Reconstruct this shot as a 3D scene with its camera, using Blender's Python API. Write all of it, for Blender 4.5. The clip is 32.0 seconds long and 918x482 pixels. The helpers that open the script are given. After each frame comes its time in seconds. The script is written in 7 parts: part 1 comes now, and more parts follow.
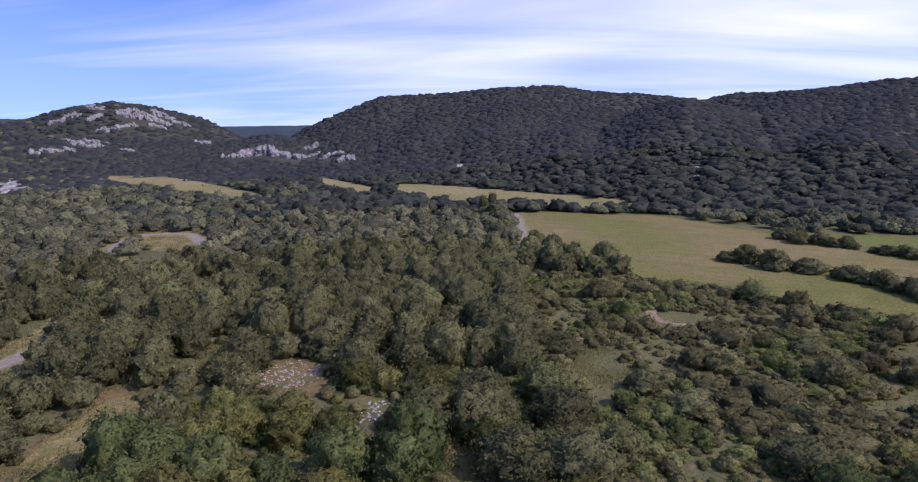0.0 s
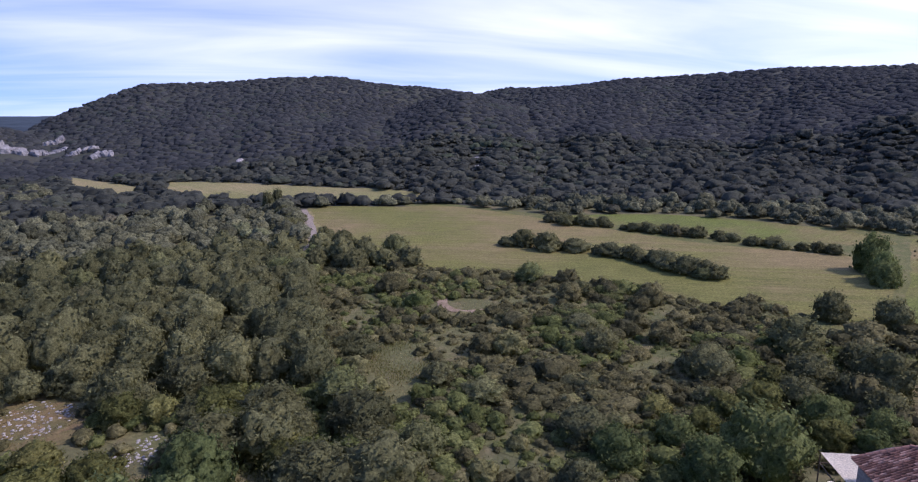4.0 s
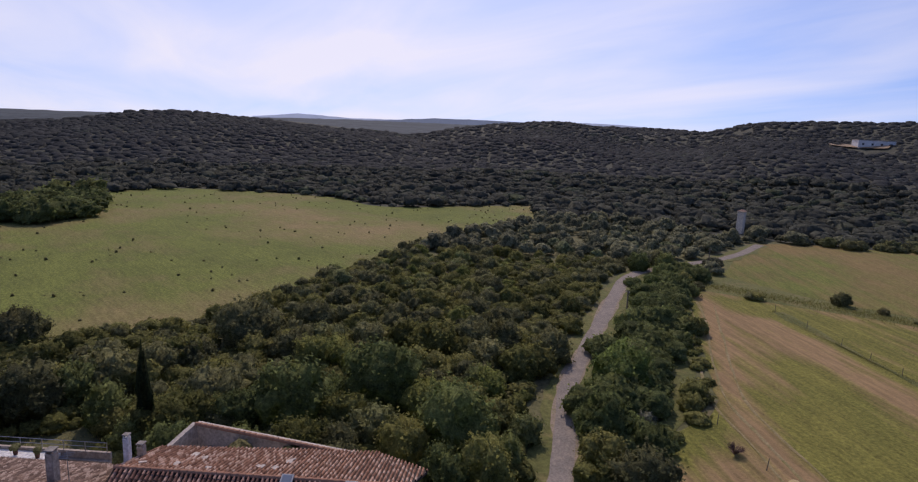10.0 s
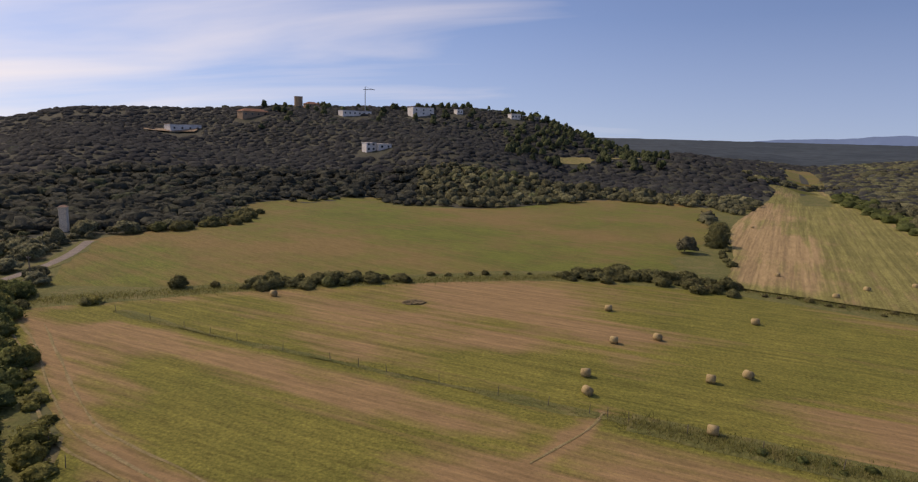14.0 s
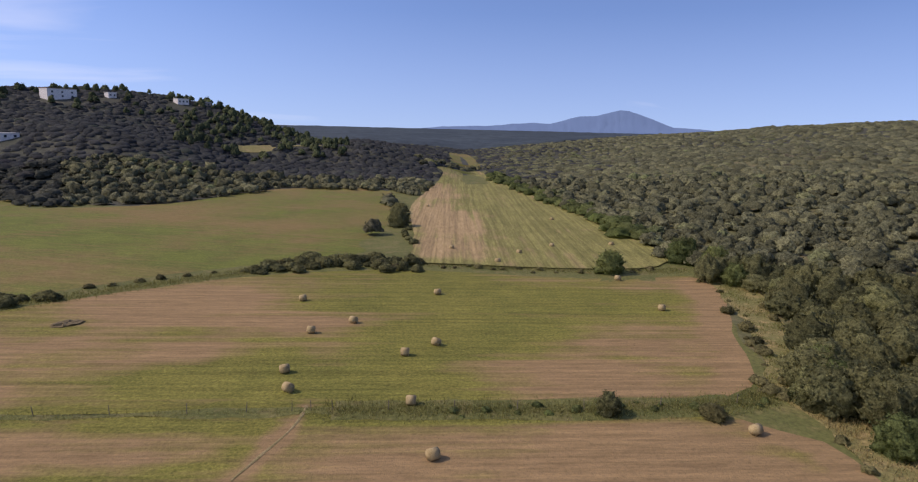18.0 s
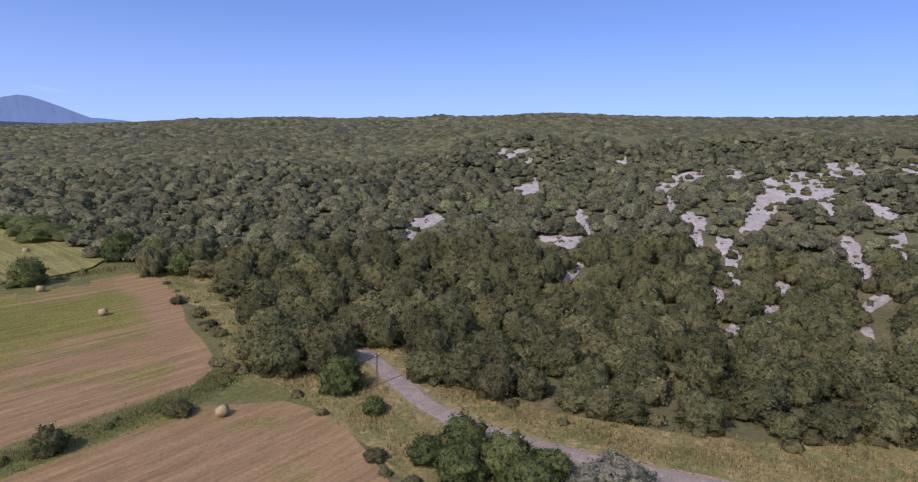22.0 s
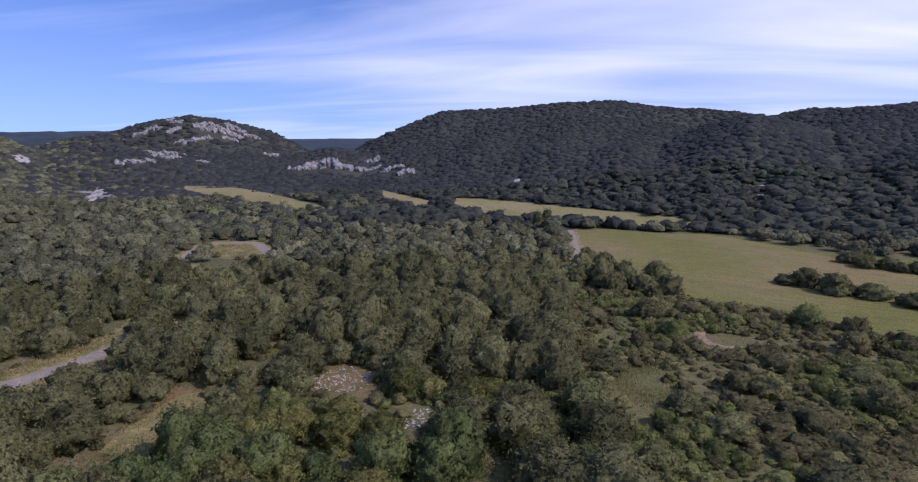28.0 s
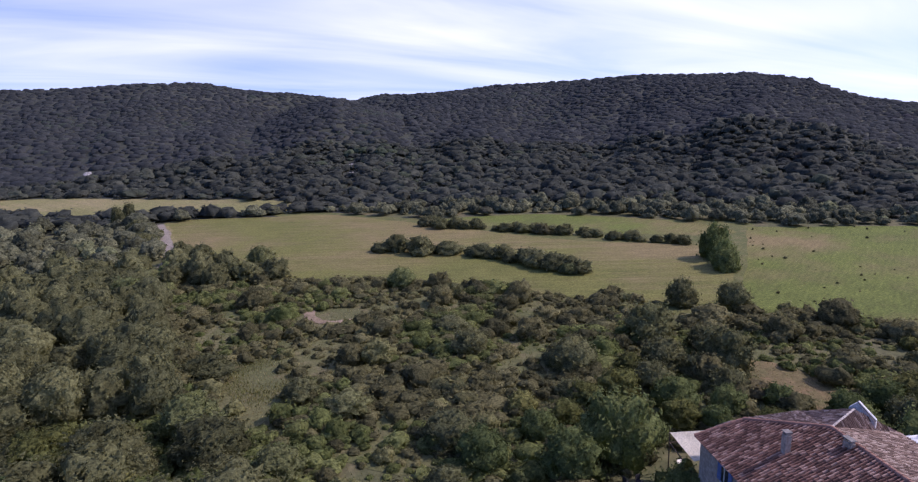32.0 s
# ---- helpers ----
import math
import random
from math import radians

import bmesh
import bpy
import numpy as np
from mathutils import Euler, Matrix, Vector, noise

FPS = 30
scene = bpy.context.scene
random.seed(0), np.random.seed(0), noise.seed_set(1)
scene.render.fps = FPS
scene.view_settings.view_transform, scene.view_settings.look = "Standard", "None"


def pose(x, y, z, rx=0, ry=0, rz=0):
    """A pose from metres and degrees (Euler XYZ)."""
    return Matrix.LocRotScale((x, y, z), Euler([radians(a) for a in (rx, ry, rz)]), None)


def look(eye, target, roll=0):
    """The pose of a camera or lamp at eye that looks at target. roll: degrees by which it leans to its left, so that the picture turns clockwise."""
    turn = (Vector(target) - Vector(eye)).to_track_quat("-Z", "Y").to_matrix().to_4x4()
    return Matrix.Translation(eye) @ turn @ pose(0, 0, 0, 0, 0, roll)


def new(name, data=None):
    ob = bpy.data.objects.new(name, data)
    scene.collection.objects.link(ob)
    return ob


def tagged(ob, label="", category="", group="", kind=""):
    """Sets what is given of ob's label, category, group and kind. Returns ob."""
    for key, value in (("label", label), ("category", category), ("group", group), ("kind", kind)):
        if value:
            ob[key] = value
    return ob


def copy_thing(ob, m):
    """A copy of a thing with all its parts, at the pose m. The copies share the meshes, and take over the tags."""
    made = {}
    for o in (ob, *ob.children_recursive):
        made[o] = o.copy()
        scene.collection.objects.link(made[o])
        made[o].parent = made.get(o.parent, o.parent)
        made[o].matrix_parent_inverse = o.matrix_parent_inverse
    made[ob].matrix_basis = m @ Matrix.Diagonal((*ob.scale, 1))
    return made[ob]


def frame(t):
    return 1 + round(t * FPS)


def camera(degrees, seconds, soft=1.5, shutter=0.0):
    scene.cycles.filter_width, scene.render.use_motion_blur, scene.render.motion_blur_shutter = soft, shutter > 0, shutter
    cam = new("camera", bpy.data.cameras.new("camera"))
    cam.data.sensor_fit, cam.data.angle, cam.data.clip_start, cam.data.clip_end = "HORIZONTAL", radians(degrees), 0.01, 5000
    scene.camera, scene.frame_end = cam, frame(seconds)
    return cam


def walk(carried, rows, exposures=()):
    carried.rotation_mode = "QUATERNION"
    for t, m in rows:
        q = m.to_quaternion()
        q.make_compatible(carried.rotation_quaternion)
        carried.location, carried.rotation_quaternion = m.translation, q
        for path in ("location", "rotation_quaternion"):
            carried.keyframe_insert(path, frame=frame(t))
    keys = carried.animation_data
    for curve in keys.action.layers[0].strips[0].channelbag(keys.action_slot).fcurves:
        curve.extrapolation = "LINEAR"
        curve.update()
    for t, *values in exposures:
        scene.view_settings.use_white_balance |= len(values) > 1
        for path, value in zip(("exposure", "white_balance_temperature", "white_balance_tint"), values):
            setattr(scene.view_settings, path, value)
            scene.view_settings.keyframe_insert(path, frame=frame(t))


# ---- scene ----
# seconds, x, y, z, yaw, pitch, roll
PATH = [
    (0.0, -0.00, 0.00, 28.00, -0.00, -10.85, -0.99),
    (0.5, 0.12, 0.21, 27.95, -0.54, -11.01, -1.01),
    (1.0, 0.23, 0.42, 27.92, -1.16, -11.14, -1.05),
    (1.5, 0.32, 0.67, 27.88, -3.44, -11.23, -1.03),
    (2.0, 0.35, 0.95, 27.86, -6.04, -11.31, -1.01),
    (2.5, 0.44, 1.24, 27.89, -8.94, -11.45, -1.03),
    (4.5, 1.31, 2.41, 28.29, -24.40, -12.00, -0.54),
    (5.0, 1.62, 2.81, 28.17, -30.59, -12.06, -0.30),
    (5.5, 1.98, 3.29, 27.98, -40.40, -12.02, 0.10),
    (6.0, 2.28, 3.68, 27.82, -51.60, -11.85, 0.72),
    (6.5, 2.44, 3.88, 27.76, -60.40, -11.71, 1.29),
    (7.0, 2.54, 3.94, 27.73, -68.94, -11.58, 1.61),
    (7.5, 2.75, 3.98, 27.61, -75.45, -11.45, 1.81),
    (8.0, 2.95, 4.01, 27.46, -81.45, -11.24, 2.08),
    (8.5, 3.13, 4.06, 27.31, -87.70, -11.01, 2.42),
    (9.0, 3.29, 3.98, 27.24, -94.72, -10.80, 2.52),
    (9.5, 3.44, 3.80, 27.35, -103.53, -10.63, 2.48),
    (10.0, 3.67, 3.36, 27.76, -113.03, -10.68, 2.65),
    (10.5, 3.91, 2.84, 28.27, -123.04, -10.39, 2.63),
    (11.0, 4.11, 2.32, 28.63, -133.18, -10.12, 2.43),
    (11.5, 4.23, 1.79, 28.78, -142.69, -9.83, 2.20),
    (12.0, 4.32, 1.21, 28.78, -150.73, -9.71, 2.10),
    (12.5, 4.46, 0.55, 28.75, -156.73, -9.69, 2.01),
    (13.0, 4.55, -0.12, 28.75, -162.24, -9.71, 1.86),
    (13.5, 4.58, -0.70, 28.77, -166.80, -9.80, 1.75),
    (14.0, 4.55, -1.12, 28.79, -170.82, -9.86, 1.64),
    (14.5, 4.52, -1.45, 28.82, -174.97, -9.90, 1.58),
    (16.5, 4.33, -2.29, 28.87, -190.14, -10.06, 1.47),
    (17.0, 4.26, -2.60, 28.79, -193.34, -10.12, 1.48),
    (17.5, 4.15, -2.91, 28.66, -196.36, -10.20, 1.46),
    (18.0, 4.01, -3.17, 28.53, -199.91, -10.25, 1.40),
    (18.5, 3.86, -3.36, 28.41, -203.83, -10.31, 1.40),
    (19.0, 3.74, -3.56, 28.25, -207.90, -10.34, 1.43),
    (19.5, 3.60, -3.75, 28.10, -212.50, -10.23, 1.60),
    (20.0, 3.39, -3.97, 27.95, -217.81, -10.14, 1.76),
    (20.5, 3.12, -4.28, 27.78, -224.63, -10.02, 1.94),
    (21.0, 2.79, -4.62, 27.59, -232.57, -9.81, 2.17),
    (21.5, 2.35, -4.97, 27.37, -241.24, -9.53, 2.21),
    (22.0, 1.86, -5.16, 27.16, -250.06, -9.26, 2.27),
    (22.5, 1.47, -5.25, 26.98, -259.93, -8.96, 2.21),
    (23.0, 1.05, -5.33, 26.82, -268.22, -8.75, 2.09),
    (23.5, 0.57, -5.32, 26.73, -276.07, -8.60, 2.04),
    (24.0, 0.13, -5.28, 26.88, -287.37, -8.34, 1.83),
    (24.5, -0.11, -5.28, 27.23, -300.04, -8.10, 1.43),
    (25.0, -0.20, -5.17, 27.64, -313.74, -8.06, 0.96),
    (25.5, -0.19, -4.86, 27.93, -326.73, -8.09, 0.67),
    (26.0, -0.10, -4.51, 28.12, -334.72, -8.27, 0.37),
    (26.5, 0.13, -4.11, 28.27, -341.32, -8.49, 0.08),
    (28.5, 1.81, -2.06, 28.91, -358.04, -9.69, -0.79),
    (29.0, 2.11, -1.44, 28.76, -361.86, -9.96, -0.94),
    (29.5, 2.43, -0.72, 28.54, -365.48, -10.15, -0.96),
    (30.0, 2.77, 0.05, 28.31, -369.72, -10.40, -0.99),
    (30.5, 3.16, 0.83, 28.06, -374.13, -10.63, -1.04),
    (31.0, 3.53, 1.59, 27.84, -378.43, -10.86, -1.20),
    (31.5, 3.87, 2.23, 27.64, -384.13, -11.12, -1.31),
    (32.0, 4.08, 2.68, 27.51, -390.77, -11.45, -1.34),
]
# seconds, stops, kelvin, tint
EXPOSURE = [(0.0, 0.36, 6150, 31), (5.0, 0.45, 5950, 31), (7.0, 0.30, 5980, 31), (9.0, 0.0, 6650, 26), (10.0, -0.13, 7000, 25), (11.0, -0.19, 7600, 23), (13.0, -0.09, 8800, 22), (15.0, 0.01, 8500, 22), (18.0, 0.19, 7250, 23), (21.0, 0.35, 6650, 25),
            (23.0, 0.31, 6300, 26), (24.2, 0.22, 6150, 26), (25.0, 0.12, 6100, 26), (26.5, 0.10, 6050, 26), (29.0, 0.26, 6120, 31), (32.0, 0.37, 6150, 31)]
cam = camera(74.3, 32.0, 1.2)
walk(cam, [(t, Matrix.Translation((x, y, z)) @ pose(0, 0, 0, 90 + p, 0, w) @ pose(0, 0, 0, 0, 0, r)) for t, x, y, z, w, p, r in PATH],
     EXPOSURE)

# ---- light ----
SUN_AZ, SUN_EL = -19.0, 43.0
SUN_DIR = Vector((math.cos(radians(SUN_EL)) * math.cos(radians(SUN_AZ)), math.cos(radians(SUN_EL)) * math.sin(radians(SUN_AZ)), math.sin(radians(SUN_EL))))
sun = new("sun", bpy.data.lights.new("sun", "SUN"))
sun.data.energy, sun.data.angle, sun.data.color = 2.55, radians(0.53), (1.0, 0.93, 0.83)
sun.matrix_world = look(SUN_DIR * 300, (0, 0, 0))

world = bpy.data.worlds.new("sky")
scene.world = world
world.use_nodes = True


def node(tree, kind, **inputs):
    """A node with some of its inputs set or linked."""
    n = tree.nodes.new(kind)
    for key, value in inputs.items():
        slot = n.inputs[int(key[1:])] if key[0] == "i" and key[1:].isdigit() else n.inputs[key]
        if isinstance(value, bpy.types.NodeSocket):
            tree.links.new(value, slot)
        else:
            slot.default_value = value
    return n


def ramp(tree, fac, stops):
    n = node(tree, "ShaderNodeValToRGB", Fac=fac)
    while len(n.color_ramp.elements) < len(stops):
        n.color_ramp.elements.new(0.5)
    for e, (p, c) in zip(n.color_ramp.elements, stops):
        e.position, e.color = p, (*c, 1) if len(c) == 3 else c
    return n.outputs["Color"]


def mixc(tree, fac, a, b, blend="MIX"):
    n = tree.nodes.new("ShaderNodeMix")
    n.data_type, n.blend_type = "RGBA", blend
    for slot, v in ((n.inputs[0], fac), (n.inputs[6], a), (n.inputs[7], b)):
        if isinstance(v, bpy.types.NodeSocket):
            tree.links.new(v, slot)
        else:
            slot.default_value = v if not isinstance(v, tuple) or len(v) == 4 else (*v, 1)
    return n.outputs[2]


def math_node(tree, op, a, b=0.0, c=0.0):
    n = tree.nodes.new("ShaderNodeMath")
    n.operation = op
    for slot, v in zip(n.inputs, (a, b, c)):
        if isinstance(v, bpy.types.NodeSocket):
            tree.links.new(v, slot)
        else:
            slot.default_value = v
    return n.outputs[0]


wt = world.node_tree
wt.nodes.clear()
sky = wt.nodes.new("ShaderNodeTexSky")
sky.sky_type, sky.sun_disc, sky.sun_elevation, sky.sun_rotation = "NISHITA", False, radians(SUN_EL), radians(90 - SUN_AZ)
sky.altitude, sky.air_density, sky.dust_density, sky.ozone_density = 200.0, 1.0, 0.5, 2.5
where = node(wt, "ShaderNodeTexCoord").outputs["Generated"]
# thin high cloud drawn out along one direction, on a flat layer high above
sep = node(wt, "ShaderNodeSeparateXYZ", Vector=where)
lifted = node(wt, "ShaderNodeCombineXYZ", X=sep.outputs[0], Y=sep.outputs[1], Z=math_node(wt, "ADD", math_node(wt, "MAXIMUM", sep.outputs[2], 0.0), 0.11)).outputs[0]
wt.links.new(node(wt, "ShaderNodeVectorMath", i0=lifted).outputs[0], sky.inputs[0])
up = math_node(wt, "ADD", math_node(wt, "MAXIMUM", sep.outputs[2], 0.0), 0.12)
flat = node(wt, "ShaderNodeCombineXYZ", X=math_node(wt, "DIVIDE", sep.outputs[0], up), Y=math_node(wt, "DIVIDE", sep.outputs[1], up), Z=0.0).outputs[0]
lay = node(wt, "ShaderNodeMapping", Vector=flat, Rotation=(0, 0, radians(24)), Scale=(0.35, 1.1, 1.0)).outputs[0]
wisps = node(wt, "ShaderNodeTexNoise", Vector=lay, Scale=0.8, Detail=6.0, Roughness=0.52, Distortion=0.6).outputs[0]
broad = node(wt, "ShaderNodeTexNoise", Vector=flat, Scale=0.33, Detail=2.0, Roughness=0.5).outputs[0]
# the veil is thicker towards the morning side
side = math_node(wt, "MULTIPLY_ADD", sep.outputs[0], 0.32, math_node(wt, "MULTIPLY", sep.outputs[1], 0.13))
cover = ramp(wt, math_node(wt, "ADD", side, math_node(wt, "MULTIPLY_ADD", broad, 0.7, math_node(wt, "SUBTRACT", wisps, 0.36))), [(0.40, (0, 0, 0)), (1.05, (1, 1, 1))])
air = mixc(wt, 1.0, sky.outputs[0], (0.90, 1.08, 1.43), "MULTIPLY")
low = ramp(wt, sep.outputs[2], [(0.0, (0.30, 0.30, 0.30)), (0.05, (0.22, 0.22, 0.22)), (0.18, (0, 0, 0))])
air = mixc(wt, low, air, (4.0, 5.2, 8.2))
cloud = mixc(wt, math_node(wt, "MULTIPLY", cover, 0.85), air, (8.8, 9.5, 10.7))
back = node(wt, "ShaderNodeBackground", Color=cloud, Strength=0.10)
wt.links.new(back.outputs[0], node(wt, "ShaderNodeOutputWorld").inputs[0])


# ---- materials ----
def material(name, rough=0.8, spec=0.3):
    m = bpy.data.materials.new(name)
    m.use_nodes = True
    t = m.node_tree
    bsdf = t.nodes["Principled BSDF"]
    bsdf.inputs["Roughness"].default_value = rough
    bsdf.inputs["Specular IOR Level"].default_value = spec
    return m, t, bsdf


def noise_of(t, scale, detail=4.0, rough=0.55, vec=None, distort=0.0):
    if vec is None:
        vec = node(t, "ShaderNodeNewGeometry").outputs["Position"]
    return node(t, "ShaderNodeTexNoise", Vector=vec, Scale=scale, Detail=detail, Roughness=rough, Distortion=distort).outputs[0]


def bump_on(t, bsdf, height, strength, distance):
    b = node(t, "ShaderNodeBump", Height=height, Strength=strength, Distance=distance)
    t.links.new(b.outputs[0], bsdf.inputs["Normal"])


def surface(name, c1, c2, big, small, rough=0.85, bump=0.4, dist=0.05, c3=None, spec=0.25):
    """A material of two or three colours, varied at a large and a small scale, with relief."""
    m, t, b = material(name, rough, spec)
    n1, n2 = noise_of(t, big), noise_of(t, small, 6.0, 0.65)
    col = mixc(t, ramp(t, n1, [(0.38, (0, 0, 0)), (0.62, (1, 1, 1))]), c1, c2)
    if c3:
        col = mixc(t, ramp(t, noise_of(t, big * 2.7), [(0.52, (0, 0, 0)), (0.68, (1, 1, 1))]), col, c3)
    shade = ramp(t, n2, [(0.3, (0.62, 0.62, 0.62)), (0.7, (1.25, 1.25, 1.25))])
    t.links.new(mixc(t, 1.0, col, shade, "MULTIPLY"), b.inputs["Base Color"])
    bump_on(t, b, n2, bump, dist)
    return m


def foliage(name, dark, mid, light, through_light=0.52, grain_size=4.2, gloss=0.08, relief=0.95):
    """Leaves: a colour for each plant by its tint, varied from clump to clump, a little light passing through."""
    m, t, b = material(name, 0.8, gloss)
    own = t.nodes.new("ShaderNodeAttribute")
    own.attribute_name = "tint"
    tint = own.outputs["Fac"]
    isl = node(t, "ShaderNodeNewGeometry").outputs["Random Per Island"]
    ob = node(t, "ShaderNodeObjectInfo").outputs["Random"]
    broad = noise_of(t, 0.012, 3.0, 0.6)
    pick = math_node(t, "ADD", math_node(t, "MULTIPLY", math_node(t, "FRACT", math_node(t, "ADD", tint, ob)), 0.72), math_node(t, "MULTIPLY_ADD", broad, 1.0, -0.36))
    dry = tuple(c * k for c, k in zip(mid, (1.02, 0.90, 1.05)))
    green = tuple(c * k for c, k in zip(light, (0.84, 0.98, 0.80)))
    col = ramp(t, pick, [(0.0, dry), (0.1, dark), (0.45, mid), (0.78, light), (0.95, green)])
    grain, fine = noise_of(t, grain_size, 3.0, 0.65), noise_of(t, grain_size * 0.22, 4.0, 0.65)
    leafy = ramp(t, grain, [(0.34, (1 - 0.50 * relief, 1 - 0.49 * relief, 1 - 0.48 * relief)), (0.52, (0.98, 0.98, 0.98)), (0.68, (1 + 0.46 * relief, 1 + 0.45 * relief, 1 + 0.42 * relief))])
    vary = math_node(t, "MULTIPLY_ADD", fine, 0.9, math_node(t, "MULTIPLY_ADD", isl, 0.55 * relief, 0.57 - 0.26 * relief))
    col = mixc(t, 1.0, mixc(t, 1.0, col, leafy, "MULTIPLY"), node(t, "ShaderNodeCombineColor", Red=vary, Green=vary, Blue=vary).outputs[0], "MULTIPLY")
    t.links.new(col, b.inputs["Base Color"])
    bump_on(t, b, math_node(t, "ADD", grain, fine), 0.8 * min(relief, 1.0), 0.9 / grain_size)
    glow = node(t, "ShaderNodeBsdfTranslucent", Color=col)
    mix = node(t, "ShaderNodeMixShader", i0=through_light, i1=b.outputs[0], i2=glow.outputs[0])
    t.links.new(mix.outputs[0], t.nodes["Material Output"].inputs[0])
    return m


M_OAK = foliage("holm_oak_leaves", (0.138, 0.144, 0.070), (0.179, 0.182, 0.086), (0.237, 0.236, 0.111))
M_SCRUB = foliage("scrub_leaves", (0.123, 0.119, 0.059), (0.186, 0.175, 0.082), (0.266, 0.245, 0.115))
M_FRESH = foliage("fresh_leaves", (0.116, 0.147, 0.057), (0.153, 0.187, 0.071), (0.205, 0.235, 0.091), 0.57)
M_BRUSH = foliage("brush_leaves", (0.149, 0.176, 0.060), (0.208, 0.235, 0.082), (0.279, 0.297, 0.110), 0.57)
M_THICKET = foliage("thicket_leaves", (0.145, 0.156, 0.054), (0.202, 0.207, 0.070), (0.274, 0.266, 0.097), 0.57)
M_OLIVE = foliage("silver_leaves", (0.215, 0.222, 0.155), (0.270, 0.275, 0.195), (0.340, 0.335, 0.255))
M_WOODS = foliage("woodland_leaves", (0.113, 0.118, 0.071), (0.147, 0.150, 0.087), (0.197, 0.197, 0.110), 0.30, 2.4, 0.08, 1.15)
# woodland leaves again, with blue haze and hillside shade put into the colour
M_HAZED_HILLS = foliage("hazed_hill_leaves", (0.066, 0.072, 0.076), (0.081, 0.089, 0.088), (0.110, 0.114, 0.111), 0.50, 1.2, 0.05, 0.35)
M_HAZED_HILLOAK = foliage("hazed_hill_oak_leaves", (0.077, 0.084, 0.071), (0.098, 0.106, 0.086), (0.134, 0.140, 0.108), 0.50, 2.0, 0.06, 0.5)
M_PINE = foliage("pine_needles", (0.052, 0.068, 0.036), (0.075, 0.094, 0.046), (0.110, 0.128, 0.062), 0.2, 2.0, 0.08, 0.8)
M_CYPRESS = foliage("cypress_leaves", (0.018, 0.028, 0.014), (0.022, 0.034, 0.016), (0.028, 0.040, 0.018))
M_BARK = surface("bark", (0.10, 0.08, 0.06), (0.15, 0.12, 0.09), 2.0, 14.0)
M_GROUND = surface("scrubland_soil", (0.148, 0.138, 0.064), (0.108, 0.112, 0.048), 0.06, 1.3, 0.95, 0.6, 0.15, (0.185, 0.152, 0.080))
# leaf litter under the woods, the shade between crowns included in its dark colour
M_SHADED_FLOOR = surface("shaded_forest_floor", (0.057, 0.062, 0.043), (0.074, 0.074, 0.053), 0.03, 0.6, 0.95, 0.6, 0.3, (0.042, 0.048, 0.032))
M_HEATH = surface("heath_grass", (0.150, 0.142, 0.058), (0.118, 0.124, 0.047), 0.12, 1.8, 0.95, 0.7, 0.2, (0.185, 0.158, 0.076))
M_GRASS = surface("rough_grass", (0.150, 0.150, 0.048), (0.115, 0.125, 0.038), 0.12, 1.8, 0.95, 0.7, 0.2, (0.19, 0.165, 0.065))
M_ROAD = surface("worn_asphalt", (0.325, 0.272, 0.219), (0.265, 0.225, 0.188), 0.45, 5.0, 0.92, 0.3, 0.01, (0.375, 0.310, 0.243), 0.1)
# the road's asphalt again, darkened and greyed for the trees' shade on the lane
M_SHADED_LANE = surface("shaded_lane_asphalt", (0.272, 0.236, 0.202), (0.222, 0.196, 0.173), 0.45, 5.0, 0.92, 0.3, 0.01, (0.315, 0.268, 0.225), 0.1)
M_VERGE = surface("dry_verge_grass", (0.269, 0.219, 0.090), (0.168, 0.170, 0.057), 0.22, 2.2, 0.95, 0.7, 0.2, (0.359, 0.273, 0.125))
M_DRY = surface("dry_orange_grass", (0.205, 0.150, 0.068), (0.135, 0.122, 0.048), 0.25, 2.0, 0.95, 0.7, 0.2, (0.25, 0.17, 0.085))
M_GRAVEL = surface("pale_gravel", (0.312, 0.245, 0.184), (0.240, 0.195, 0.144), 0.5, 6.0, 0.95, 0.5, 0.03, (0.204, 0.183, 0.092))
M_STUBBLE = surface("pressed_stubble", (0.30, 0.235, 0.125), (0.23, 0.185, 0.080), 0.35, 5.0, 0.95, 0.6, 0.05, (0.19, 0.165, 0.060))
M_DIRT = surface("bare_earth", (0.34, 0.25, 0.17), (0.26, 0.19, 0.12), 0.4, 3.0, 0.95, 0.4, 0.08)
M_CLIFF = surface("weathered_cliff", (0.328, 0.315, 0.310), (0.254, 0.241, 0.232), 0.09, 0.5, 0.95, 1.0, 1.0, (0.17, 0.16, 0.145))
M_LIME = surface("limestone", (0.49, 0.455, 0.42), (0.39, 0.36, 0.33), 0.2, 1.8, 0.9, 0.8, 0.3, (0.33, 0.30, 0.27))


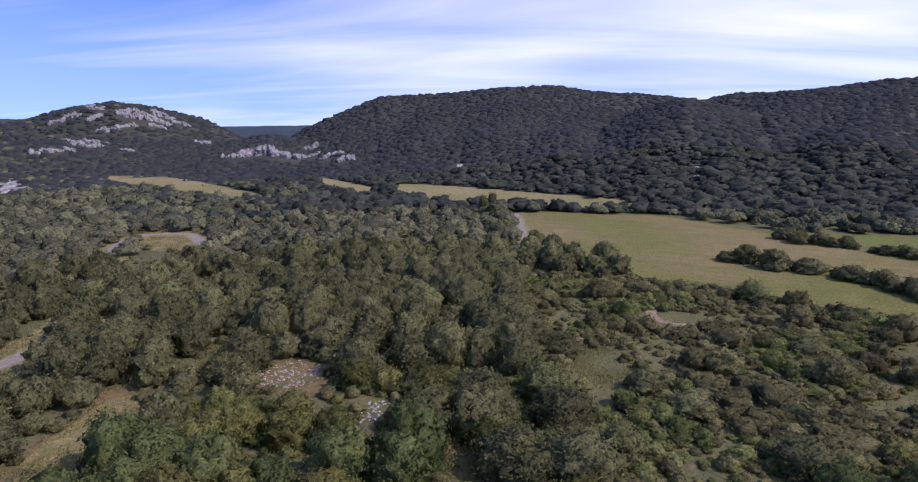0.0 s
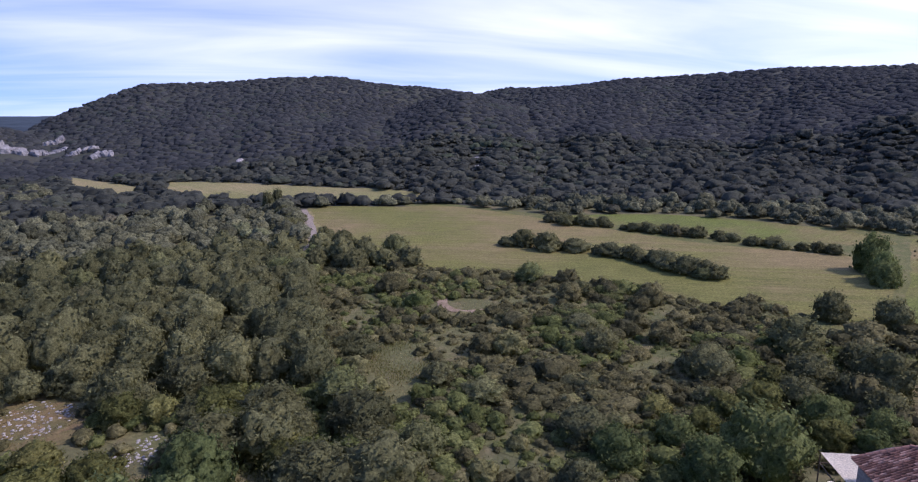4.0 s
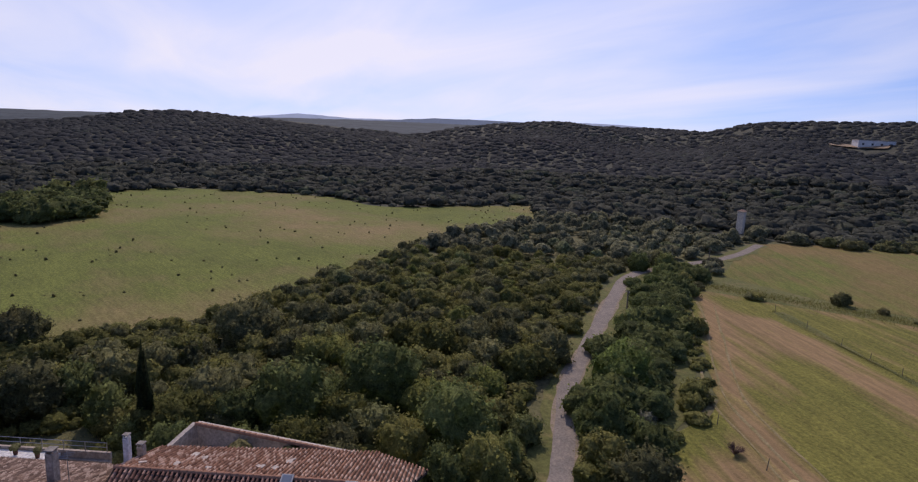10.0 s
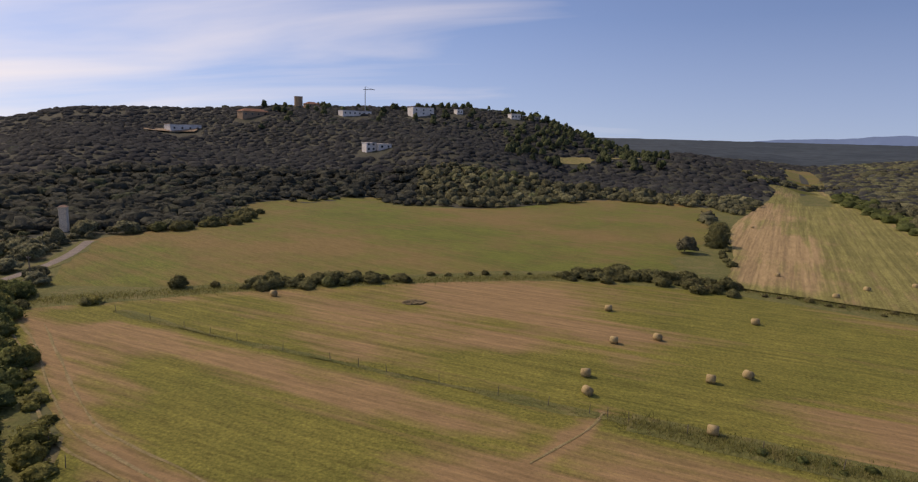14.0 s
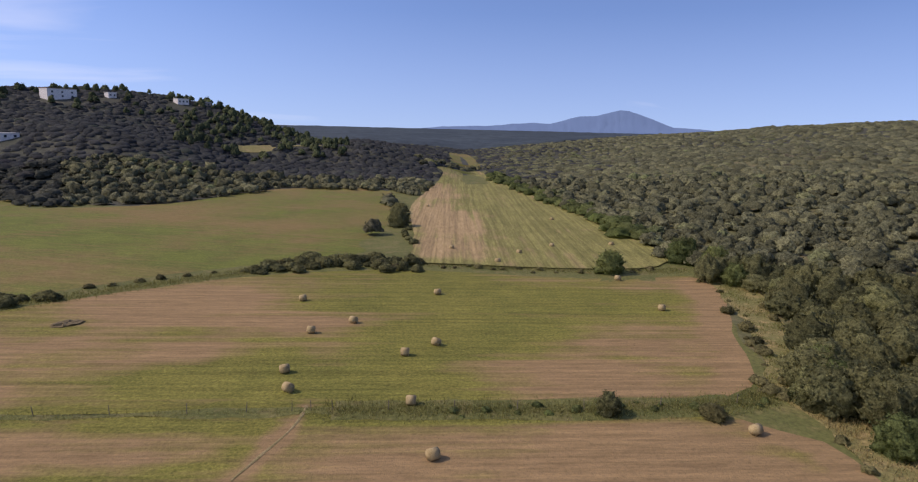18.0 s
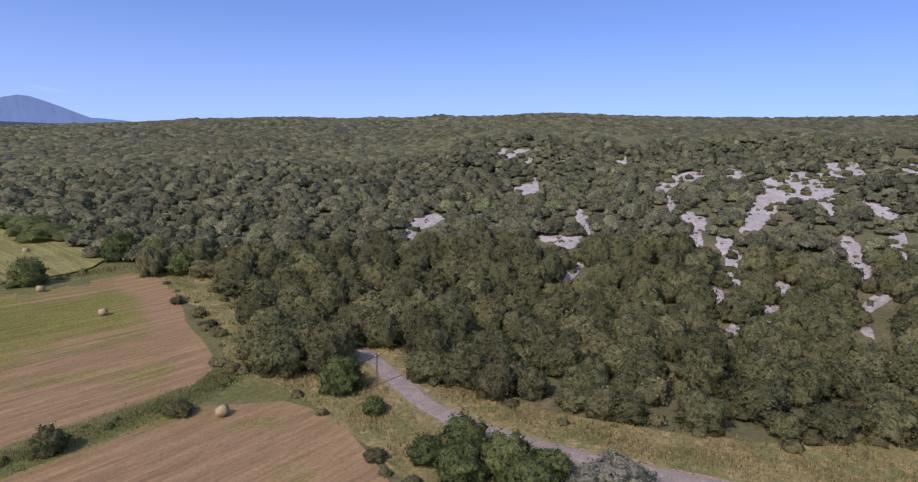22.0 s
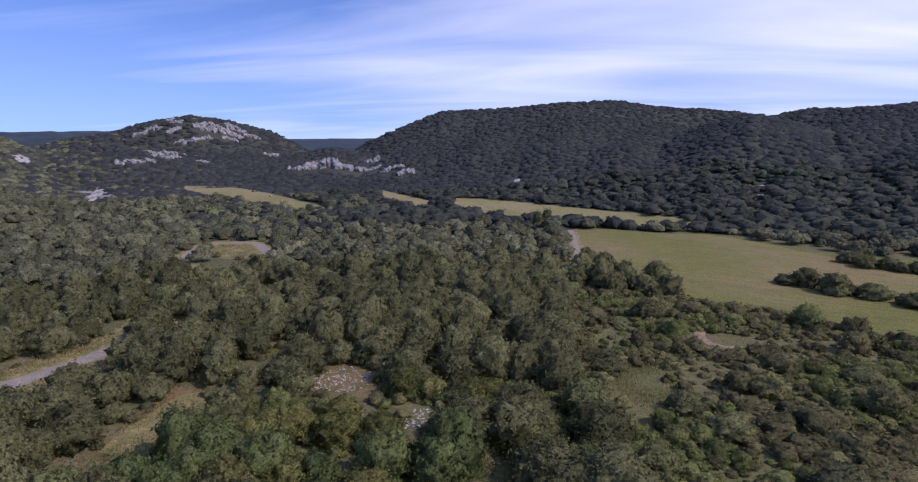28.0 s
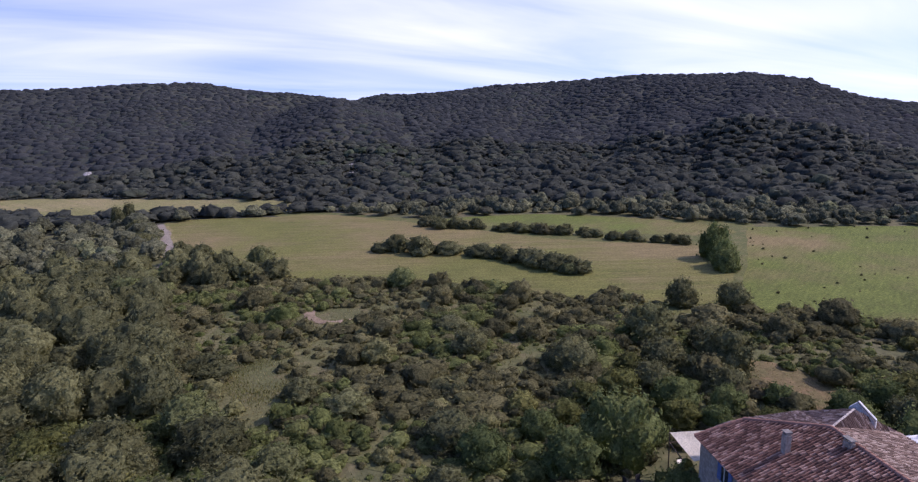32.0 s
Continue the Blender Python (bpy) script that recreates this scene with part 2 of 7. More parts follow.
def field_material(name, greens, straws, angle, step, contrast, worn=False, swaths=0.0, dry=0.0):
    """Mown grass: swaths along one direction, green where it grows again and straw-coloured between, in broad patches."""
    m, t, b = material(name, 0.95, 0.15)
    pos = node(t, "ShaderNodeNewGeometry").outputs["Position"]
    turned = node(t, "ShaderNodeMapping", Vector=pos, Rotation=(0, 0, radians(-angle))).outputs[0]
    streak = node(t, "ShaderNodeMapping", Vector=turned, Scale=(0.03, 1.0, 1.0)).outputs[0]
    lines = noise_of(t, 1.0 / step, 3.0, 0.6, streak, 0.3)
    fine = noise_of(t, 2.6, 7.0, 0.78, pos)
    patch = noise_of(t, 0.018, 3.0, 0.5, pos)
    patch2 = noise_of(t, 0.09, 4.0, 0.6, pos)
    w = math_node(t, "MULTIPLY_ADD", lines, contrast, math_node(t, "MULTIPLY_ADD", patch, 1.3, math_node(t, "MULTIPLY_ADD", patch2, 0.6, -0.5 * contrast - 0.45 + dry)))
    if worn:
        own = t.nodes.new("ShaderNodeAttribute")
        own.attribute_name = "tint"
        w = math_node(t, "ADD", w, math_node(t, "MULTIPLY", own.outputs["Fac"], 0.30))
    green = mixc(t, ramp(t, patch2, [(0.4, (0, 0, 0)), (0.6, (1, 1, 1))]), *greens)
    straw = mixc(t, ramp(t, fine, [(0.4, (0, 0, 0)), (0.6, (1, 1, 1))]), *straws)
    col = mixc(t, ramp(t, w, [(0.34, (0, 0, 0)), (0.66, (1, 1, 1))]), green, straw)
    thin = noise_of(t, 1.1, 2.0, 0.6, node(t, "ShaderNodeMapping", Vector=turned, Scale=(0.02, 1.0, 1.0)).outputs[0], 0.2)
    grain = noise_of(t, 0.9, 5.0, 0.75, node(t, "ShaderNodeMapping", Vector=turned, Scale=(0.25, 1.6, 1.0)).outputs[0])
    swath = ramp(t, thin, [(0.36, (1 - swaths, 1 - swaths, 1 - 0.95 * swaths)), (0.62, (1 + 0.7 * swaths, 1 + 0.7 * swaths, 1 + 0.7 * swaths))])
    shade = mixc(t, 1.0, ramp(t, fine, [(0.32, (0.50, 0.50, 0.50)), (0.5, (0.96, 0.96, 0.96)), (0.68, (1.55, 1.55, 1.55))]), ramp(t, grain, [(0.3, (0.74, 0.74, 0.74)), (0.7, (1.22, 1.22, 1.22))]), "MULTIPLY")
    shade = mixc(t, 1.0, shade, swath, "MULTIPLY")
    t.links.new(mixc(t, 1.0, col, shade, "MULTIPLY"), b.inputs["Base Color"])
    bump_on(t, b, fine, 0.6, 0.15)
    return m


M_HAY = field_material("mown_hayfield", ((0.189, 0.178, 0.042), (0.154, 0.152, 0.035)), ((0.358, 0.242, 0.123), (0.237, 0.156, 0.075)), 164.0, 1.9, 0.8, True, 0.15, -0.03)
M_MEADOW = field_material("cropped_meadow", ((0.147, 0.167, 0.037), (0.117, 0.136, 0.032)), ((0.237, 0.174, 0.070), (0.198, 0.143, 0.057)), 150.0, 2.0, 0.5, False, 0.05, -0.02)
M_ROADSIDE = field_material("dry_field", ((0.182, 0.176, 0.051), (0.149, 0.152, 0.042)), ((0.270, 0.211, 0.097), (0.226, 0.176, 0.077)), 150.0, 3.0, 0.5, False, 0.05, -0.02)
M_STRIPE = field_material("striped_hayfield", ((0.237, 0.220, 0.075), (0.198, 0.187, 0.061)), ((0.429, 0.314, 0.165), (0.297, 0.209, 0.101)), 71.0, 2.4, 1.0, True, 0.22)
M_PASTURE = field_material("grazed_pasture", ((0.152, 0.176, 0.040), (0.123, 0.145, 0.034)), ((0.270, 0.206, 0.092), (0.215, 0.170, 0.072)), 20.0, 5.0, 0.25, False, 0.0, -0.10)
M_PALE = field_material("pale_dry_field", ((0.242, 0.226, 0.088), (0.209, 0.198, 0.073)), ((0.330, 0.275, 0.132), (0.275, 0.226, 0.105)), 110.0, 4.0, 0.6)

# ---- the lie of the land ----
EYE_H = 28.0
# for each ridge: bearing, distance of the crest, its angle over the horizon, distance of the foot
RIDGES = {
    "knoll": [(136, 850, -1.4, 560), (128, 850, 0.7, 560), (124.5, 850, 1.25, 560), (122.5, 850, 1.9, 560), (119, 850, 2.65, 560), (116.5, 850, 2.4, 560), (112.2, 850, 1.1, 560), (107, 850, -1.8, 560)],
    "hump": [(142, 560, -2.6, 420), (132, 560, -0.65, 420), (124, 560, -0.35, 420), (121, 560, -0.45, 420), (110, 560, -0.75, 410), (107, 560, -0.3, 410), (104, 560, -1.2, 410), (98.8, 540, -3.0, 420)],
    "north": [(107, 700, -2.0, 420), (103.9, 700, 0.1, 390), (100.7, 720, 1.4, 350), (97, 750, 2.85, 315), (86, 760, 3.55, 280), (81, 750, 3.5, 250), (76, 720, 3.0, 235), (73, 700, 2.7, 220), (66, 680, 1.7, 210), (60, 650, -1.5, 205)],
    "brow": [(80, 480, -1.0, 225), (73, 480, 1.9, 212), (69.8, 480, 2.7, 210), (66, 500, 1.7, 208), (60, 520, -0.6, 205)],
    "east": [(72, 700, 1.2, 215), (66, 720, 2.6, 210), (59.7, 720, 2.7, 205), (56, 720, 2.9, 198), (48, 700, 3.3, 186), (43, 680, 3.6, 184), (34.5, 640, 3.45, 188), (29.7, 620, 2.8, 192), (26, 600, 1.4, 200),
             (20, 560, 0.1, 210), (16.8, 540, -0.6, 215), (12, 520, -2.8, 220)],
    "south_east": [(22, 430, -3.6, 262), (18, 480, -2.2, 266), (15.8, 520, -1.3, 270), (11.8, 550, -0.6, 274), (5.7, 560, 0.3, 280), (1.4, 560, 0.6, 285), (-5, 560, 0.5, 278), (-12.7, 560, -0.3, 262), (-18.5, 560, -0.8, 250), (-25, 560, -2.6, 250)],
    "south": [(-13, 620, -2.4, 245), (-18.5, 640, -0.5, 245), (-25.8, 660, 0.7, 250), (-31, 680, 1.1, 255), (-41, 690, 1.0, 250), (-44, 680, 0.8, 240), (-48, 660, 1.6, 235), (-60, 620, 2.4, 240), (-72.7, 600, 3.0, 280),
              (-78, 600, 3.1, 262), (-83.4, 600, 2.75, 268), (-88.6, 580, 2.1, 290), (-92, 560, 0.9, 310), (-95.5, 540, -0.4, 320), (-101, 520, -2.9, 320)],
    "spur": [(-82, 420, -3.4, 265), (-88.8, 420, -1.5, 290), (-96.5, 430, -0.9, 312), (-100.4, 430, -0.6, 312), (-106.6, 430, -1.9, 320), (-111, 430, -3.6, 330)],
    "west": [(127, 760, -2.0, 230), (132, 740, 0.8, 170), (141, 680, 2.25, 115), (145.5, 620, 3.0, 95), (158.8, 570, 3.5, 72), (161, 560, 3.7, 68), (173, 545, 3.2, 62), (184, 545, 3.25, 60), (197.3, 545, 2.9, 66), (201.2, 560, 2.8, 72),
             (204, 680, 2.3, 80), (215, 850, 1.9, 95), (224, 900, 1.3, 110), (228, 900, 0.8, 115), (238, 900, 0.0, 130), (249, 900, -1.4, 200)],
    "far_north": [(117, 1300, -0.8, 900), (122, 1300, 1.0, 900), (128, 1300, 1.1, 900), (133, 1300, 1.0, 900), (139, 1300, -0.6, 900)],
}


def ground_z(x, y):
    """The height of the land, for arrays of places."""
    x, y = np.asarray(x, float), np.asarray(y, float)
    r, az = np.hypot(x, y), np.degrees(np.arctan2(y, x))
    z, slope, spur = np.zeros_like(r), np.zeros_like(r), np.zeros_like(r)
    dip = np.exp(-(((az - 12) / 13) ** 2))
    z = np.maximum(z, 36.0 * np.clip((r - 1500) / 1700, 0, 1) ** 1.2 * (1 - dip)) - 34.0 * dip * np.clip((r - 900) / 3000, 0, 1)
    for rows in RIDGES.values():
        rows = sorted(rows)
        a, rc, el, rb = (np.array(v, float) for v in zip(*rows))
        mid = (a[0] + a[-1]) / 2
        b = mid + (az - mid + 180) % 360 - 180
        crest, foot = np.interp(b, a, rc), np.interp(b, a, rb)
        top = np.maximum(EYE_H + crest * np.tan(np.radians(np.interp(b, a, el))) - 5.0, 0)
        top = top * np.clip((b - a[0]) / 2 + 0.5, 0, 1) * np.clip((a[-1] - b) / 2 + 0.5, 0, 1)
        s = np.clip((r - foot) / (crest - foot), 0, 1)
        rise = 0.45 * s + 0.55 * s * s * (3 - 2 * s)
        here = top * rise * (1 - 0.45 * np.clip((r - crest) / 500, 0, 1))
        spur = np.where(here > z, 6.75 * s * (1 - s) ** 2 * np.clip(top / 40, 0, 1), spur)
        slope = np.where(here > z, 4 * s * (1 - s) * (r < crest) * np.clip(top / 40, 0, 1), slope)
        z = np.maximum(z, here)
    hilly = np.clip(z / 12, 0, 1)
    # spurs and gullies running down the north-eastern hills
    side = np.clip((az - 14) / 12, 0, 1) * np.clip((108 - az) / 10, 0, 1)
    z = z + side * spur * hilly * (3.0 * np.sin(np.radians(az * 14 + 50 * np.sin(r / 95))) + 1.6 * np.sin(np.radians(az * 47 + 0.8 * r)))
    z = z + slope * hilly * (1 - 0.65 * side) * np.where(np.abs(az) > 125, 0.35, 1.0) * (5.0 * np.sin(x / 47 + 1.7 * np.sin(y / 61)) + 4.5 * np.sin(y / 52 + 1.5 * np.sin(x / 71)))
    return z + hilly * (1.6 * np.sin(x / 31 + 1.3 * np.sin(y / 43)) + 1.3 * np.sin(y / 27 + 1.1 * np.sin(x / 38))) * np.clip(1.4 - r / 1000, 0.2, 1)


def z_at(x, y):
    return float(ground_z(np.array([x]), np.array([y]))[0])


# ---- plan: fields, lanes, clearings ----
FIELDS = {
    "hayfield": [(91, -78), (75, -88), (58, -100), (10, -122), (-26, -122), (-60, -106), (-82, -101), (-76.5, -86), (-63, -69), (-56, -58.5), (-51, -54), (-45, -52.5), (-42.5, -50.5), (-44, -47), (-47.5, -42), (-46.5, -35.5), (-43, -30), (-30, -18), (0, -12), (25, -14), (42, -33), (47, -45), (54, -51), (73, -66)],
    "meadow": [(94, -94), (119, -130), (117, -150), (104, -176), (122, -221), (86, -265), (70, -239), (30, -246), (-17, -300), (-61, -282), (-37, -181), (-24, -155), (-20, -140), (17, -129), (70, -101)],
    "striped_field": [(-30, -128), (-40, -161), (-59, -231), (-112, -355), (-118, -383), (-157, -414), (-144, -359), (-125, -276), (-95, -135), (-84, -112), (-65, -113)],
    "far_meadow": [(-150, -450), (-240, -720), (-262, -715), (-176, -455)],
    "pasture": [(138, 91), (188, 56), (246, 30), (253, 4), (227, -39), (200, -54), (199, -110), (168, -91), (138, -46), (108, -15), (92, 3), (88, 20), (90, 42), (80, 52), (104, 68)],
    "road_field": [(17, 149), (20, 193), (47, 184), (62, 178), (78, 144), (93, 106), (112, 82), (100, 68), (77, 57), (61, 77), (47, 97), (36, 102), (26, 124)],
    "strip_field": [(80, 150), (112, 138), (133, 104), (127, 88), (100, 113), (84, 142)],
    "valley_field": [(-29, 297), (-4, 283), (50, 227), (68, 192), (31, 205), (-5, 222), (-24, 250)],
    "hill_field": [(-214, 372), (-172, 363), (-80, 253), (-77, 238), (-116, 262), (-191, 338)],
    "small_field": [(-77, 344), (-37, 276), (-36, 246), (-60, 276)],
}
FIELD_LOOK = {"hayfield": M_HAY, "meadow": M_MEADOW, "striped_field": M_STRIPE, "far_meadow": M_MEADOW, "pasture": M_PASTURE, "road_field": M_ROADSIDE, "strip_field": M_PASTURE,
              "valley_field": M_PALE, "hill_field": M_PALE, "small_field": M_PALE}
LANES = {
    "valley_road": ([(-92, -88), (-78, -64), (-65, -43), (-58, -34), (-52, -26), (-49, -15), (-48.5, -2), (-49, 5), (-51, 13), (-55, 23), (-60, 34), (-63, 46), (-61, 58), (-56, 71), (-56, 82), (-62, 98), (-78, 130), (-86, 158), (-74, 162), (-62, 145)], 2.6),
    "house_lane": ([(-50, 13), (-46, 8), (-38, 2), (-20, -6), (10, -10), (30, -14), (42, -23), (53.5, -30.8), (61, -37), (71, -46.7), (88, -63), (98.5, -74.5), (103.5, -89), (109, -112), (120, -134)], 2.1),
    "far_road": ([(10.5, 122), (12, 126.5), (14.5, 135), (15.9, 146), (16.6, 158), (17.2, 173), (17.7, 190)], 2.4),
}
# bare or grassy places among the scrub: middle and radii
CLEARINGS = [(30, 83, 6, 4), (-20, 65, 5, 4), (-8, 54, 4, 3), (-35, 53, 4, 8), (-13, 55, 3, 3), (-13, 46, 3, 2.5), (0, 42, 4, 3), (-32, 68, 3, 3), (-56, 82, 7, 7), (-66, 128, 9, 14), (-47, 124, 5, 6), (13, 61, 3, 4),
             (17, 67, 4, 5), (62, 35, 4, 7), (40, 12, 13, 21), (43.5, 27.5, 6, 5), (-55, 34, 5, 8), (-54, 3, 4, 15), (57, 16, 4, 4), (-56, -34, 3.5, 5), (-76, -67, 6, 5), (-47, 39, 3, 3), (-37, 33, 3, 3)]
# open grass along the road and among the scrub
OPEN = {
    "road_grass": [(-52, -55), (-56, -44), (-61, -38), (-59, -26), (-57, -12), (-60, 7), (-66, 17), (-70, 28), (-72, 38), (-69, 50), (-66, 60), (-63, 70), (-60, 80), (-55, 80), (-53, 72), (-56, 60), (-57, 48), (-52.5, 40), (-47.5, 31), (-41.5, 23.5), (-38, 11), (-37, -5), (-38, -21), (-44, -31), (-51, -45)],
    "orange_clearing": [(-39, 42), (-39, 53), (-40, 62), (-36, 67), (-33, 60), (-31, 52), (-33, 42)],
    "scrub_clearing": [(-35, 77), (-31, 78), (-26, 66), (-30, 63)],
    "stony_clearing": [(-26, 71), (-18, 71), (-14, 61), (-21, 61)],
    "stony_path": [(-13, 60), (-6, 52), (-4, 56), (-10, 61)],
    "grass_gap": [(-3, 50), (2, 50), (2, 44), (-3, 44)],
    "green_gap": [(13, 73), (20, 73), (20, 62), (13, 60)],
    "field_margin": [(-84, -99), (-78, -90), (-72, -77), (-60, -61), (-52, -53), (-56, -50), (-62, -55), (-70, -65), (-76, -73), (-83, -82), (-88, -92)],
    "bend_clearing": [(-90, 166), (-73, 165), (-64, 143), (-74, 141)],
}
# where deciduous trees stand together
GREEN_WOOD = [(-29, 37), (-30, 47), (-25, 52), (-12, 52), (-8, 48), (-4, 47), (-4, 37)]
# grassy strips between the fields, with hedges of their own
STRIPS = [[(94, -78), (98, -92), (94, -96), (70, -103), (17, -131), (-20, -142), (-34, -130), (-65, -116), (-90, -112), (-88, -99), (-60, -104), (-26, -120), (10, -120), (58, -98)],
          [(-20, -140), (-40, -185), (-61, -284), (-70, -250), (-42, -165), (-28, -126)],
          [(70, 58), (82, 48), (142, 92), (130, 112), (84, 150), (62, 184), (48, 188), (86, 108), (106, 82)],
          [(42, -20), (60, -36), (96, -72), (96, -78), (88, -76), (73, -64), (54, -49), (44, -36)],
          [(-42, -30), (-40, -53), (-52, -60), (-64, -73), (-72, -80), (-62, -66), (-55, -50), (-49, -36), (-44, -26), (-42, -10), (-40, 4), (-36, 4), (-38, -14)]]
# pale scree showing between the oaks of the western slope, as sighted from over the road: bearing, dip, half length and half width in degrees, slant
LOOKOUT = (0.8, -5.2, 27.0)
SCREE_LOW = [(175.2, -15.79, 0.71, 0.22, 33), (174, -14.69, 1.2, 0.33, 33), (171.9, -13.49, 0.52, 0.22, -66), (164.9, -13.26, 0.73, 0.22, -27), (155.2, -13.1, 1.23, 0.28, 12),
    (171.9, -12.69, 0.89, 0.28, 10), (148.8, -12.62, 0.88, 0.22, -66), (153.9, -12.24, 0.89, 0.22, 27), (176.1, -12.2, 0.96, 0.39, -53), (189.2, -11.44, 1, 0.44, 39), (164.4, -10.97, 1.18, 0.33, 40),
    (171.1, -10.97, 0.63, 0.28, -16), (149.7, -10.89, 1.18, 0.5, 29), (147.5, -9.78, 0.86, 0.28, -29), (175.1, -9.43, 1.3, 0.55, -66), (165.5, -8.68, 0.76, 0.39, -61), (189.6, -8.65, 1.1, 0.44, 24),
    (160, -8.53, 1.47, 0.5, -81), (191.4, -8.43, 0.78, 0.28, 2)]
SCREE_MIDDLE = [(148.5, -8.34, 1.09, 0.33, 19), (204.6, -8.26, 0.97, 0.44, 60), (175.6, -8.2, 1.16, 0.55, -37), (142.1, -8.16, 1.16, 0.44, -32), (147.2, -7.95, 1.25, 0.28, 17),
    (160.7, -7.74, 0.98, 0.33, -18), (136.7, -7.67, 0.46, 0.22, -20), (166.4, -7.46, 1.39, 0.5, -58), (153.8, -7.45, 0.9, 0.5, -54), (203.3, -7.43, 1.47, 0.39, 15), (178.5, -7.34, 0.78, 0.39, -43),
    (160, -6.58, 1.12, 0.33, -37), (188.4, -6.55, 1.06, 0.44, -52), (153.6, -6.49, 1.83, 0.44, 4), (198.3, -6.42, 0.37, 0.17, -32), (163.6, -6.4, 1.02, 0.44, -71), (161.3, -5.98, 1.06, 0.44, -6),
    (178.7, -5.96, 0.96, 0.44, -23), (150.2, -5.77, 0.84, 0.17, 14)]
SCREE_UPPER = [(152.3, -5.73, 0.68, 0.28, -32), (147.1, -5.71, 0.95, 0.22, -4), (148.3, -5.36, 0.87, 0.28, -20), (173.9, -5.35, 1.24, 0.61, 40), (155, -4.78, 1.41, 0.39, -10),
    (149, -4.73, 1.05, 0.5, -51), (180.8, -4.49, 0.62, 0.28, -74), (193.9, -4.01, 0.95, 0.39, 11), (132.9, -3.91, 0.38, 0.22, -44), (165.1, -3.87, 1.31, 0.28, -18), (172.9, -3.76, 1.95, 0.78, 47),
    (126.1, -3.72, 0.59, 0.22, 28), (156.7, -3.52, 1.39, 0.5, 24), (193, -3.48, 0.52, 0.22, -66), (158.9, -3.43, 1.01, 0.33, 29), (181.5, -3.16, 0.77, 0.33, 29), (151.7, -2.94, 1.26, 0.22, -15),
    (168.7, -2.86, 1.48, 0.61, -61), (161.3, -2.57, 0.8, 0.22, -71)]
SCREE_HIGH = [(170.6, -2.44, 1.75, 0.72, -3), (179.9, -2.27, 1.91, 0.33, 17), (149.7, -1.83, 1.12, 0.22, -9), (170.6, -1.76, 2.66, 0.44, 4), (140.1, -1.75, 0.92, 0.17, 5),
    (175.9, -1.6, 0.97, 0.33, 2), (147.2, -1.49, 1.17, 0.28, -66), (143.7, -1.35, 1.02, 0.28, -26), (193.7, -1.29, 0.37, 0.17, 36), (140.7, -0.95, 1.16, 0.28, -3), (185.3, -0.9, 0.57, 0.22, -16),
    (154.3, -0.89, 1.07, 0.28, -23), (130.8, -0.77, 0.52, 0.22, -21), (134.8, -0.74, 0.44, 0.17, 7), (146.5, -0.64, 1.04, 0.33, -38), (167.4, -0.59, 1.02, 0.33, -41), (168.6, -0.58, 0.56, 0.22, -12),
    (196.3, -0.56, 0.61, 0.22, 32), (163.4, -0.5, 1.03, 0.28, -15)]
SCREE_TOP = [(194.5, -0.44, 1.33, 0.22, 24), (145.8, -0.4, 1.28, 0.28, -6), (156.8, -0.27, 1.07, 0.33, -54), (148.4, -0.07, 1.39, 0.28, -5), (161.5, -0.07, 1.33, 0.39, -1),
    (150.1, 0.02, 1.32, 0.33, -36), (150.8, 0.07, 1.69, 0.44, 7), (143.3, 0.08, 0.61, 0.28, -9), (146.8, 0.31, 1.7, 0.5, 9), (153.2, 0.38, 1.89, 0.28, -5), (183.5, 0.39, 0.48, 0.22, -30),
    (164, 0.46, 1.15, 0.33, -26), (162.5, 0.56, 1.03, 0.22, 18), (146, 0.57, 1.24, 0.44, -19), (193.1, 0.62, 0.5, 0.17, 37), (211.1, 0.85, 0.58, 0.22, 6), (196, 0.87, 0.39, 0.17, 9),
    (184.7, 0.88, 1.17, 0.33, 12), (189.7, 1.26, 0.59, 0.22, 29)]
SCREE = SCREE_LOW + SCREE_MIDDLE + SCREE_UPPER + SCREE_HIGH + SCREE_TOP
# cliffs and outcrops on the northern hills: middle, length, thickness, height, turn
CLIFFS = [(-166, 457, 18, 8, 6, 12), (-157, 461, 14, 8, 6, -8), (-143, 463, 16, 9, 10, 15), (-132, 461, 14, 9, 9, 20), (-122, 459, 13, 8, 6, 25), (-112, 467, 13, 8, 4, 30), (-93, 438, 11, 6, 4, 35), (-332, 664, 26, 9, 8, 20), (-350, 655, 16, 7, 6, 30), (-290, 482, 24, 8, 5, 30), (-243, 327, 12, 6, 3, 40)]
# low ledges on the stony knoll: middle, length, height
LEDGES = [(-318, 668, 16, 5), (-336, 628, 20, 4), (-348, 612, 15, 4), (-404, 684, 9, 3), (-373, 637, 14, 5), (-399, 642, 16, 4), (-407, 630, 12, 4), (-330, 698, 20, 6), (-308, 690, 16, 5), (-345, 675, 22, 6),
          (-315, 650, 14, 4), (-358, 668, 12, 4), (-385, 665, 12, 4), (-340, 710, 16, 5), (-272, 420, 14, 3), (-272, 452, 18, 4), (-215, 517, 12, 4), (-282, 412, 10, 3), (-76, 416, 10, 4), (-88, 440, 9, 4), (-160, 474, 10, 4), (-120, 500, 10, 5), (-220, 300, 10, 2), (-245, 455, 8, 3)]
SCARS = [(213, 214, 8, 4, 45), (258, 292, 8, 4, 45), (106, 270, 9, 4, 70), (97, 246, 7, 4, 70), (1, 344, 9, 4, 90), (17, -296, 10, 3, 100)]
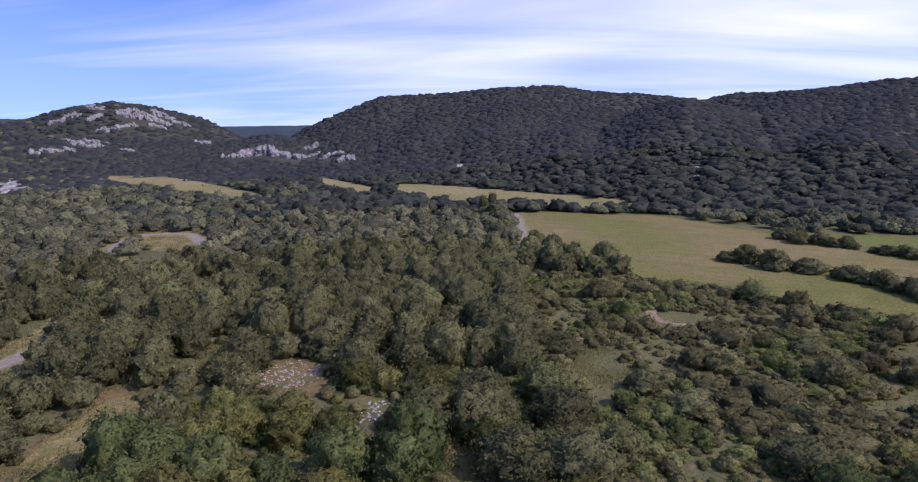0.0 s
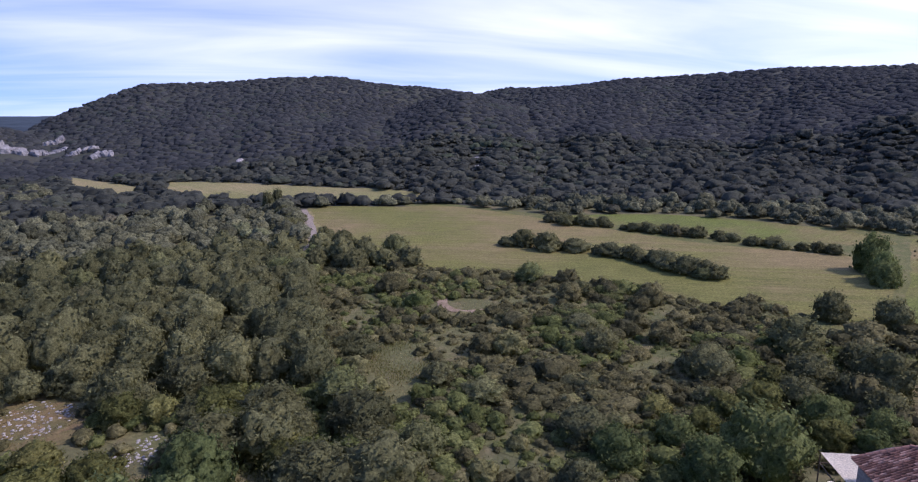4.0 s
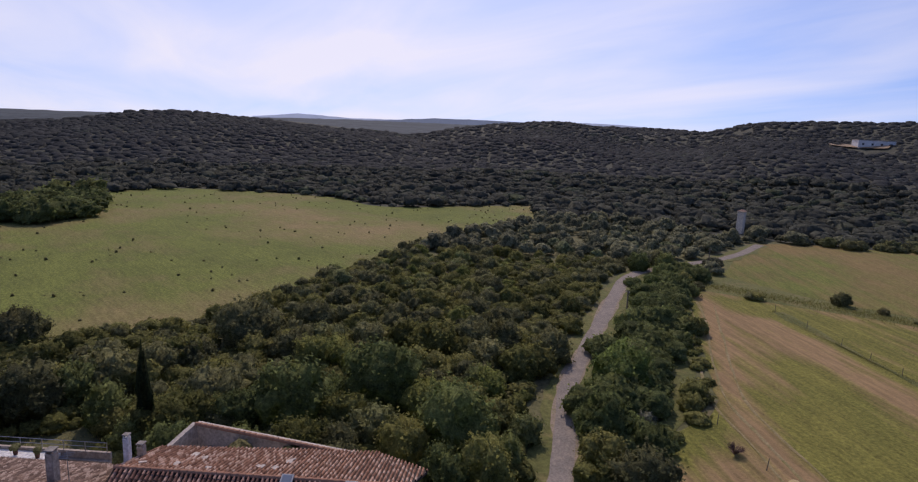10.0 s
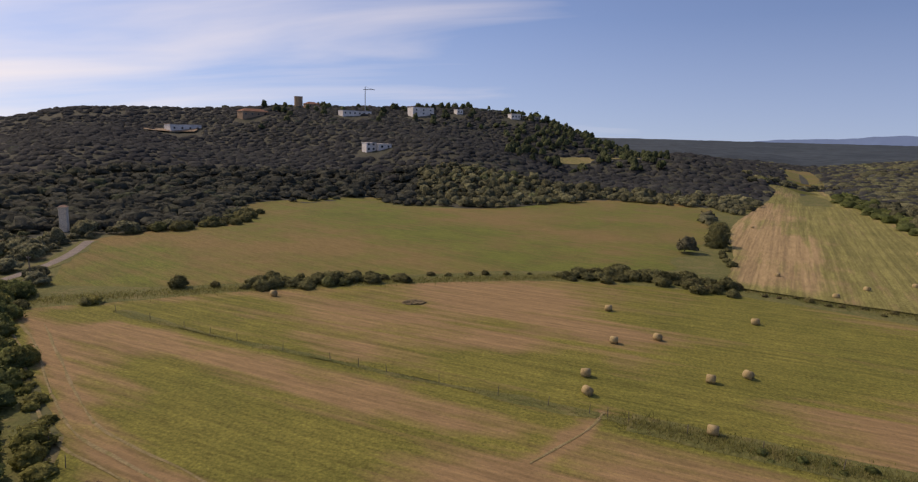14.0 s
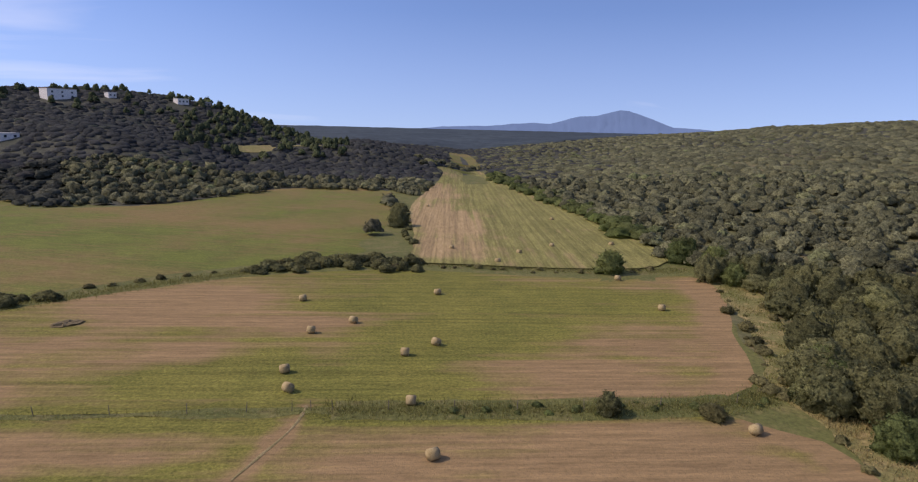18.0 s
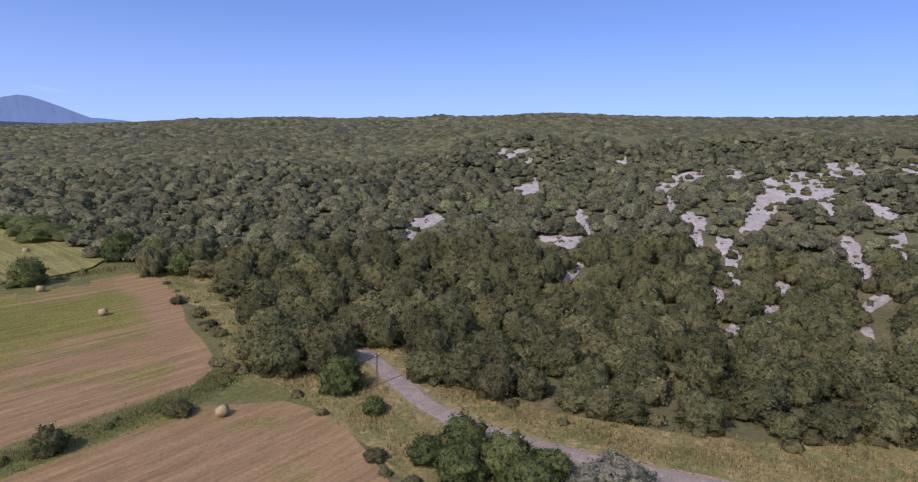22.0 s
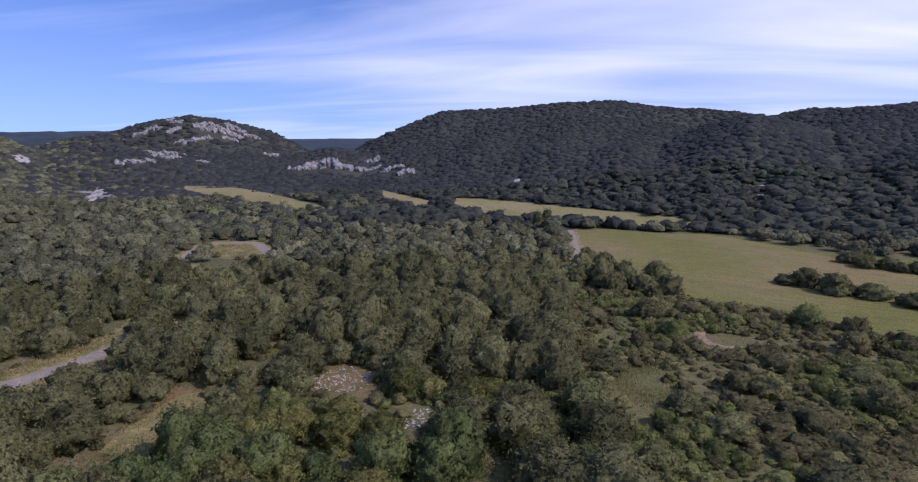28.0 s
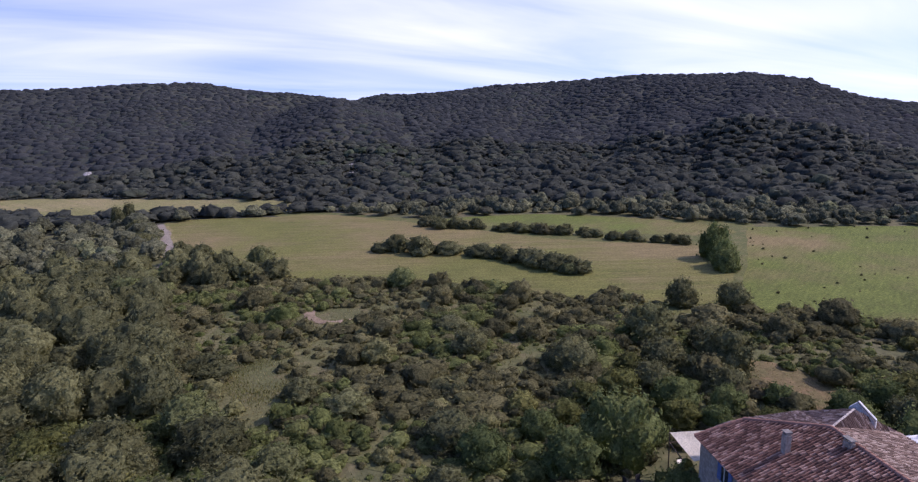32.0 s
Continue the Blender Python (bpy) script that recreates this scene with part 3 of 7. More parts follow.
# gaps in the woods round the far houses
# large trees round the farm: place and crown radius
BIG_TREES = [("fresh", 58, -3.5, 4.1, 1.1), ("fresh", 59, -12.5, 4.2, 1.1), ("fresh", 49, -16.3, 3.9, 1.1), ("fresh", 54.5, -38.5, 3.5, 1.1), ("fresh", 46, -30.2, 2.9, 1.1), ("oak", 80, -1, 3.8, 1.2), ("thicket", 70, -22, 3.2, 1.0)]
HOUSE_GAPS = [(121, -500, 11, 15), (278, -409, 14, 14), (247, -454, 12, 14), (119, -353, 7, 12), (111, -357, 7, 12), (93, -523, 7, 12), (45, -527, 10, 14), (169, -474, 14, 13), (226, -522, 8, 10), (-20, -437, 34, 12), (134, -138, 5, 12)]


def smooth_line(pts, step):
    """A rounded line through the points, about step metres from place to place."""
    p = np.array(pts, float)
    p = np.vstack([2 * p[0] - p[1], p, 2 * p[-1] - p[-2]])
    out = []
    for i in range(1, len(p) - 2):
        n = max(2, int(np.hypot(*(p[i + 1] - p[i])) / step))
        t = np.linspace(0, 1, n, endpoint=False)[:, None]
        out.append(0.5 * (2 * p[i] + (p[i + 1] - p[i - 1]) * t + (2 * p[i - 1] - 5 * p[i] + 4 * p[i + 1] - p[i + 2]) * t**2 + (3 * p[i] - p[i - 1] - 3 * p[i + 1] + p[i + 2]) * t**3))
    return np.vstack([*out, p[-2:-1]])


def inside(x, y, poly):
    x, y = np.asarray(x), np.asarray(y)
    hit = np.zeros(x.shape, bool)
    for (x0, y0), (x1, y1) in zip(poly, [*poly[1:], poly[0]]):
        if y0 != y1:
            hit ^= ((y0 > y) != (y1 > y)) & (x < (x1 - x0) * (y - y0) / (y1 - y0) + x0)
    return hit


def near_line(x, y, line, dist):
    hit = np.zeros(np.shape(x), bool)
    for p in line:
        hit |= (x - p[0]) ** 2 + (y - p[1]) ** 2 < dist * dist
    return hit


def mesh_of(name, verts, faces, mats, smooth=False, tint=None):
    me = bpy.data.meshes.new(name)
    me.from_pydata([tuple(v) for v in verts], [], [tuple(f) for f in faces])
    for m in mats if isinstance(mats, (list, tuple)) else [mats]:
        me.materials.append(m)
    if smooth:
        me.polygons.foreach_set("use_smooth", np.ones(len(me.polygons), bool))
    if tint is not None:
        me.attributes.new("tint", "FLOAT", "POINT").data.foreach_set("value", np.asarray(tint, np.float32))
    me.update()
    return me


def tri_mesh(name, verts, tris, mats, tint, smooth=None, slot=None, normals=None):
    """A large mesh of triangles from arrays."""
    me = bpy.data.meshes.new(name)
    nv, nt = len(verts), len(tris)
    me.vertices.add(nv)
    me.vertices.foreach_set("co", np.ascontiguousarray(verts, np.float32).ravel())
    me.loops.add(nt * 3)
    me.loops.foreach_set("vertex_index", np.ascontiguousarray(tris, np.int32).ravel())
    me.polygons.add(nt)
    me.polygons.foreach_set("loop_start", np.arange(0, nt * 3, 3, dtype=np.int32))
    me.polygons.foreach_set("loop_total", np.full(nt, 3, np.int32))
    for m in mats:
        me.materials.append(m)
    if slot is not None:
        me.polygons.foreach_set("material_index", slot.astype(np.int32))
    if smooth is not None:
        me.polygons.foreach_set("use_smooth", smooth)
    me.update(calc_edges=True)
    me.attributes.new("tint", "FLOAT", "POINT").data.foreach_set("value", np.ascontiguousarray(tint, np.float32))
    if normals is not None:
        me.normals_split_custom_set_from_vertices(normals)
    return me


def empty(name, x, y, z, turn=0.0, **tags):
    e = new(name)
    e.empty_display_size = 0.3
    e.matrix_basis = pose(x, y, z, 0, 0, turn)
    return tagged(e, **tags)


def part(name, data, mat, parent, label="", smooth=False, at=None):
    """One mesh object under a thing or a part; data is a bmesh or a mesh."""
    if isinstance(data, bmesh.types.BMesh):
        me = bpy.data.meshes.new(name)
        data.to_mesh(me)
        data.free()
        me.materials.append(mat)
        if smooth:
            me.polygons.foreach_set("use_smooth", np.ones(len(me.polygons), bool))
    else:
        me = data
    ob = new(name, me)
    ob.parent = parent
    if at is not None:
        ob.matrix_basis = at
    return tagged(ob, label=label)


def box(sx, sy, sz, at=(0, 0, 0), bevel=0.0, turn=0.0):
    """A block standing on the place given, its edges broken."""
    bm = bmesh.new()
    bmesh.ops.create_cube(bm, size=1.0)
    bmesh.ops.transform(bm, matrix=pose(*at, 0, 0, turn) @ Matrix.Translation((0, 0, sz / 2)) @ Matrix.Diagonal((sx, sy, sz, 1)), verts=bm.verts)
    if bevel:
        bmesh.ops.bevel(bm, geom=bm.edges[:], offset=bevel, segments=1, affect="EDGES")
    return bm


def merge(bm, other):
    me = bpy.data.meshes.new("tmp")
    other.to_mesh(me)
    other.free()
    bm.from_mesh(me)
    bpy.data.meshes.remove(me)
    return bm


def rod(p, q, r0, r1, sides=6):
    bm = bmesh.new()
    p, q = Vector(p), Vector(q)
    bmesh.ops.create_cone(bm, cap_ends=True, segments=sides, radius1=r0, radius2=r1, depth=(q - p).length)
    bmesh.ops.transform(bm, matrix=Matrix.Translation((p + q) / 2) @ (q - p).to_track_quat("Z", "Y").to_matrix().to_4x4(), verts=bm.verts)
    return bm


# ---- ground ----
def build_ground():
    rings = np.concatenate([[0.0], np.geomspace(8, 900, 150), np.geomspace(930, 4700, 26)])
    spokes = np.radians(np.arange(0, 360, 1.2))
    rr, aa = np.meshgrid(rings[1:], spokes, indexing="ij")
    x, y = (rr * np.cos(aa)).ravel(), (rr * np.sin(aa)).ravel()
    verts = np.vstack([[(0, 0, 0)], np.stack([x, y, ground_z(x, y)], -1)])
    n, k = len(spokes), len(rings) - 1
    i, j = np.meshgrid(np.arange(k - 1), np.arange(n), indexing="ij")
    a, b = 1 + i * n + j, 1 + i * n + (j + 1) % n
    quads = np.stack([a, a + n, b + n, b], -1).reshape(-1, 4)
    tris = np.vstack([quads[:, [0, 1, 2]], quads[:, [0, 2, 3]], np.stack([np.zeros(n, int), 1 + np.arange(n), 1 + (np.arange(n) + 1) % n], -1)])
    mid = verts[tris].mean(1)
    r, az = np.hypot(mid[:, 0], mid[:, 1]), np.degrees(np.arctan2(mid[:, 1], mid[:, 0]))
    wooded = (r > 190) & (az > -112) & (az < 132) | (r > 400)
    me = tri_mesh("ground", verts, tris, [M_GROUND, M_SHADED_FLOOR], np.zeros(len(verts)), np.ones(len(tris), bool), wooded.astype(int))
    tagged(new("ground", me), "dry scrubland ground of olive grass and stony soil", "ground", kind="structure")


build_ground()


def sheet(name, outline, mat, lift, label, category, wobble=0.8, step=3.0, fine=6.0, worn=None):
    """A flat patch of land with an uneven edge, laid on the ground."""
    rng = np.random.default_rng(len(name) * 7 + int(abs(outline[0][0])))
    line = smooth_line([*outline, outline[0]], step)[:-1]
    line = line + rng.normal(0, wobble * 0.2, line.shape)
    bm = bmesh.new()
    ring = [bm.verts.new((x, y, 0)) for x, y in line]
    edges = [bm.edges.new((ring[i], ring[(i + 1) % len(ring)])) for i in range(len(ring))]
    bmesh.ops.triangle_fill(bm, use_beauty=True, edges=edges)
    size = max(np.ptp(line[:, 0]), np.ptp(line[:, 1]))
    for _ in range(3 if worn is None else 7):
        longest = [e for e in bm.edges if e.calc_length() > (max(6.0, size / 14) if worn is None else fine)]
        if longest:
            bmesh.ops.subdivide_edges(bm, edges=longest, cuts=1)
            bmesh.ops.triangulate(bm, faces=bm.faces[:])
    co = np.array([v.co[:] for v in bm.verts])
    for v, z in zip(bm.verts, ground_z(co[:, 0], co[:, 1])):
        v.co.z = z + lift
    for f in bm.faces:
        if f.normal.z < 0:
            f.normal_flip()
    co = np.array([v.co[:] for v in bm.verts])
    me = bpy.data.meshes.new(name)
    bm.to_mesh(me)
    bm.free()
    me.materials.append(mat)
    if worn is not None:
        me.attributes.new("tint", "FLOAT", "POINT").data.foreach_set("value", worn(co[:, 0], co[:, 1]).astype(np.float32))
    return tagged(new(name, me), label, category, kind="structure")


FIELD_LABEL = {"hayfield": "mown hayfield, green and straw-coloured swaths with bales", "meadow": "short green-brown meadow behind a hedge", "striped_field": "pale mown field striped with tractor lines",
               "far_meadow": "narrow far meadow between woods", "pasture": "rough green pasture dotted with small shrubs", "road_field": "dry green-brown field beside the far road", "strip_field": "narrow strip of grass behind a hedge",
               "valley_field": "pale dry field below the wooded hill", "hill_field": "pale yellow field with hay bales below the cliffs", "small_field": "small dry field among trees"}
def from_line(x, y, pts):
    d = np.full(x.shape, 1e9)
    for (x0, y0), (x1, y1) in zip(pts, pts[1:]):
        t = np.clip(((x - x0) * (x1 - x0) + (y - y0) * (y1 - y0)) / ((x1 - x0) ** 2 + (y1 - y0) ** 2), 0, 1)
        d = np.minimum(d, np.hypot(x - x0 - t * (x1 - x0), y - y0 - t * (y1 - y0)))
    return d


# places in the hayfield that are dry, and that grow green: middle, radius, weight
DRY_SPOTS = [(12, -105, 15, 1.0), (-3, -92, 12, 1.0), (38, -92, 16, 0.9), (22, -84, 12, 0.9), (-12, -80, 8, 0.5), (-33, -62, 11, 0.8), (-53, -66, 9, 1.0), (-11, -51, 9, 1.1), (-26, -45, 10, 1.2), (-38, -38, 9, 1.2), (5, -44, 9, 0.9),
             (54, -58, 4, 0.5), (34, -43, 4, 0.6), (50, -72, 7, 0.6), (20, -62, 7, 0.6), (66, -76, 5, 0.45)]
GREEN_SPOTS = [(-36, -95, 13, 1.0), (-60, -92, 9, 0.7), (-1, -72, 9, 0.9), (10, -73, 8, 0.6), (12, -62, 6, 0.8), (-28, -80, 12, 0.9), (45, -59, 7, 1.1), (35, -52, 8, 1.0), (26, -48, 7, 0.9), (14, -54, 7, 0.7), (72, -83, 8, 0.9), (-17, -99, 9, 0.7), (58, -92, 7, 0.5)]


def wear(x, y):
    """Where the mown field is dry: spots drawn out along the swaths, its turning strips, a track; greener along the old fence and the hedge."""
    x0, y0 = x + 0.5 * np.sin(y / 2.3), y + 0.5 * np.sin(x / 2.9)
    x, y = x + 3.0 * np.sin(y / 5.1) + 1.2 * np.sin(y / 1.9), y + 2.0 * np.sin(x / 7.3)
    c, s = math.cos(radians(164)), math.sin(radians(164))
    u, v = x * c + y * s, y * c - x * s
    dry, green = np.zeros(x.shape), np.zeros(x.shape)
    for cx, cy, r, k in DRY_SPOTS:
        dry = np.maximum(dry, 0.85 * k * np.exp(-(((u - cx * c - cy * s) / 1.5) ** 2 + ((v - cy * c + cx * s) / 0.62) ** 2) / r**2))
    for cx, cy, r, k in GREEN_SPOTS:
        green = np.maximum(green, k * np.exp(-(((u - cx * c - cy * s) / 1.5) ** 2 + ((v - cy * c + cx * s) / 0.62) ** 2) / r**2))
    for line, wide, k in (([(84, -77.5), (79.8, -75.3), (67.2, -64.4), (56.8, -55.3), (49.2, -49.1), (42.3, -45.5), (36, -43.4), (29.5, -41.8), (20, -41.5)], 2.1, 1.05), ([(-80, -97), (-74, -84), (-62, -68), (-55, -58), (-49, -53)], 3.6, 1.5), ([(-46, -45), (-46, -38), (-42, -31), (-36, -26)], 3.0, 1.4),
                          ([(-1.6, -63.8), (0.1, -59.7), (3.0, -55.4), (5.7, -51.6)], 1.0, 1.2), ([(84, -82), (60, -97), (20, -114)], 2.5, 0.6), ([(69, -77.8), (51, -70), (35.3, -64.3), (24, -60.3), (8, -57)], 1.5, 1.0)):
        dry = np.maximum(dry, k * np.exp(-(from_line(x0, y0, line) / wide) ** 2))
    rim = np.exp(-(from_line(x0, y0, [(90, -80.5), (86.2, -77.7), (71.5, -64), (60.3, -54.5), (52, -46.6), (47.6, -41.5), (43.6, -36.4)]) / 3.4) ** 2)
    green = np.maximum(green, 1.1 * np.exp(-(from_line(x0, y0, [(72, -83), (32, -71), (0, -63), (-29, -54), (-46, -51)]) / 1.6) ** 2))
    return 1.25 * dry - 1.4 * green - 1.6 * rim


def striped_wear(x, y):
    """The striped field is dry along its eastern side and greener towards the woods."""
    return 2.0 * np.exp(-(from_line(x, y, [(-40, -135), (-52, -170), (-64, -215), (-92, -310)]) / 11) ** 2) - 0.9


WORN = {"hayfield": wear, "striped_field": striped_wear}
for k, (name, outline) in enumerate(FIELDS.items()):
    sheet(name, outline, FIELD_LOOK[name], 0.06 + 0.004 * k + (0.25 if name in ("striped_field", "far_meadow") else 0.0), FIELD_LABEL[name], "field", fine=2.2 if name == "hayfield" else 4.0, worn=WORN[name] if name in WORN else None)

for k, (name, outline) in enumerate(OPEN.items()):
    sheet(name, outline, M_DRY if name in ("orange_clearing", "stony_clearing") else M_HEATH if "gap" in name or name in ("scrub_clearing", "stony_path") else M_VERGE, 0.05, "dry yellow grass on open ground among the scrub", "grass", 1.2, 2.0)

sheet("valley_grass", [(96, -76), (118, -132), (102, -176), (84, -255), (30, -240), (-15, -292), (-58, -278), (-112, -372), (-150, -405), (-122, -276), (-93, -135), (-88, -104), (-60, -100), (20, -90)], M_GRASS, 0.03, "rough green grass along the valley fields", "grass", 1.0, 5.0)
sheet("garrigue_grass", [(22, 42), (10, 60), (7, 84), (9, 108), (25, 112), (48, 92), (72, 60), (78, 44), (66, 26), (52, 32), (36, 38)], M_HEATH, 0.035, "olive grass between the garrigue bushes", "grass", 1.5, 3.0)
for k, outline in enumerate(STRIPS):
    sheet("grass_bank", outline, M_GRASS, 0.045 + 0.001 * k, "rough green grass between the fields", "grass", 1.0, 3.0)

LINES = {k: smooth_line(p, 1.5) for k, (p, w) in LANES.items()}


def ribbon(name, line, width, lift, mat, label, category, ragged=0.0, seed=1):
    rng = np.random.default_rng(seed)
    d = np.gradient(line, axis=0)
    nrm = np.stack([-d[:, 1], d[:, 0]], -1) / np.linalg.norm(d, axis=1)[:, None]
    raw = rng.normal(0, ragged, (len(line) + 4, 2))
    wide = np.broadcast_to(width, len(line))[:, None]
    half = wide / 2 + sum(raw[k:k + len(line)] for k in range(5)) / 2.6
    cols = [line + nrm * half[:, :1], line + nrm * wide * 0.2, line - nrm * wide * 0.2, line - nrm * half[:, 1:]]
    verts, faces, n = [], [], len(line)
    for c, crown in zip(cols, (0, 0.03, 0.03, 0)):
        verts += [(x, y, z + lift + crown) for (x, y), z in zip(c, ground_z(c[:, 0], c[:, 1]))]
    for c in range(3):
        faces += [(c * n + i, (c + 1) * n + i, (c + 1) * n + i + 1, c * n + i + 1) for i in range(n - 1)]
    return tagged(new(name, mesh_of(name, verts, faces, mat, True)), label, category, kind="structure")


for k, (name, (pts, w)) in enumerate(LANES.items()):
    if name == "valley_road":
        w = np.interp(LINES[name][:, 1], [-30, 0, 20, 60, 80], [1.95, 2.5, 3.0, 3.0, 2.6])
    ribbon(name + "_verge", LINES[name], w + (7.0 if name == "valley_road" else 2.4), 0.10 + 0.006 * k, M_GRASS if name == "house_lane" else M_VERGE, "grass verge along the lane", "verge", 0.5, 5 + k)
    ribbon(name + "_shoulder", LINES[name], w + (0.25 if name == "house_lane" else 0.5), 0.13 + 0.006 * k, M_GRAVEL, "pale gravel shoulder of the lane", "shoulder", 0.22, 15 + k)
    ribbon(name, LINES[name], w, 0.16 + 0.006 * k, M_SHADED_LANE if name == "house_lane" else M_ROAD, "narrow worn grey asphalt lane", "road", 0.10, 9 + k)

# pale lines where the tractor has turned along the edge of the hayfield
for k, (line, side) in enumerate((([(80.1, -74), (71.3, -67.3), (61.7, -58.7), (53.5, -51.7), (47.5, -47.3), (41.8, -44.9), (37.4, -43.1), (32.2, -40.8)], 0.0), ([(80.1, -74), (71.3, -67.3), (61.7, -58.7), (53.5, -51.7), (47.5, -47.3), (41.8, -44.9), (37.4, -43.1), (32.2, -40.8)], -1.7),
                                ([(77, -75.6), (63.8, -64), (54.7, -56.1), (46.9, -50), (41, -47.3), (35.1, -45.1), (30.1, -42.8)], -0.6), ([(-1.6, -63.8), (0.1, -59.7), (3.0, -55.4), (5.7, -51.6)], 0.0))):
    line = smooth_line(line, 0.9)
    d = np.gradient(line, axis=0)
    line = line + np.stack([-d[:, 1], d[:, 0]], -1) / np.linalg.norm(d, axis=1)[:, None] * side
    ribbon("wheel_track", line, 0.30 if k < 3 else 0.20, 0.085, M_STUBBLE, "thin pale wheel track pressed into the mown hay", "track", 0.07, 60 + k)

sheet("road_junction", [(-53.6, 20), (-50.8, 17), (-47.2, 11), (-44.2, 7.6), (-46, 5.6), (-49, 8), (-51.2, 12)], M_ROAD, 0.178, "worn asphalt where the house lane leaves the road", "road", 0.3, 1.0)
# a low stone edging along the upper side of the road
edge = LINES["valley_road"][(LINES["valley_road"][:, 1] > -12) & (LINES["valley_road"][:, 1] < 62)]
d = np.gradient(edge, axis=0)
edge = edge + np.stack([-d[:, 1], d[:, 0]], -1) / np.linalg.norm(d, axis=1)[:, None] * 1.45
g = np.random.default_rng(3)
kerb, kerb_me = empty("kerb", 0, 0, 0, 0, label="low pale stone edging beside the road", category="kerb", kind="structure"), {}
for k in range(len(edge) - 1):
    (x0, y0), (x1, y1) = edge[k], edge[k + 1]
    size = k % 4
    if size not in kerb_me:
        bm = box(1.0, 0.20 + 0.02 * size, 0.22 + 0.03 * (size % 3), (0, 0, -0.04), 0.03)
        kerb_me[size] = bpy.data.meshes.new("kerb_stone")
        bm.to_mesh(kerb_me[size])
        bm.free()
        kerb_me[size].materials.append(M_GRAVEL)
    ob = new("kerb_stone", kerb_me[size])
    ob.parent = kerb
    ob.matrix_basis = pose((x0 + x1) / 2, (y0 + y1) / 2, 0.06 + g.normal(0, 0.02), 0, 0, math.degrees(math.atan2(y1 - y0, x1 - x0)) + g.normal(0, 2)) @ Matrix.Diagonal((math.hypot(x1 - x0, y1 - y0) * 0.97, 1, 1, 1))

# ---- trees and scrub ----
def ico(sub):
    bm = bmesh.new()
    bmesh.ops.create_icosphere(bm, subdivisions=sub, radius=1.0)
    v = np.array([p.co[:] for p in bm.verts])
    f = np.array([[p.index for p in q.verts] for q in bm.faces])
    bm.free()
    return v, f


ICO = {s: ico(s) for s in (1, 2, 3, 4)}
ICO[0] = ICO[1]


def unit(v):
    return v / np.maximum(np.linalg.norm(v, axis=1), 1e-6)[:, None]


def crown(rng, n, leaves, leaf, sub=2, squash=0.85, low=-0.55, rough=0.22, spray=0.10, floor=-0.46):
    """A crown of unit radius: rounded clumps grown together like a cauliflower, and sprays of small leaves over them.
    Returns places, triangles and the way each piece faces."""
    k = np.arange(n) + 0.5
    phi, zz = k * 2.39996 + rng.uniform(0, 6), 1 - (1 - low) * k / n
    flat = np.sqrt(np.maximum(1 - zz**2, 0))
    mid = unit(np.stack([np.cos(phi) * flat, np.sin(phi) * flat, zz], -1) + rng.normal(0, 0.16, (n, 3))) * rng.uniform(0.55, 0.90, (n, 1))
    rad = rng.uniform(0.65, 1.3, n) * 1.48 / math.sqrt(n)
    v0, f0 = ICO[sub]
    turn = np.array(Euler(rng.uniform(0, 6.28, 3)).to_matrix())
    way = v0 @ turn.T
    dot = way @ mid.T
    disc = dot**2 - (mid**2).sum(1)[None] + rad[None] ** 2
    reach = np.where(disc > 0, dot + np.sqrt(np.maximum(disc, 0)), 0.0)
    win, far = reach.argmax(1), reach.max(1)
    open_ = far < 0.62
    far = np.maximum(far, 0.62) * (1 + rng.normal(0, 0.035, len(v0)))
    core = way * far[:, None]
    face = np.where(open_[:, None], way, unit(core - mid[win]) + 0.35 * way) + [0, 0, 0.12]
    keep = core[f0].mean(1)[:, 2] > floor
    verts, tris, ways = [core], [f0[keep]], [unit(face + rng.normal(0, rough * 0.5, core.shape))]
    if leaves:
        shown = np.unique(f0[keep])
        one = rng.choice(shown, leaves)
        two = f0[keep][rng.integers(0, keep.sum(), leaves)]
        mixed = rng.uniform(size=leaves) < 0.6
        bary = rng.dirichlet((1, 1, 1), leaves)
        p = np.where(mixed[:, None], (core[two] * bary[:, :, None]).sum(1), core[one])
        out = np.where(mixed[:, None], ways[0][two[:, 0]], ways[0][one])
        p = p + out * rng.uniform(-0.02, spray, (leaves, 1))
        nn = unit(out + rng.normal(0, 0.36, (leaves, 3)))
        a = unit(np.cross(nn, rng.normal(size=(leaves, 3))))
        b = np.cross(nn, a)
        s = leaf * rng.uniform(0.6, 1.4, (leaves, 1))
        tri = np.stack([p - a * s * rng.uniform(0.7, 1.2, (leaves, 1)) - b * s * 0.6, p + a * s * rng.uniform(0.7, 1.2, (leaves, 1)) - b * s * rng.uniform(0.2, 0.8, (leaves, 1)), p + b * s * rng.uniform(0.7, 1.3, (leaves, 1)) + a * s * rng.normal(0, 0.4, (leaves, 1))], 1)
        tris.append(len(core) + np.arange(3 * leaves).reshape(-1, 3))
        verts.append(tri.reshape(-1, 3))
        ways.append(np.repeat(unit(0.6 * out + 0.4 * nn + rng.normal(0, rough * 0.5, (leaves, 3))), 3, axis=0))
    v = np.vstack(verts) * [rng.uniform(0.9, 1.12), rng.uniform(0.9, 1.12), squash]
    v[:, 2] += 0.42
    return v, np.vstack(tris), unit(np.vstack(ways) / [1, 1, squash])


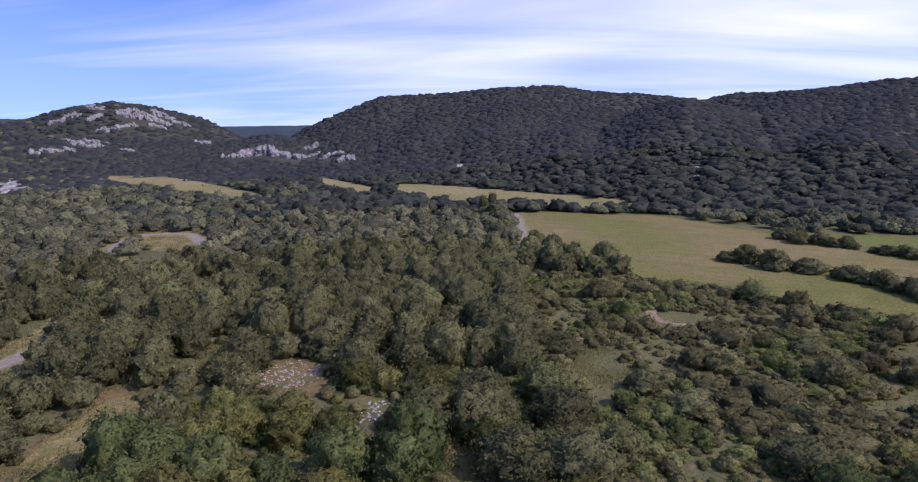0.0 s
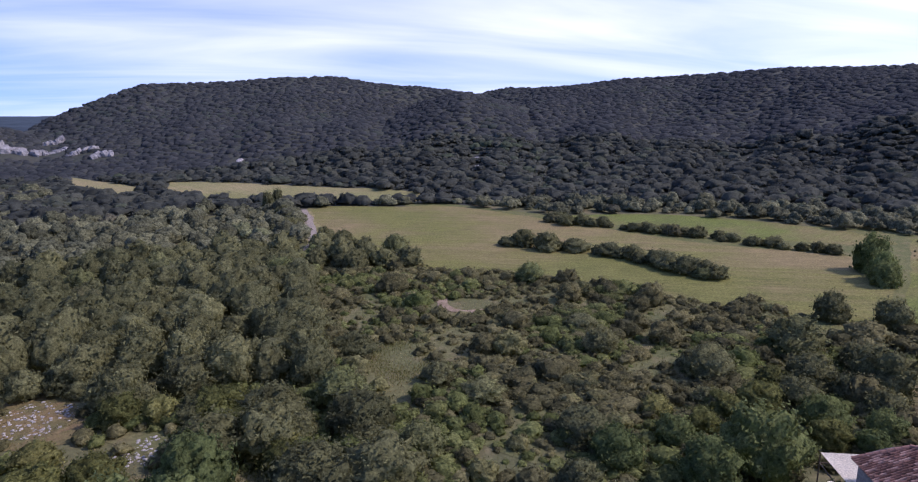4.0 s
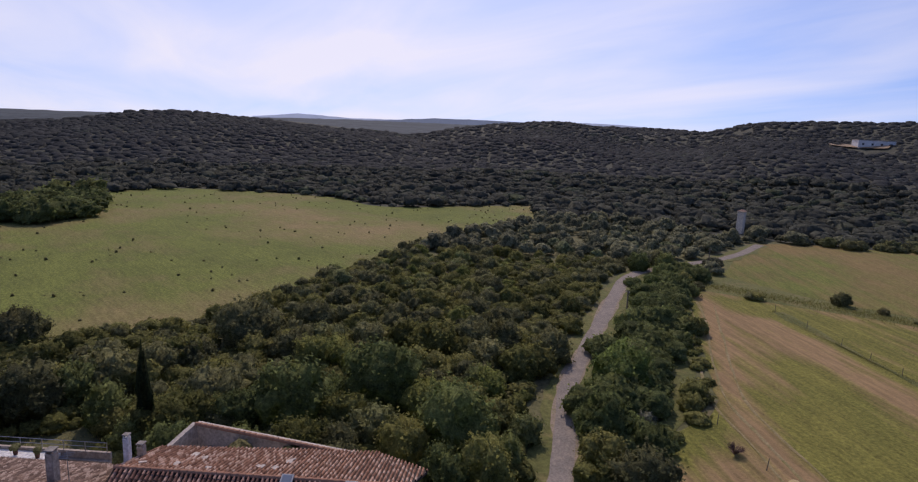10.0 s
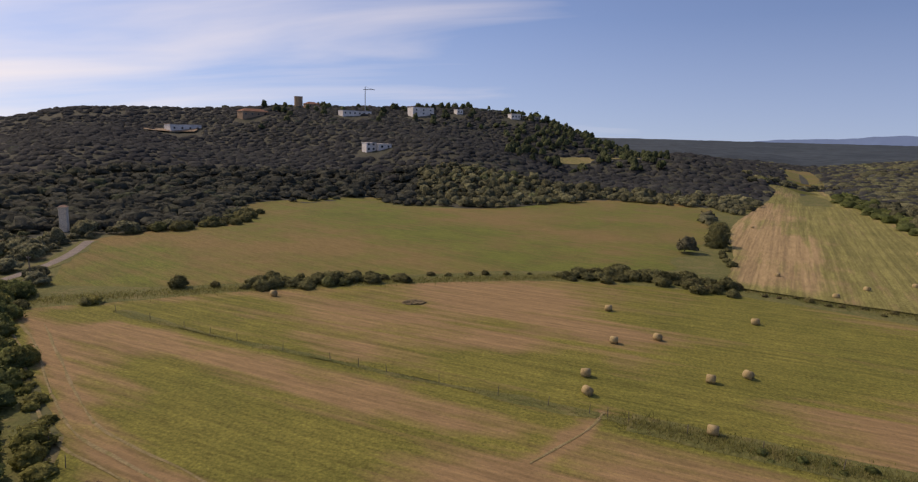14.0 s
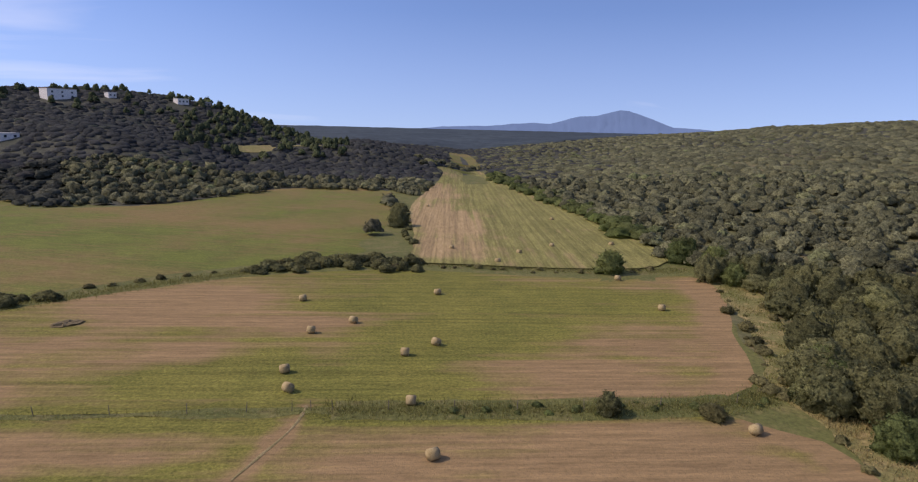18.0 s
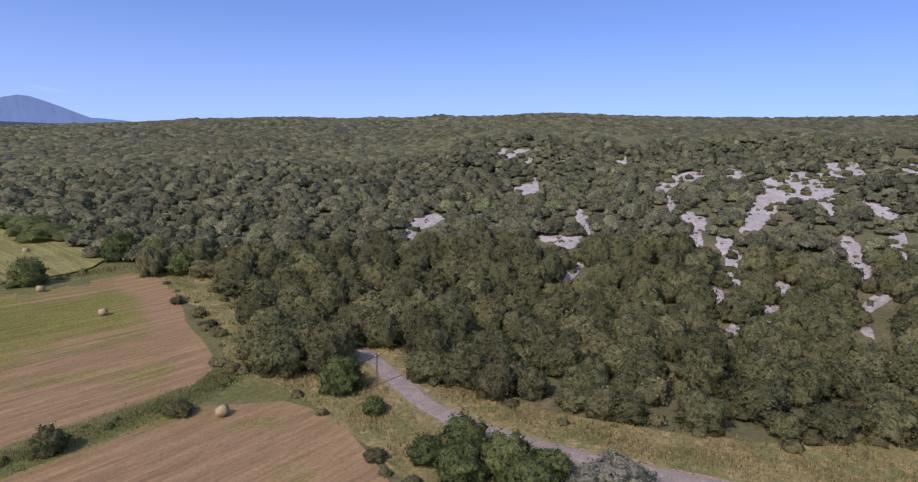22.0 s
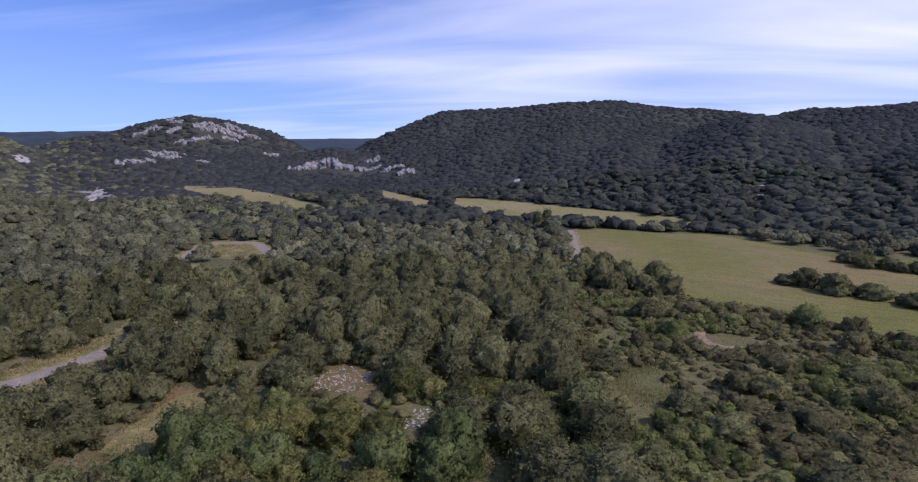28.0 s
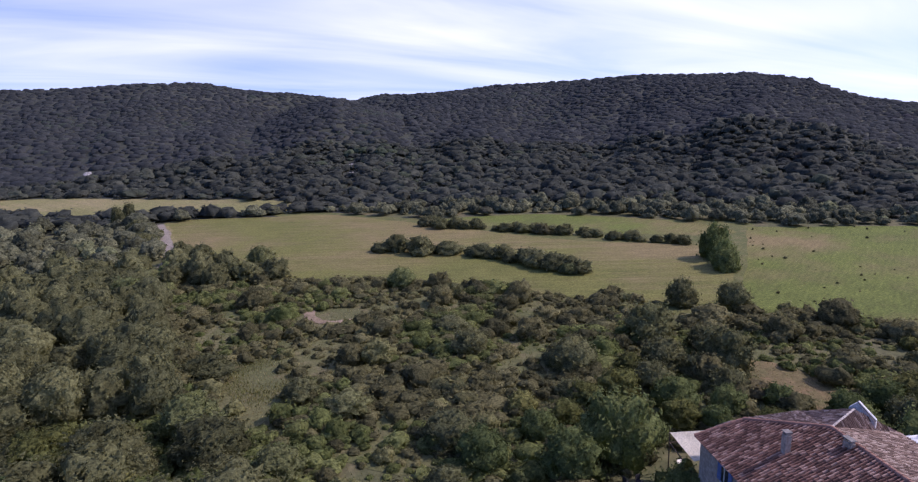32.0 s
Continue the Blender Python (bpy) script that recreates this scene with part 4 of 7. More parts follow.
def dome(rng):
    """A small rounded crown of uneven outline, for far woods."""
    ang = np.linspace(0, 2 * np.pi, 4, endpoint=False)
    r, h = rng.uniform(0.9, 1.25), rng.uniform(0.85, 1.15)
    low = np.stack([np.cos(ang), np.sin(ang), np.zeros(4)], -1) * rng.uniform(0.85, 1.2, (4, 1)) * r + [0, 0, -0.25]
    high = np.stack([np.cos(ang + 0.75) * 0.72, np.sin(ang + 0.75) * 0.72, np.full(4, 0.72 * h)], -1) * rng.uniform(0.8, 1.2, (4, 1)) * [r, r, 1]
    tip = [(rng.normal(0, 0.15), rng.normal(0, 0.15), h)]
    i, j = np.arange(4), (np.arange(4) + 1) % 4
    tris = np.vstack([np.stack([i, j, i + 4], -1), np.stack([j, j + 4, i + 4], -1), np.stack([i + 4, j + 4, np.full(4, 8)], -1)])
    v = np.vstack([low, high, tip])
    return v, tris, unit(v * [1, 1, 0.8] + [0, 0, 0.45])


def spread(rng, spacing, r0, r1, jitter=0.42):
    """Uneven places on a grid between two distances from the middle of the plan."""
    g = np.arange(-r1, r1, spacing)
    x, y = (v.ravel() for v in np.meshgrid(g, g))
    x, y = x + rng.uniform(-jitter, jitter, x.shape) * spacing, y + rng.uniform(-jitter, jitter, x.shape) * spacing
    r = np.hypot(x, y)
    ok = (r >= r0) & (r < r1)
    return x[ok], y[ok]


def free_of_things(x, y, margin):
    """True where scrub may grow."""
    ok = np.ones(x.shape, bool)
    for poly in FIELDS.values():
        p = np.array(poly, float)
        ok &= ~inside(x, y, [tuple(q) for q in p])
        ring = smooth_line([*poly, poly[0]], 3.0)
        lo, hi = ring.min(0) - 3, ring.max(0) + 3
        c = (x > lo[0]) & (x < hi[0]) & (y > lo[1]) & (y < hi[1])
        if c.any():
            ok[c] &= ~near_line(x[c], y[c], ring, margin)
    for name, (pts, w) in LANES.items():
        line = LINES[name]
        shady = (line[:, 1] < -43) | (line[:, 1] > 84) | (line[:, 0] > 44)
        ok &= ~near_line(x, y, line[~shady], w / 2 + margin * 1.2)
        ok &= ~near_line(x, y, line[shady], w / 2 + (1.0 if name == "far_road" else 2.3 if name == "house_lane" else 0.8))
    for cx, cy, a, b in CLEARINGS + HOUSE_GAPS:
        ok &= ((x - cx) / (a + margin * 0.5)) ** 2 + ((y - cy) / (b + margin * 0.5)) ** 2 > 1
    for poly in OPEN.values():
        for s in (1.0, 1.04, 1.08):
            ok &= ~inside(x * s, y * s, poly)
    for _, cx, cy, big, _ in BIG_TREES:
        ok &= np.hypot(x - cx, y - cy) > big * 0.95 + margin * 0.5
    for poly in STRIPS:
        ok &= ~inside(x, y, poly)
    for cx, cy, a, b, turn in SCARS + [(q[0] - 12 * q[0] / math.hypot(q[0], q[1]), q[1] - 12 * q[1] / math.hypot(q[0], q[1]), 15, q[2] * 0.4, math.degrees(math.atan2(q[1], q[0]))) for q in CLIFFS] + [(q[0] - 7 * q[0] / math.hypot(q[0], q[1]), q[1] - 7 * q[1] / math.hypot(q[0], q[1]), 5.5, q[2] * 0.32, math.degrees(math.atan2(q[1], q[0]))) for q in LEDGES]:
        c, s = math.cos(radians(turn)), math.sin(radians(turn))
        u, v = (x - cx) * c + (y - cy) * s, (y - cy) * c - (x - cx) * s
        ok &= (u / a) ** 2 + (v / b) ** 2 > 1.2
    return ok


def sighted(x, y, z):
    """Bearing and dip of places as seen from over the road."""
    dx, dy, dz = x - LOOKOUT[0], y - LOOKOUT[1], z - LOOKOUT[2]
    return np.degrees(np.arctan2(dy, dx)) % 360, np.degrees(np.arctan2(dz, np.hypot(dx, dy)))


def off_scree(x, y, size):
    """True for plants whose crowns leave the scree bare."""
    az, el = sighted(x, y, ground_z(x, y) + 0.75 * size)
    spare = np.degrees(size / np.hypot(x, y))
    ok = np.ones(x.shape, bool)
    for b, d, ln, wd, slant in SCREE:
        c, s = math.cos(radians(slant)), math.sin(radians(slant))
        u, v = -(az - b), el - d
        p, q = u * c + v * s, v * c - u * s
        ok &= (p / (ln + 0.48 * spare)) ** 2 + (q / (wd + 0.58 * spare)) ** 2 > 1
    return ok


def plant(name, templates, x, y, size, tall, mat, label, category, seed):
    """One object of many plants: each a turned, scaled copy of one of the templates."""
    rng = np.random.default_rng(seed)
    z = ground_z(x, y)
    pick = rng.integers(0, len(templates), len(x))
    turn = rng.uniform(0, 2 * np.pi, len(x))
    tone = rng.uniform(0, 1, len(x))
    vs, ts, ns, ks, base = [], [], [], [], 0
    for k, (v, f, w) in enumerate(templates):
        m = np.nonzero(pick == k)[0]
        if not len(m):
            continue
        c, q = np.cos(turn[m])[:, None], np.sin(turn[m])[:, None]
        px = (v[:, 0] * c - v[:, 1] * q) * size[m][:, None] + x[m][:, None]
        py = (v[:, 0] * q + v[:, 1] * c) * size[m][:, None] + y[m][:, None]
        pz = v[:, 2] * (size[m] * tall[m])[:, None] + z[m][:, None] - 0.1
        vs.append(np.stack([px, py, pz], -1).reshape(-1, 3))
        ts.append((f[None] + (base + np.arange(len(m)) * len(v))[:, None, None]).reshape(-1, 3))
        ns.append(np.stack([w[:, 0] * c - w[:, 1] * q, w[:, 0] * q + w[:, 1] * c, w[:, 2] / tall[m][:, None]], -1).reshape(-1, 3))
        ks.append(np.repeat(tone[m], len(v)))
        base += len(m) * len(v)
    tris = np.vstack(ts)
    me = tri_mesh(name, np.vstack(vs), tris, [mat], np.concatenate(ks), np.ones(len(tris), bool), None, unit(np.vstack(ns)))
    return tagged(new(name, me), label, category, kind="stuff")


rng = np.random.default_rng(11)
LOD1 = [crown(rng, 38, 250, 0.080, 3, rough=0.45, spray=0.20, floor=-0.25) for _ in range(10)]
MIDDLE = [crown(rng, 26, 60, 0.10, 3, rough=0.4, spray=0.18, floor=-0.05) for _ in range(10)]
LOD2 = [crown(rng, 16, 16, 0.19, 2, rough=0.35, spray=0.2, floor=-0.05) for _ in range(12)]
SHRUB = [crown(rng, 11, 62, 0.15, 2, 0.7, rough=0.5, spray=0.32, floor=-0.15) for _ in range(12)]
LOD3 = [dome(rng) for _ in range(12)]


def crest_far(x, y):
    """How far the land's crests stand in the direction of each place."""
    az = np.degrees(np.arctan2(y, x))
    far, tall = np.full(az.shape, 560.0), np.full(az.shape, -9.0)
    for rows in RIDGES.values():
        a, rc, el, rb = (np.array(v, float) for v in zip(*sorted(rows)))
        if rc.max() > 1000:
            continue
        mid = (a[0] + a[-1]) / 2
        b = mid + (az - mid + 180) % 360 - 180
        on = (b > a[0]) & (b < a[-1])
        far = np.where(on, np.maximum(far, np.interp(b, a, rc)), far)
        tall = np.where(on, np.maximum(tall, np.interp(b, a, el)), tall)
    return np.where(tall < -0.5, 960.0, far)


def shady(x, y):
    """True on the northern, eastern and southern hills, whose leaf colour has shade and haze mixed in."""
    az = np.degrees(np.arctan2(y, x))
    return (az > -76) & (az < 112 + 9 * np.sin(x * 3.1 + y * 1.7))


def scatter():
    """Fills the land with scrub and woods. Returns the places of the plants that stand singly."""
    rng = np.random.default_rng(21)
    singles = []
    x, y = spread(rng, 3.15, 30, 135, 0.5)
    ok = free_of_things(x, y, 1.3)
    x, y = x[ok], y[ok]
    az, r = np.degrees(np.arctan2(y, x)), np.hypot(x, y)
    n = len(x)
    garrigue = (az > 22) & (az < 84) & (r < 112)
    brush = (az > 74 + 0.4 * (r - 44)) & (az < 116) & (r < 65)
    keep = np.where(brush, rng.uniform(size=n) < 0.6, ~garrigue | (rng.uniform(size=n) < 0.62))
    x, y, az, r, garrigue, brush = x[keep], y[keep], az[keep], r[keep], garrigue[keep] & ~brush[keep], brush[keep]
    n = len(x)
    thicket = (az > -62) & (az <= 22)
    lush = rng.uniform(size=n)
    size = np.where(garrigue, 0.5 + 0.9 * rng.uniform(size=n) ** 2 + (lush > 0.80) * rng.uniform(0.6, 1.7, n), np.where(thicket, rng.uniform(1.0, 2.3, n) * np.where(r > 78, 0.85, 1.2), 1.2 + 2.1 * lush ** 1.3))
    grove = inside(x, y, GREEN_WOOD)
    size = np.where(grove, np.maximum(size, 2.3), np.where(brush & (lush < 0.86), 0.6 * size + 0.3, size))
    # oaks keep their distance, so that each crown stands clear of the next
    oaks = np.nonzero(~garrigue & ~thicket & ~brush & ~grove)[0]
    size[oaks] = 1.25 + 1.95 * lush[oaks]
    stay, kept = np.ones(n, bool), np.zeros((0, 3))
    for i in oaks[np.argsort(-lush[oaks])]:
        if (np.hypot(kept[:, 0] - x[i], kept[:, 1] - y[i]) < 0.53 * (kept[:, 2] + size[i])).any():
            stay[i] = False
        else:
            kept = np.vstack([kept, (x[i], y[i], size[i])])
    x, y, az, r, garrigue, brush, thicket, lush, size, grove = (v[stay] for v in (x, y, az, r, garrigue, brush, thicket, lush, size, grove))
    n = len(x)
    bare = off_scree(x, y, size)
    x, y, az, r, garrigue, brush, thicket, lush, size, grove = (v[bare] for v in (x, y, az, r, garrigue, brush, thicket, lush, size, grove))
    n = len(x)
    tall = rng.uniform(0.8, 1.3, n) * np.where(garrigue, 0.85, np.where(thicket | brush, 1.0, 1.22))
    single = ((r < 64) & (size > 1.5)) | ((r < 82) & (size > 2.35))
    order = np.argsort(np.where(single, r, 1e9))
    single = np.isin(np.arange(n), order[:min(single.sum(), 260)])
    green = (az > 92) & (az < 138) & (r < 80) & (np.sin(x / 5.1 + 1.4 * np.sin(y / 6.7)) > -0.25)
    for k in np.nonzero(single)[0]:
        singles.append((x[k], y[k], size[k], tall[k], "thicket" if thicket[k] and 0.35 < lush[k] < 0.8 or brush[k] and lush[k] < 0.8 or green[k] and 0.15 < lush[k] < 0.55 else "fresh" if grove[k] or thicket[k] and lush[k] >= 0.8 or garrigue[k] and lush[k] > 0.95 else "oak"))
    rest = ~single
    kinds = {"holm_oak_scrub": (rest & ~garrigue & ~(brush & (lush < 0.8)) & ~(thicket & (lush > np.where(r > 78, 0.6, 0.25))), M_OAK, "dense dark grey-green holm oak scrub on dry ground"),
             "garrigue": (rest & garrigue, M_SCRUB, "low olive-brown garrigue bushes on dry grass"),
             "green_brush": (rest & brush & (lush < 0.8), M_BRUSH, "low yellow-green brush on dry grass"),
             "thicket": (rest & thicket & (lush > np.where(r > 78, 0.6, 0.25)), M_THICKET, "yellow-green deciduous thicket near the lane")}
    for k, (name, (m, mat, label)) in enumerate(kinds.items()):
        plant(name, LOD1, x[m], y[m], size[m], tall[m], mat, label, "scrub", 31 + k)
    x, y = spread(rng, 1.32, 34, 116)
    az = np.degrees(np.arctan2(y, x))
    ok = (az > 20) & (az < 86)
    x, y = x[ok], y[ok]
    ok = free_of_things(x, y, 0.6)
    x, y = x[ok], y[ok]
    n = len(x)
    # thick in some places, thin and grassy in others
    thick = np.sin(x / 4.3 + 1.6 * np.sin(y / 6.1)) + np.sin(y / 3.7 + 1.9 * np.sin(x / 5.3)) + rng.normal(0, 0.6, n)
    stay = thick > -1.75
    x, y, thick, n = x[stay], y[stay], thick[stay], stay.sum()
    size = (0.42 + 0.75 * rng.uniform(size=n) ** 1.8) * np.clip(1.0 + 0.28 * thick, 0.7, 1.6)
    green = np.sin(x / 7.1 + 2 * np.sin(y / 8.3)) + rng.normal(0, 0.7, n) > 0.45
    for m, name, mat, label in ((~green, "low_garrigue", M_SCRUB, "low olive-brown garrigue bushes on dry grass"), (green, "green_garrigue", M_BRUSH, "low yellow-green garrigue bushes on dry grass")):
        plant(name, SHRUB, x[m], y[m], size[m], rng.uniform(0.6, 1.25, m.sum()), mat, label, "scrub", 35)
    x, y = spread(rng, 1.55, 36, 66)
    az = np.degrees(np.arctan2(y, x))
    ok = (az > 68) & (az < 118)
    x, y = x[ok], y[ok]
    ok = free_of_things(x, y, 0.6)
    x, y = x[ok], y[ok]
    n = len(x)
    plant("low_brush", SHRUB, x, y, 0.35 + 0.8 * rng.uniform(size=n) ** 1.5, rng.uniform(0.8, 1.5, n), M_BRUSH, "low yellow-green brush on dry grass", "scrub", 36)
    x, y = spread(rng, 2.0, 44, 128)
    az = np.degrees(np.arctan2(y, x))
    ok = (az > -62) & (az < 21)
    x, y = x[ok], y[ok]
    ok = free_of_things(x, y, 0.6)
    x, y = x[ok], y[ok]
    n = len(x)
    plant("low_thicket", SHRUB, x, y, rng.uniform(0.6, 1.35, n), rng.uniform(0.7, 1.1, n), M_THICKET, "low yellow-green bushes of the thicket", "scrub", 38)
    x, y = spread(rng, 4.1, 135, 330, 0.58)
    ok = free_of_things(x, y, 1.6)
    x, y = x[ok], y[ok]
    n = len(x)
    size, tall = 1.35 + 1.75 * rng.uniform(size=n) ** 1.5, rng.uniform(0.8, 1.25, n)
    bare = off_scree(x, y, size)
    x, y, size, tall = x[bare], y[bare], size[bare], tall[bare]
    near = np.hypot(x, y) < 195
    plant("near_woods", MIDDLE, x[near], y[near], size[near], tall[near], M_WOODS, "dense evergreen oak woods above the road", "woods", 39)
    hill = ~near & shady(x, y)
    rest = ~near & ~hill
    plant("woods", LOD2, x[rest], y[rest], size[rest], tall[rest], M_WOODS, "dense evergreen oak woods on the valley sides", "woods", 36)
    plant("hill_woods", LOD2, x[hill], y[hill], size[hill] * 1.22, tall[hill] * 0.72, M_HAZED_HILLOAK, "oak woods at the foot of the hills, coloured with shade and blue haze", "woods", 40)
    x1, y1 = spread(rng, 4.3, 330, 560, 0.6)
    x2, y2 = spread(rng, 7.3, 560, 960, 0.6)
    x, y = np.concatenate([x1, x2]), np.concatenate([y1, y2])
    ok = free_of_things(x, y, 2.0) & (np.hypot(x, y) < crest_far(x, y) + 30) & off_scree(x, y, 2.0)
    x, y = x[ok], y[ok]
    n = len(x)
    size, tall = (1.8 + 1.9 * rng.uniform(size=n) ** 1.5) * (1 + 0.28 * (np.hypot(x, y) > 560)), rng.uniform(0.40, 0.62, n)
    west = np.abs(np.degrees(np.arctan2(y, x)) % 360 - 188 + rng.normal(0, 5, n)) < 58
    for m, name, mat, label in ((west, "far_slope_woods", M_WOODS, "evergreen oak woods on the far western slope"), (~west, "far_woods", M_HAZED_HILLS, "evergreen woods covering the far hills, coloured with shade and blue haze")):
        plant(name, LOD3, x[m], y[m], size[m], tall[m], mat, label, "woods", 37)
    return singles


SINGLES = scatter()


# the blue of this canopy is distance haze, painted into its base colour
M_HAZED_FARWOOD = surface("hazed_distant_forest", (0.034, 0.050, 0.060), (0.050, 0.069, 0.080), 0.004, 0.03, 0.95, 0.5, 2.0)


def distant_woods():
    """The woods beyond the near crests, as one uneven canopy."""
    rings, spokes = np.geomspace(960, 4600, 70), np.radians(np.arange(0, 360, 0.75))
    rr, aa = np.meshgrid(rings, spokes, indexing="ij")
    x, y = (rr * np.cos(aa)).ravel(), (rr * np.sin(aa)).ravel()
    rng = np.random.default_rng(5)
    z = ground_z(x, y) + np.where(rr.ravel() < 1000, 0.0, 2.5) + rng.uniform(-2.2, 2.2, x.shape)
    n, k = len(spokes), len(rings)
    i, j = np.meshgrid(np.arange(k - 1), np.arange(n), indexing="ij")
    a, b = i * n + j, i * n + (j + 1) % n
    q = np.stack([a, a + n, b + n, b], -1).reshape(-1, 4)
    me = tri_mesh("distant_woods", np.stack([x, y, z], -1), np.vstack([q[:, [0, 1, 2]], q[:, [0, 2, 3]]]), [M_HAZED_FARWOOD], rng.uniform(0, 1, len(x)))
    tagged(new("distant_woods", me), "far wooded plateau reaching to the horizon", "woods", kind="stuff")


distant_woods()


# far mountain and hills on the horizon, their blue haze put in as glow
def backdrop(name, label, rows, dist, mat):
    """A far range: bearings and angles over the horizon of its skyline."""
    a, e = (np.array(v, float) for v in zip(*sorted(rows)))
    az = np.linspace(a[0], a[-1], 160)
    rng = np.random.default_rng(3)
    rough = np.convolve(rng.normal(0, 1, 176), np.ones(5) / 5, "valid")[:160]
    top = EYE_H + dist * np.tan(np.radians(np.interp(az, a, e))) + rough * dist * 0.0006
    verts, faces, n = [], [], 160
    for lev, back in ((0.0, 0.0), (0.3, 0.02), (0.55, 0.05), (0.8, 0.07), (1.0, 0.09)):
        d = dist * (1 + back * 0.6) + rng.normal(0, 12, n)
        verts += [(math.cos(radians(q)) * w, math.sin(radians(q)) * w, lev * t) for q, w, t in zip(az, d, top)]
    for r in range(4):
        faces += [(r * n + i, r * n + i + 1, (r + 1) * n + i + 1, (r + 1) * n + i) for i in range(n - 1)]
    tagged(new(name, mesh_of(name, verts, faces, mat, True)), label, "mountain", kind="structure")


# emission stands in for the lit air in front of the ranges
def haze_glow_material(name, colour, glow):
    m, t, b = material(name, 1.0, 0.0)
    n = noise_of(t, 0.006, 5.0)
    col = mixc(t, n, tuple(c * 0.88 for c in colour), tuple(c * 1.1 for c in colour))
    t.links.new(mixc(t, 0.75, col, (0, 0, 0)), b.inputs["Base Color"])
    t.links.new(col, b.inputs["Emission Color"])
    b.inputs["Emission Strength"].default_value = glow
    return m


M_BLUE = haze_glow_material("blue_haze_glow", (0.105, 0.165, 0.31), 1.0)
M_BLUE2 = haze_glow_material("pale_blue_haze_glow", (0.24, 0.30, 0.44), 1.0)
backdrop("backdrop_mountain", "far rocky mountain on the horizon, glowing haze blue", [(-104, 0.0), (-108, 0.45), (-112, 0.6), (-116.3, 1.0), (-118, 0.95), (-120.6, 1.7), (-122, 1.75), (-124.1, 2.35), (-124.9, 2.3), (-126, 1.9), (-128.7, 0.85), (-131, 0.7), (-136, 0.2)], 4350, M_BLUE)
M_RIDGE = haze_glow_material("blue_grey_ridge_haze_glow", (0.115, 0.150, 0.225), 1.0)
backdrop("backdrop_ridge", "long wooded ridge on the horizon, glowing blue-grey with haze", [(-7, 0.0), (-10, 0.05), (-13, 0.1), (-15.8, 0.3), (-20.4, 0.7), (-24.8, 0.72), (-30, 0.7), (-36, 0.3), (-40, 0.0)], 4250, M_RIDGE)
backdrop("backdrop_hills", "far hills in the distance, glowing pale haze blue", [(-4, 0.1), (-8, 0.55), (-13, 0.3), (-20, 0.5), (-28, 0.5), (-34, 0.9), (-38, 0.8), (-42, 0.6), (-50, 0.2)], 4500, M_BLUE2)


# ---- bare rock ----
def lie(az, el):
    """The places of the ground that lie on bearings and dips from over the road."""
    a, e = np.radians(az), np.radians(el)
    d = np.stack([np.cos(a) * np.cos(e), np.sin(a) * np.cos(e), np.sin(e)], -1)

    def over(t):
        return LOOKOUT[2] + d[:, 2] * t - ground_z(LOOKOUT[0] + d[:, 0] * t, LOOKOUT[1] + d[:, 1] * t)

    hi = np.full(len(a), 620.0)
    for t in np.arange(620.0, 56.0, -5.0):
        hi = np.where(over(np.full(len(a), t)) < 0, t, hi)
    lo = hi - 5.0
    for _ in range(6):
        m = (lo + hi) / 2
        low = over(m) < 0
        lo, hi = np.where(low, lo, m), np.where(low, m, hi)
    return LOOKOUT[0] + d[:, 0] * hi, LOOKOUT[1] + d[:, 1] * hi


def stony(name, px, py, rows, n, seed, label):
    """A patch of loose stone from rings of places, uneven and a little above the ground."""
    rng = np.random.default_rng(seed)
    inner = np.arange(len(px)) < n * (rows - 1)
    pz = ground_z(px, py) + np.where(inner, 0.22 + rng.uniform(-0.2, 0.28, len(px)), -0.06)
    faces = [(k * n + i, (k + 1) * n + i, (k + 1) * n + (i + 1) % n, k * n + (i + 1) % n) for k in range(rows - 1) for i in range(n)]
    faces.append(tuple(range(n)))
    tagged(new(name, mesh_of(name, np.stack([px, py, pz], -1), faces, M_LIME, True)), label, "scree", kind="structure")


def scree_patch(b, d, ln, wd, slant, seed):
    """A tongue of loose pale stone on the slope, ragged at its edge and running on under the bushes below it."""
    n, rings = 26, (0.06, 0.3, 0.55, 0.8, 1.05, 1.3)
    ang = np.linspace(0, 2 * np.pi, n, endpoint=False)
    c, s = math.cos(radians(slant)), math.sin(radians(slant))
    az, el = [], []
    for q in rings:
        wob = 1.0 + 0.10 * np.sin(ang * 2 + seed) + 0.11 * np.sin(ang * 5 + seed * 2.3) + 0.08 * np.sin(ang * 9 + seed * 1.3)
        u, v = np.cos(ang) * wob * q * ln, np.sin(ang) * wob * q * wd
        az.append(b - (u * c - v * s))
        h = u * s + v * c
        el.append(np.minimum(d + np.where(h < 0, 1.25 * h - 0.05, h), -0.25 - 0.22 * np.abs(np.sin(az[-1] * 3.3 + seed))))
    px, py = lie(np.concatenate(az), np.concatenate(el))
    # no patch reaches over a brow on to the next slope
    far, mid = np.hypot(px, py), np.hypot(px[:n].mean(), py[:n].mean())
    fit = np.clip(far, 0.80 * mid, 1.22 * mid) / far
    px, py = px * fit, py * fit
    stony("scree", px, py, len(rings), n, seed, "pale grey limestone scree between the oaks")


for k, row in enumerate(SCREE):
    scree_patch(*row, k + 1)


